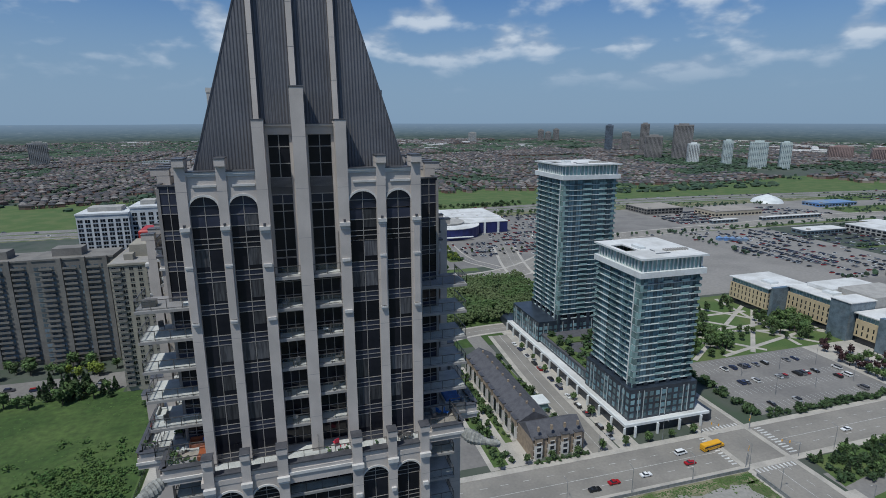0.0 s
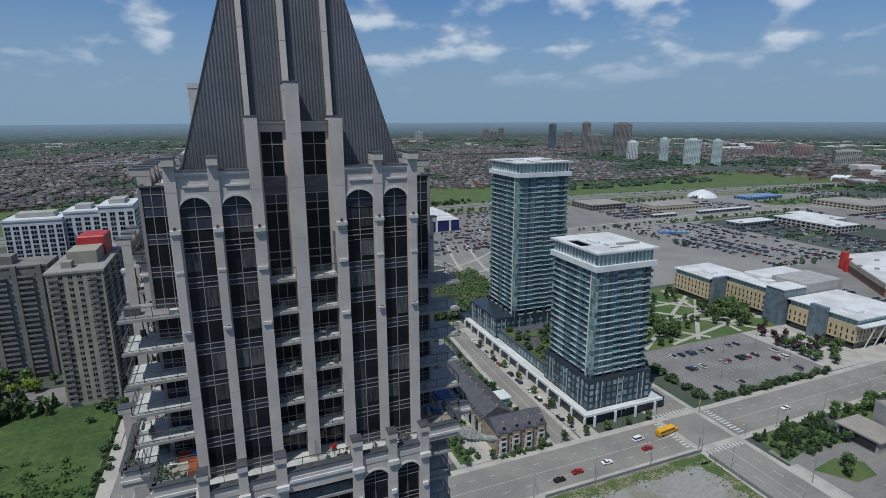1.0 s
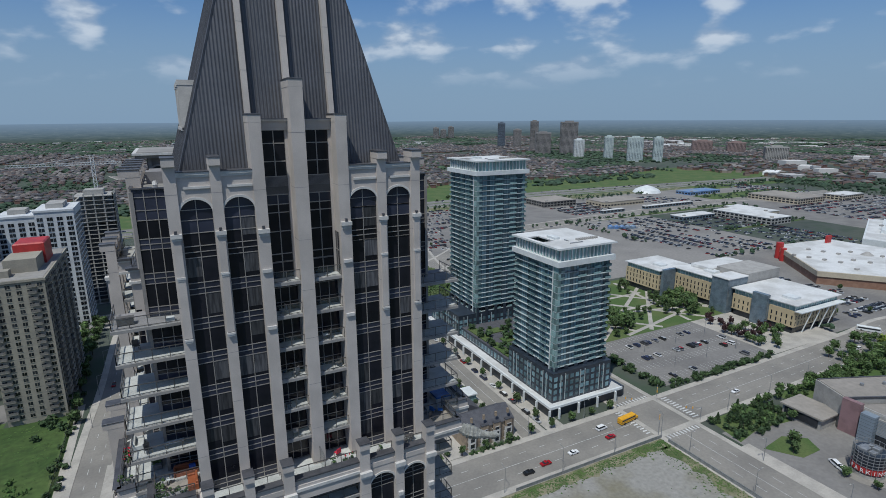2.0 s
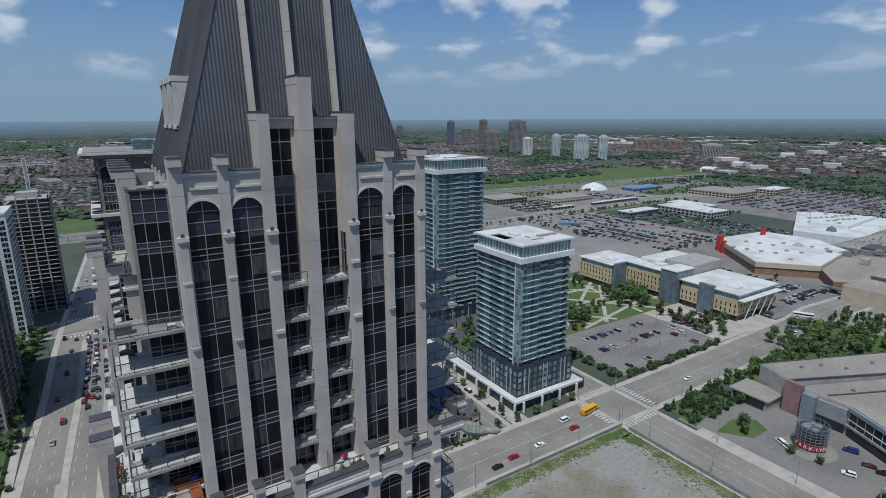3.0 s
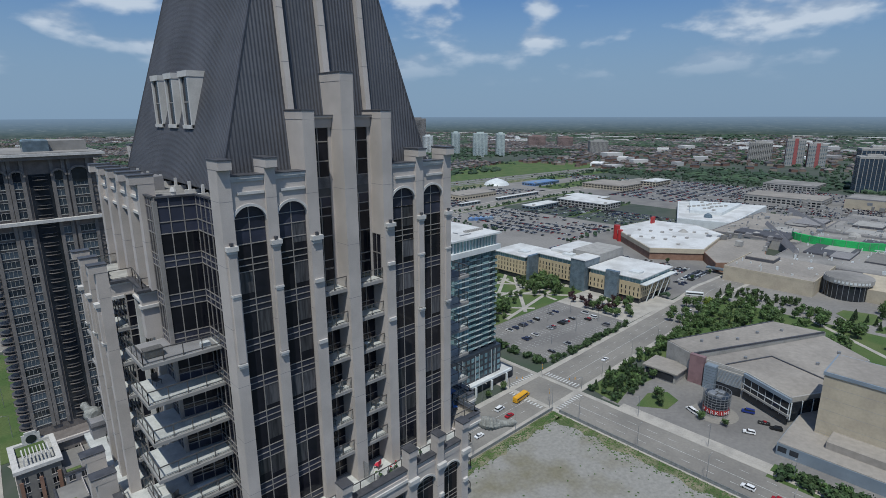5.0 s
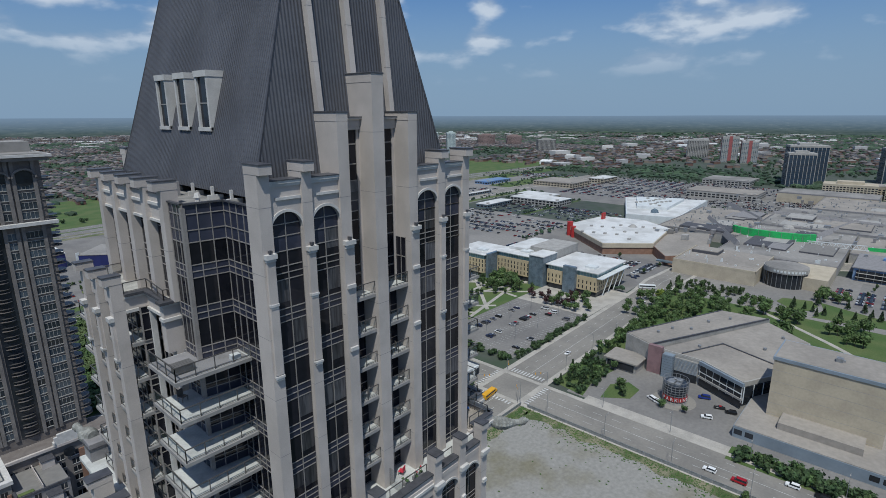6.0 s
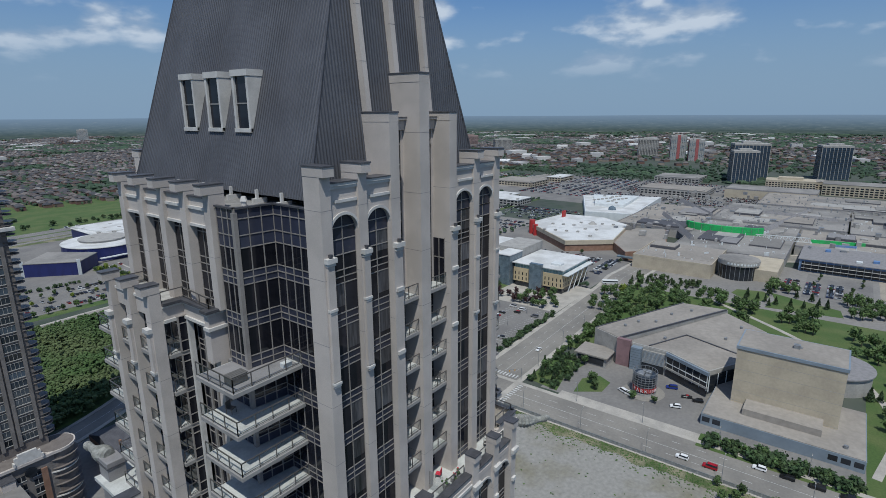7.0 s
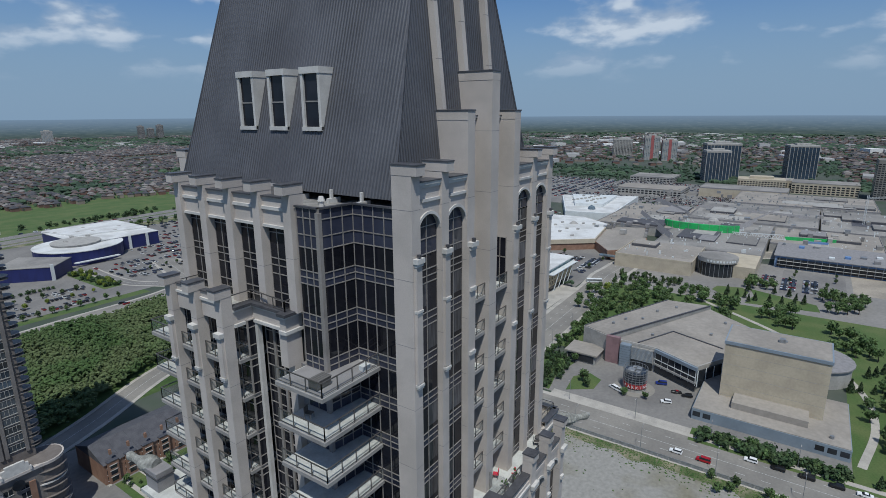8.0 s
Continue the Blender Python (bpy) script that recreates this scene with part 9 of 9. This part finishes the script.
# street lamps and traffic signals
def pole_mesh(h, arm):
    mb = MB().cyl(0, 0, 0, h, 0.12, 0.07, 6)
    mb.bar((0, 0, h - 0.1), (arm, 0, h + 0.35), 0.05)
    return mb.mesh("pole", STEEL), MB().box(arm - 0.5, -0.16, h + 0.3, arm + 0.35, 0.16, h + 0.45).mesh("lamp_head", PRECAST)


POLE = pole_mesh(10.0, 2.4)
for x, y, a in [(84 + k * 26, 142.6, 90) for k in range(4)] + [(112 + k * 30, 167.5, -90) for k in range(2)] + [(205 + k * 30, 143, 90) for k in range(6)] + [(161.2, 128 - k * 27, 0) for k in range(5)] + [(183.2, 112 - k * 30, 180) for k in range(5)] + [(-20.5, 250 + k * 32, 180) for k in range(5)] + [(-51.5, 260 + k * 32, 0) for k in range(5)] + [(220 + k * 25, 185, 0) for k in range(3)] + [(220 + k * 25, 206, 0) for k in range(3)]:
    sl = thing("street_lamp", "grey steel street lamp beside the road", "street lamp", "street lamps", m=pose(x, y, 0.15, 0, 0, a))
    part("pole", POLE[0], None, sl), part("lamp_head", POLE[1], None, sl)
SIG = MB().cyl(0, 0, 0, 6.2, 0.13, 0.1, 6).bar((0, 0, 5.9), (6.5, 0, 6.2), 0.07).mesh("pole", STEEL), MB().box(-0.17, -0.16, 0, 0.17, 0.16, 1.05).mesh("signal_head", YELLOW)
for x, y, a in ((161, 143.2, 40), (161.2, 167.2, -40), (186.3, 166.8, -140), (186.5, 143, 140)):
    sg = thing("traffic_signal", "grey traffic signal pole with yellow signal heads", "traffic signal", "junction signals", m=pose(x, y, 0.15, 0, 0, a))
    part("pole", SIG[0], None, sg)
    for d in (3.5, 6.2):
        part("signal_head", SIG[1], None, sg, m=pose(d, 0, 5.1))
# campus paths: a web of pale concrete walks
paths = MB()
for a, b in (((198, 230), (240, 300)), ((240, 230), (205, 300)), ((250, 228), (318, 296)), ((318, 240), (262, 312)), ((196, 262), (330, 262)), ((285, 228), (300, 312)), ((286, 190), (330, 222)), ((200, 285), (300, 285)), ((196, 245), (280, 310)), ((230, 228), (330, 250)), ((196, 300), (260, 228)), ((210, 228), (330, 310)), ((300, 228), (225, 316)), ((196, 275), (330, 240))):
    strip(paths, [a, b], 2.6, 0.05 + 0.004 * len(paths.f), 0.2)
flat("campus_path", paths, CONCRETE, "pale concrete paths crossing the campus lawn", "path")
# corner lawn, kerbs and beds by the arts centre
flat("corner_lawn", MB().prism([(187, 124), (203, 127), (222, 124), (222, 141), (190, 141)], -0.2, 0.10), GRASS, "lawn with shrubs and spruces at the street corner", "lawn")
flat("corner_lawn", MB().prism([(191, 117), (199, 106), (210, 106), (214, 113), (206, 119)], -0.2, 0.10), GRASS, "small kerbed lawn before the arts centre", "lawn")
flat("drum_bed", MB().cyl(211, 90, -0.2, 0.14, 9.5, n=22), ASPHALT, "kerbed turning circle by the arts centre", "drive")
flat("street_lawn", MB().box(238, 128, -0.2, 330, 143, 0.1), GRASS, "lawn under the street trees", "lawn")
flat("hedge_lawn", MB().box(179.5, -40, -0.2, 190, 60, 0.11), GRASS, "mown strip beside the annex", "lawn")

# ---- things on the tower's terraces and balconies ----
ORANGE = mat("rust_orange_leather", (0.28, 0.085, 0.035), 0.5, scale=2, amount=0.2)
CUSHION = mat("blue_cushion_cloth", (0.04, 0.10, 0.42), 0.9, scale=4, amount=0.3)
FLOWER_RED = mat("red_flowers", (0.55, 0.03, 0.06), 0.8, scale=6, amount=0.3, island=0.3)
TARP = mat("blue_tarpaulin", (0.03, 0.13, 0.40), 0.5, scale=1.5, amount=0.3)
STONE = mat("weathered_statue_stone", (0.30, 0.30, 0.275), 0.9, scale=1.5, amount=0.4, grain=8, bump=0.03)
T0 = L0 + 0.011


def sofa(x, y, z, turn, w, label, material=ORANGE):
    so = thing("sofa", label, "sofa", "terrace sofas", m=pose(x, y, z, 0, 0, turn))
    part("seat", MB().chamfer(-w / 2, -0.42, 0.0, w / 2, 0.42, 0.42, 0.05), material, so)
    part("backrest", MB().chamfer(-w / 2, 0.28, 0.42, w / 2, 0.5, 0.85, 0.05), material, so)
    for sx in (-1, 1):
        part("armrest", MB().chamfer(sx * w / 2 - 0.1, -0.42, 0.0, sx * w / 2 + 0.1, 0.5, 0.62, 0.04), material, so)
    return so


def planter(x, y, z, w, d, h=0.45, flowers=None, label="grey planter box full of green shrubs"):
    pl = thing("planter", label, "planter", "terrace planters", m=pose(x, y, z))
    part("box", MB().chamfer(-w / 2, -d / 2, 0, w / 2, d / 2, h, 0.02), STUCCO_GREY, pl)
    lf, fl = MB(), MB()
    n = max(4, int(w * d * 14))
    for _ in range(n):
        px, py = rng.uniform(-w / 2, w / 2), rng.uniform(-d / 2, d / 2)
        leaf_blob(lf, px, py, h + rng.uniform(0.05, 0.4), rng.uniform(0.08, 0.22), rng.uniform(0.1, 0.25), rng)
        if flowers and rng.random() < 0.6:
            leaf_blob(fl, px, py, h + rng.uniform(0.35, 0.6), 0.1, 0.1, rng)
    stuff(part("foliage", lf, LEAF, pl))
    if fl.v:
        stuff(part("flowers", fl, flowers, pl))


def chair(x, y, z, turn, material, label):
    ch = thing("patio_chair", label, "chair", "patio chairs", m=pose(x, y, z, 0, 0, turn))
    part("seat", MB().chamfer(-0.27, -0.27, 0.40, 0.27, 0.27, 0.46, 0.02), material, ch)
    part("backrest", MB().chamfer(-0.27, 0.22, 0.46, 0.27, 0.28, 0.95, 0.02), material, ch)
    for sx in (-0.24, 0.24):
        for sy in (-0.24, 0.24):
            part("leg", MB().box(sx - 0.02, sy - 0.02, 0, sx + 0.02, sy + 0.02, 0.40), RAIL, ch)


def table(x, y, z, w, d, material, label, h=0.72):
    tb = thing("patio_table", label, "table", "patio tables", m=pose(x, y, z))
    part("tabletop", MB().chamfer(-w / 2, -d / 2, h - 0.05, w / 2, d / 2, h, 0.01), material, tb)
    for sx in (-w / 2 + 0.08, w / 2 - 0.08):
        for sy in (-d / 2 + 0.08, d / 2 - 0.08):
            part("leg", MB().box(sx - 0.025, sy - 0.025, 0, sx + 0.025, sy + 0.025, h - 0.05), RAIL, tb)


sofa(-12.0, 57.2, T0, 0, 2.2, "rust orange leather sofa on the corner terrace"), sofa(-11.6, 55.0, T0, -90, 1.8, "rust orange leather sofa facing the planters")
cu = tagged(part("cushion", MB().chamfer(-0.3, -0.12, 0, 0.3, 0.14, 0.5, 0.06), CUSHION, None, m=pose(-11.5, 57.1, T0 + 0.42)), "bright blue cushion on the orange sofa", "cushion")
table(-13.6, 56.2, T0, 0.5, 0.5, WHITE, "small pale side table on the terrace", 0.5)
planter(-13.4, 53.7, T0, 2.6, 0.8), planter(-14.4, 55.0, T0, 0.7, 1.6), planter(-17.3, 58.0, T0, 1.2, 0.7), planter(-14.6, 60.0, T0, 0.8, 2.0), planter(-17.4, 62.0, T0, 0.7, 2.4, flowers=FLOWER_RED, label="planter with pink and red flowers")
planter(2.4, 51.4, T0, 0.6, 0.5, flowers=FLOWER_RED, label="small planter with red flowers"), planter(3.0, 51.4, T0, 0.5, 0.5, flowers=FLOWER_RED, label="small planter with red flowers"), planter(1.2, 51.5, T0, 0.5, 0.5), planter(6.1, 51.3, T0, 0.6, 0.5)
chair(2.0, 53.0, T0, 200, FLOWER_RED, "red patio chair on the terrace"), chair(9.0, 52.0, T0, 30, RAIL, "dark metal patio chair"), chair(10.0, 52.2, T0, 150, RAIL, "dark metal patio chair")
table(9.5, 51.9, T0, 0.7, 0.7, RAIL, "dark metal terrace table")
chair(13.6, 54.6, T0, 30, RAIL, "dark wicker chair on the corner terrace"), chair(14.4, 56.0, T0, 120, TARP, "blue folding chair on the corner terrace"), chair(15.2, 55.6, T0, 60, TARP, "blue folding chair on the corner terrace")
table(13.0, 56.2, T0, 1.2, 0.8, RAIL, "dark patio table on the corner terrace")
pool = thing("covered_pool", "small pool with a blue tarpaulin cover", "pool", m=pose(16.9, 59.6, T0))
part("cover", MB().chamfer(-1.0, -1.6, 0, 1.0, 1.6, 0.5, 0.08), TARP, pool)
part("surround", MB().box(-1.15, -1.75, 0, 1.15, 1.75, 0.35), STUCCO_PALE, pool)
B1 = level(1) + 0.014
table(-12.7, 57.0, B1, 1.6, 0.5, WHITE, "long white table on the balcony", 0.6), sofa(-15.8, 58.6, B1, 90, 1.7, "white outdoor bench on the balcony", SLAB_TOP), chair(-15.0, 57.0, B1, 30, RAIL, "black folding chair on the balcony")
lou = thing("lounge_table", "dark wicker lounge table with a grey top", "table", m=pose(-15.3, 57.4, level(5) + 0.014))
part("tabletop", MB().box(-0.7, -0.45, 0.66, 0.7, -0.24, 0.7).box(-0.7, -0.21, 0.66, 0.7, -0.02, 0.7).box(-0.7, 0.01, 0.66, 0.7, 0.2, 0.7).box(-0.7, 0.23, 0.66, 0.7, 0.45, 0.7), WALL_DARK, lou)
part("base", MB().box(-0.65, -0.42, 0.1, 0.65, 0.42, 0.66), RAIL, lou)
for lx, ly in ((-0.6, -0.37), (0.6, -0.37), (-0.6, 0.37), (0.6, 0.37)):
    part("leg", MB().box(lx - 0.04, ly - 0.04, 0, lx + 0.04, ly + 0.04, 0.1), RAIL, lou)
tagged(part("storage_box", MB().chamfer(-0.35, -0.25, 0, 0.35, 0.25, 0.4, 0.03), WHITE, None, m=pose(-11.7, 56.6, level(5) + 0.014)), "small white storage box on the balcony", "box")
chair(-14.9, 59.2, level(4) + 0.014, 20, RAIL, "dark cushion chair on the balcony")
for k, (i, xx) in enumerate(((2, -1.9), (3, 2.4), (2, -1.5), (3, 1.9), (2, -2.2), (3, 2.8))):
    chair(xx, 53.6, level(1 + k) + 0.014 if k < 5 else level(3) + 0.014, 160 + 30 * k, RAIL if k % 2 else STUCCO_GREY, "patio chair on a recessed balcony")
table(-2.4, 53.5, level(2) + 0.014, 0.5, 0.5, WALL_DARK, "small dark balcony table", 0.5), table(1.6, 53.5, level(4) + 0.014, 0.5, 0.5, WHITE, "small white balcony table", 0.5)


def gargoyle(x, y, z, turn):
    """A long ribbed stone beast reduced to one plain tapering body."""
    n_, steps = 12, 34
    vs = []
    for i in range(steps + 1):
        u = 4.6 * i / steps
        r_ = (0.55 + 0.30 * math.sin(min(u, 2.4) / 2.4 * math.pi)) if u < 2.4 else 0.55 - 0.17 * math.sin((u - 2.4) / 1.0 * math.pi / 2) if u < 3.4 else 0.38 + 0.08 * math.sin((u - 3.4) * 3.4)
        r_ *= (1.0 if u < 4.2 else 1.0 - (u - 4.2) * 1.9) * (1.0 + (0.09 if i % 3 == 0 else -0.03))
        for k in range(n_):
            a = math.tau * k / n_
            wing = 0.28 * math.exp(-((u - 1.3) / 0.7) ** 2) * max(0.0, math.cos(a) ** 2 - 0.6)
            vs.append((u, (r_ + wing) * 0.9 * math.cos(a), -0.28 * u + 0.05 * u * u + r_ * 0.95 * math.sin(a)))
    fs = [(i * n_ + k, i * n_ + (k + 1) % n_, (i + 1) * n_ + (k + 1) % n_, (i + 1) * n_ + k) for i in range(steps) for k in range(n_)]
    fs += [tuple(range(n_))[::-1], tuple(range(steps * n_, (steps + 1) * n_))]
    mb_ = MB().add(vs, fs)
    return tagged(part("gargoyle", mb_, STONE, None, m=pose(x, y, z, 0, 0, turn)), "weathered stone gargoyle jutting from the terrace corner", "statue", "tower gargoyles")


gargoyle(-15.1, 53.0, L0 - 0.9, 225), gargoyle(16.4, 52.9, L0 - 0.9, -40), gargoyle(-16.7, 79.2, 98.0, 97)
part("corner_plinth", MB().chamfer(-17.5, 77.9, L0 - 10, -15.9, 79.9, 97.9, 0.05), STUCCO_GREY, tower)
part("flashing", MB().box(-17.6, 77.8, 97.3, -15.8, 80.0, 97.42), FLASHING, tower)
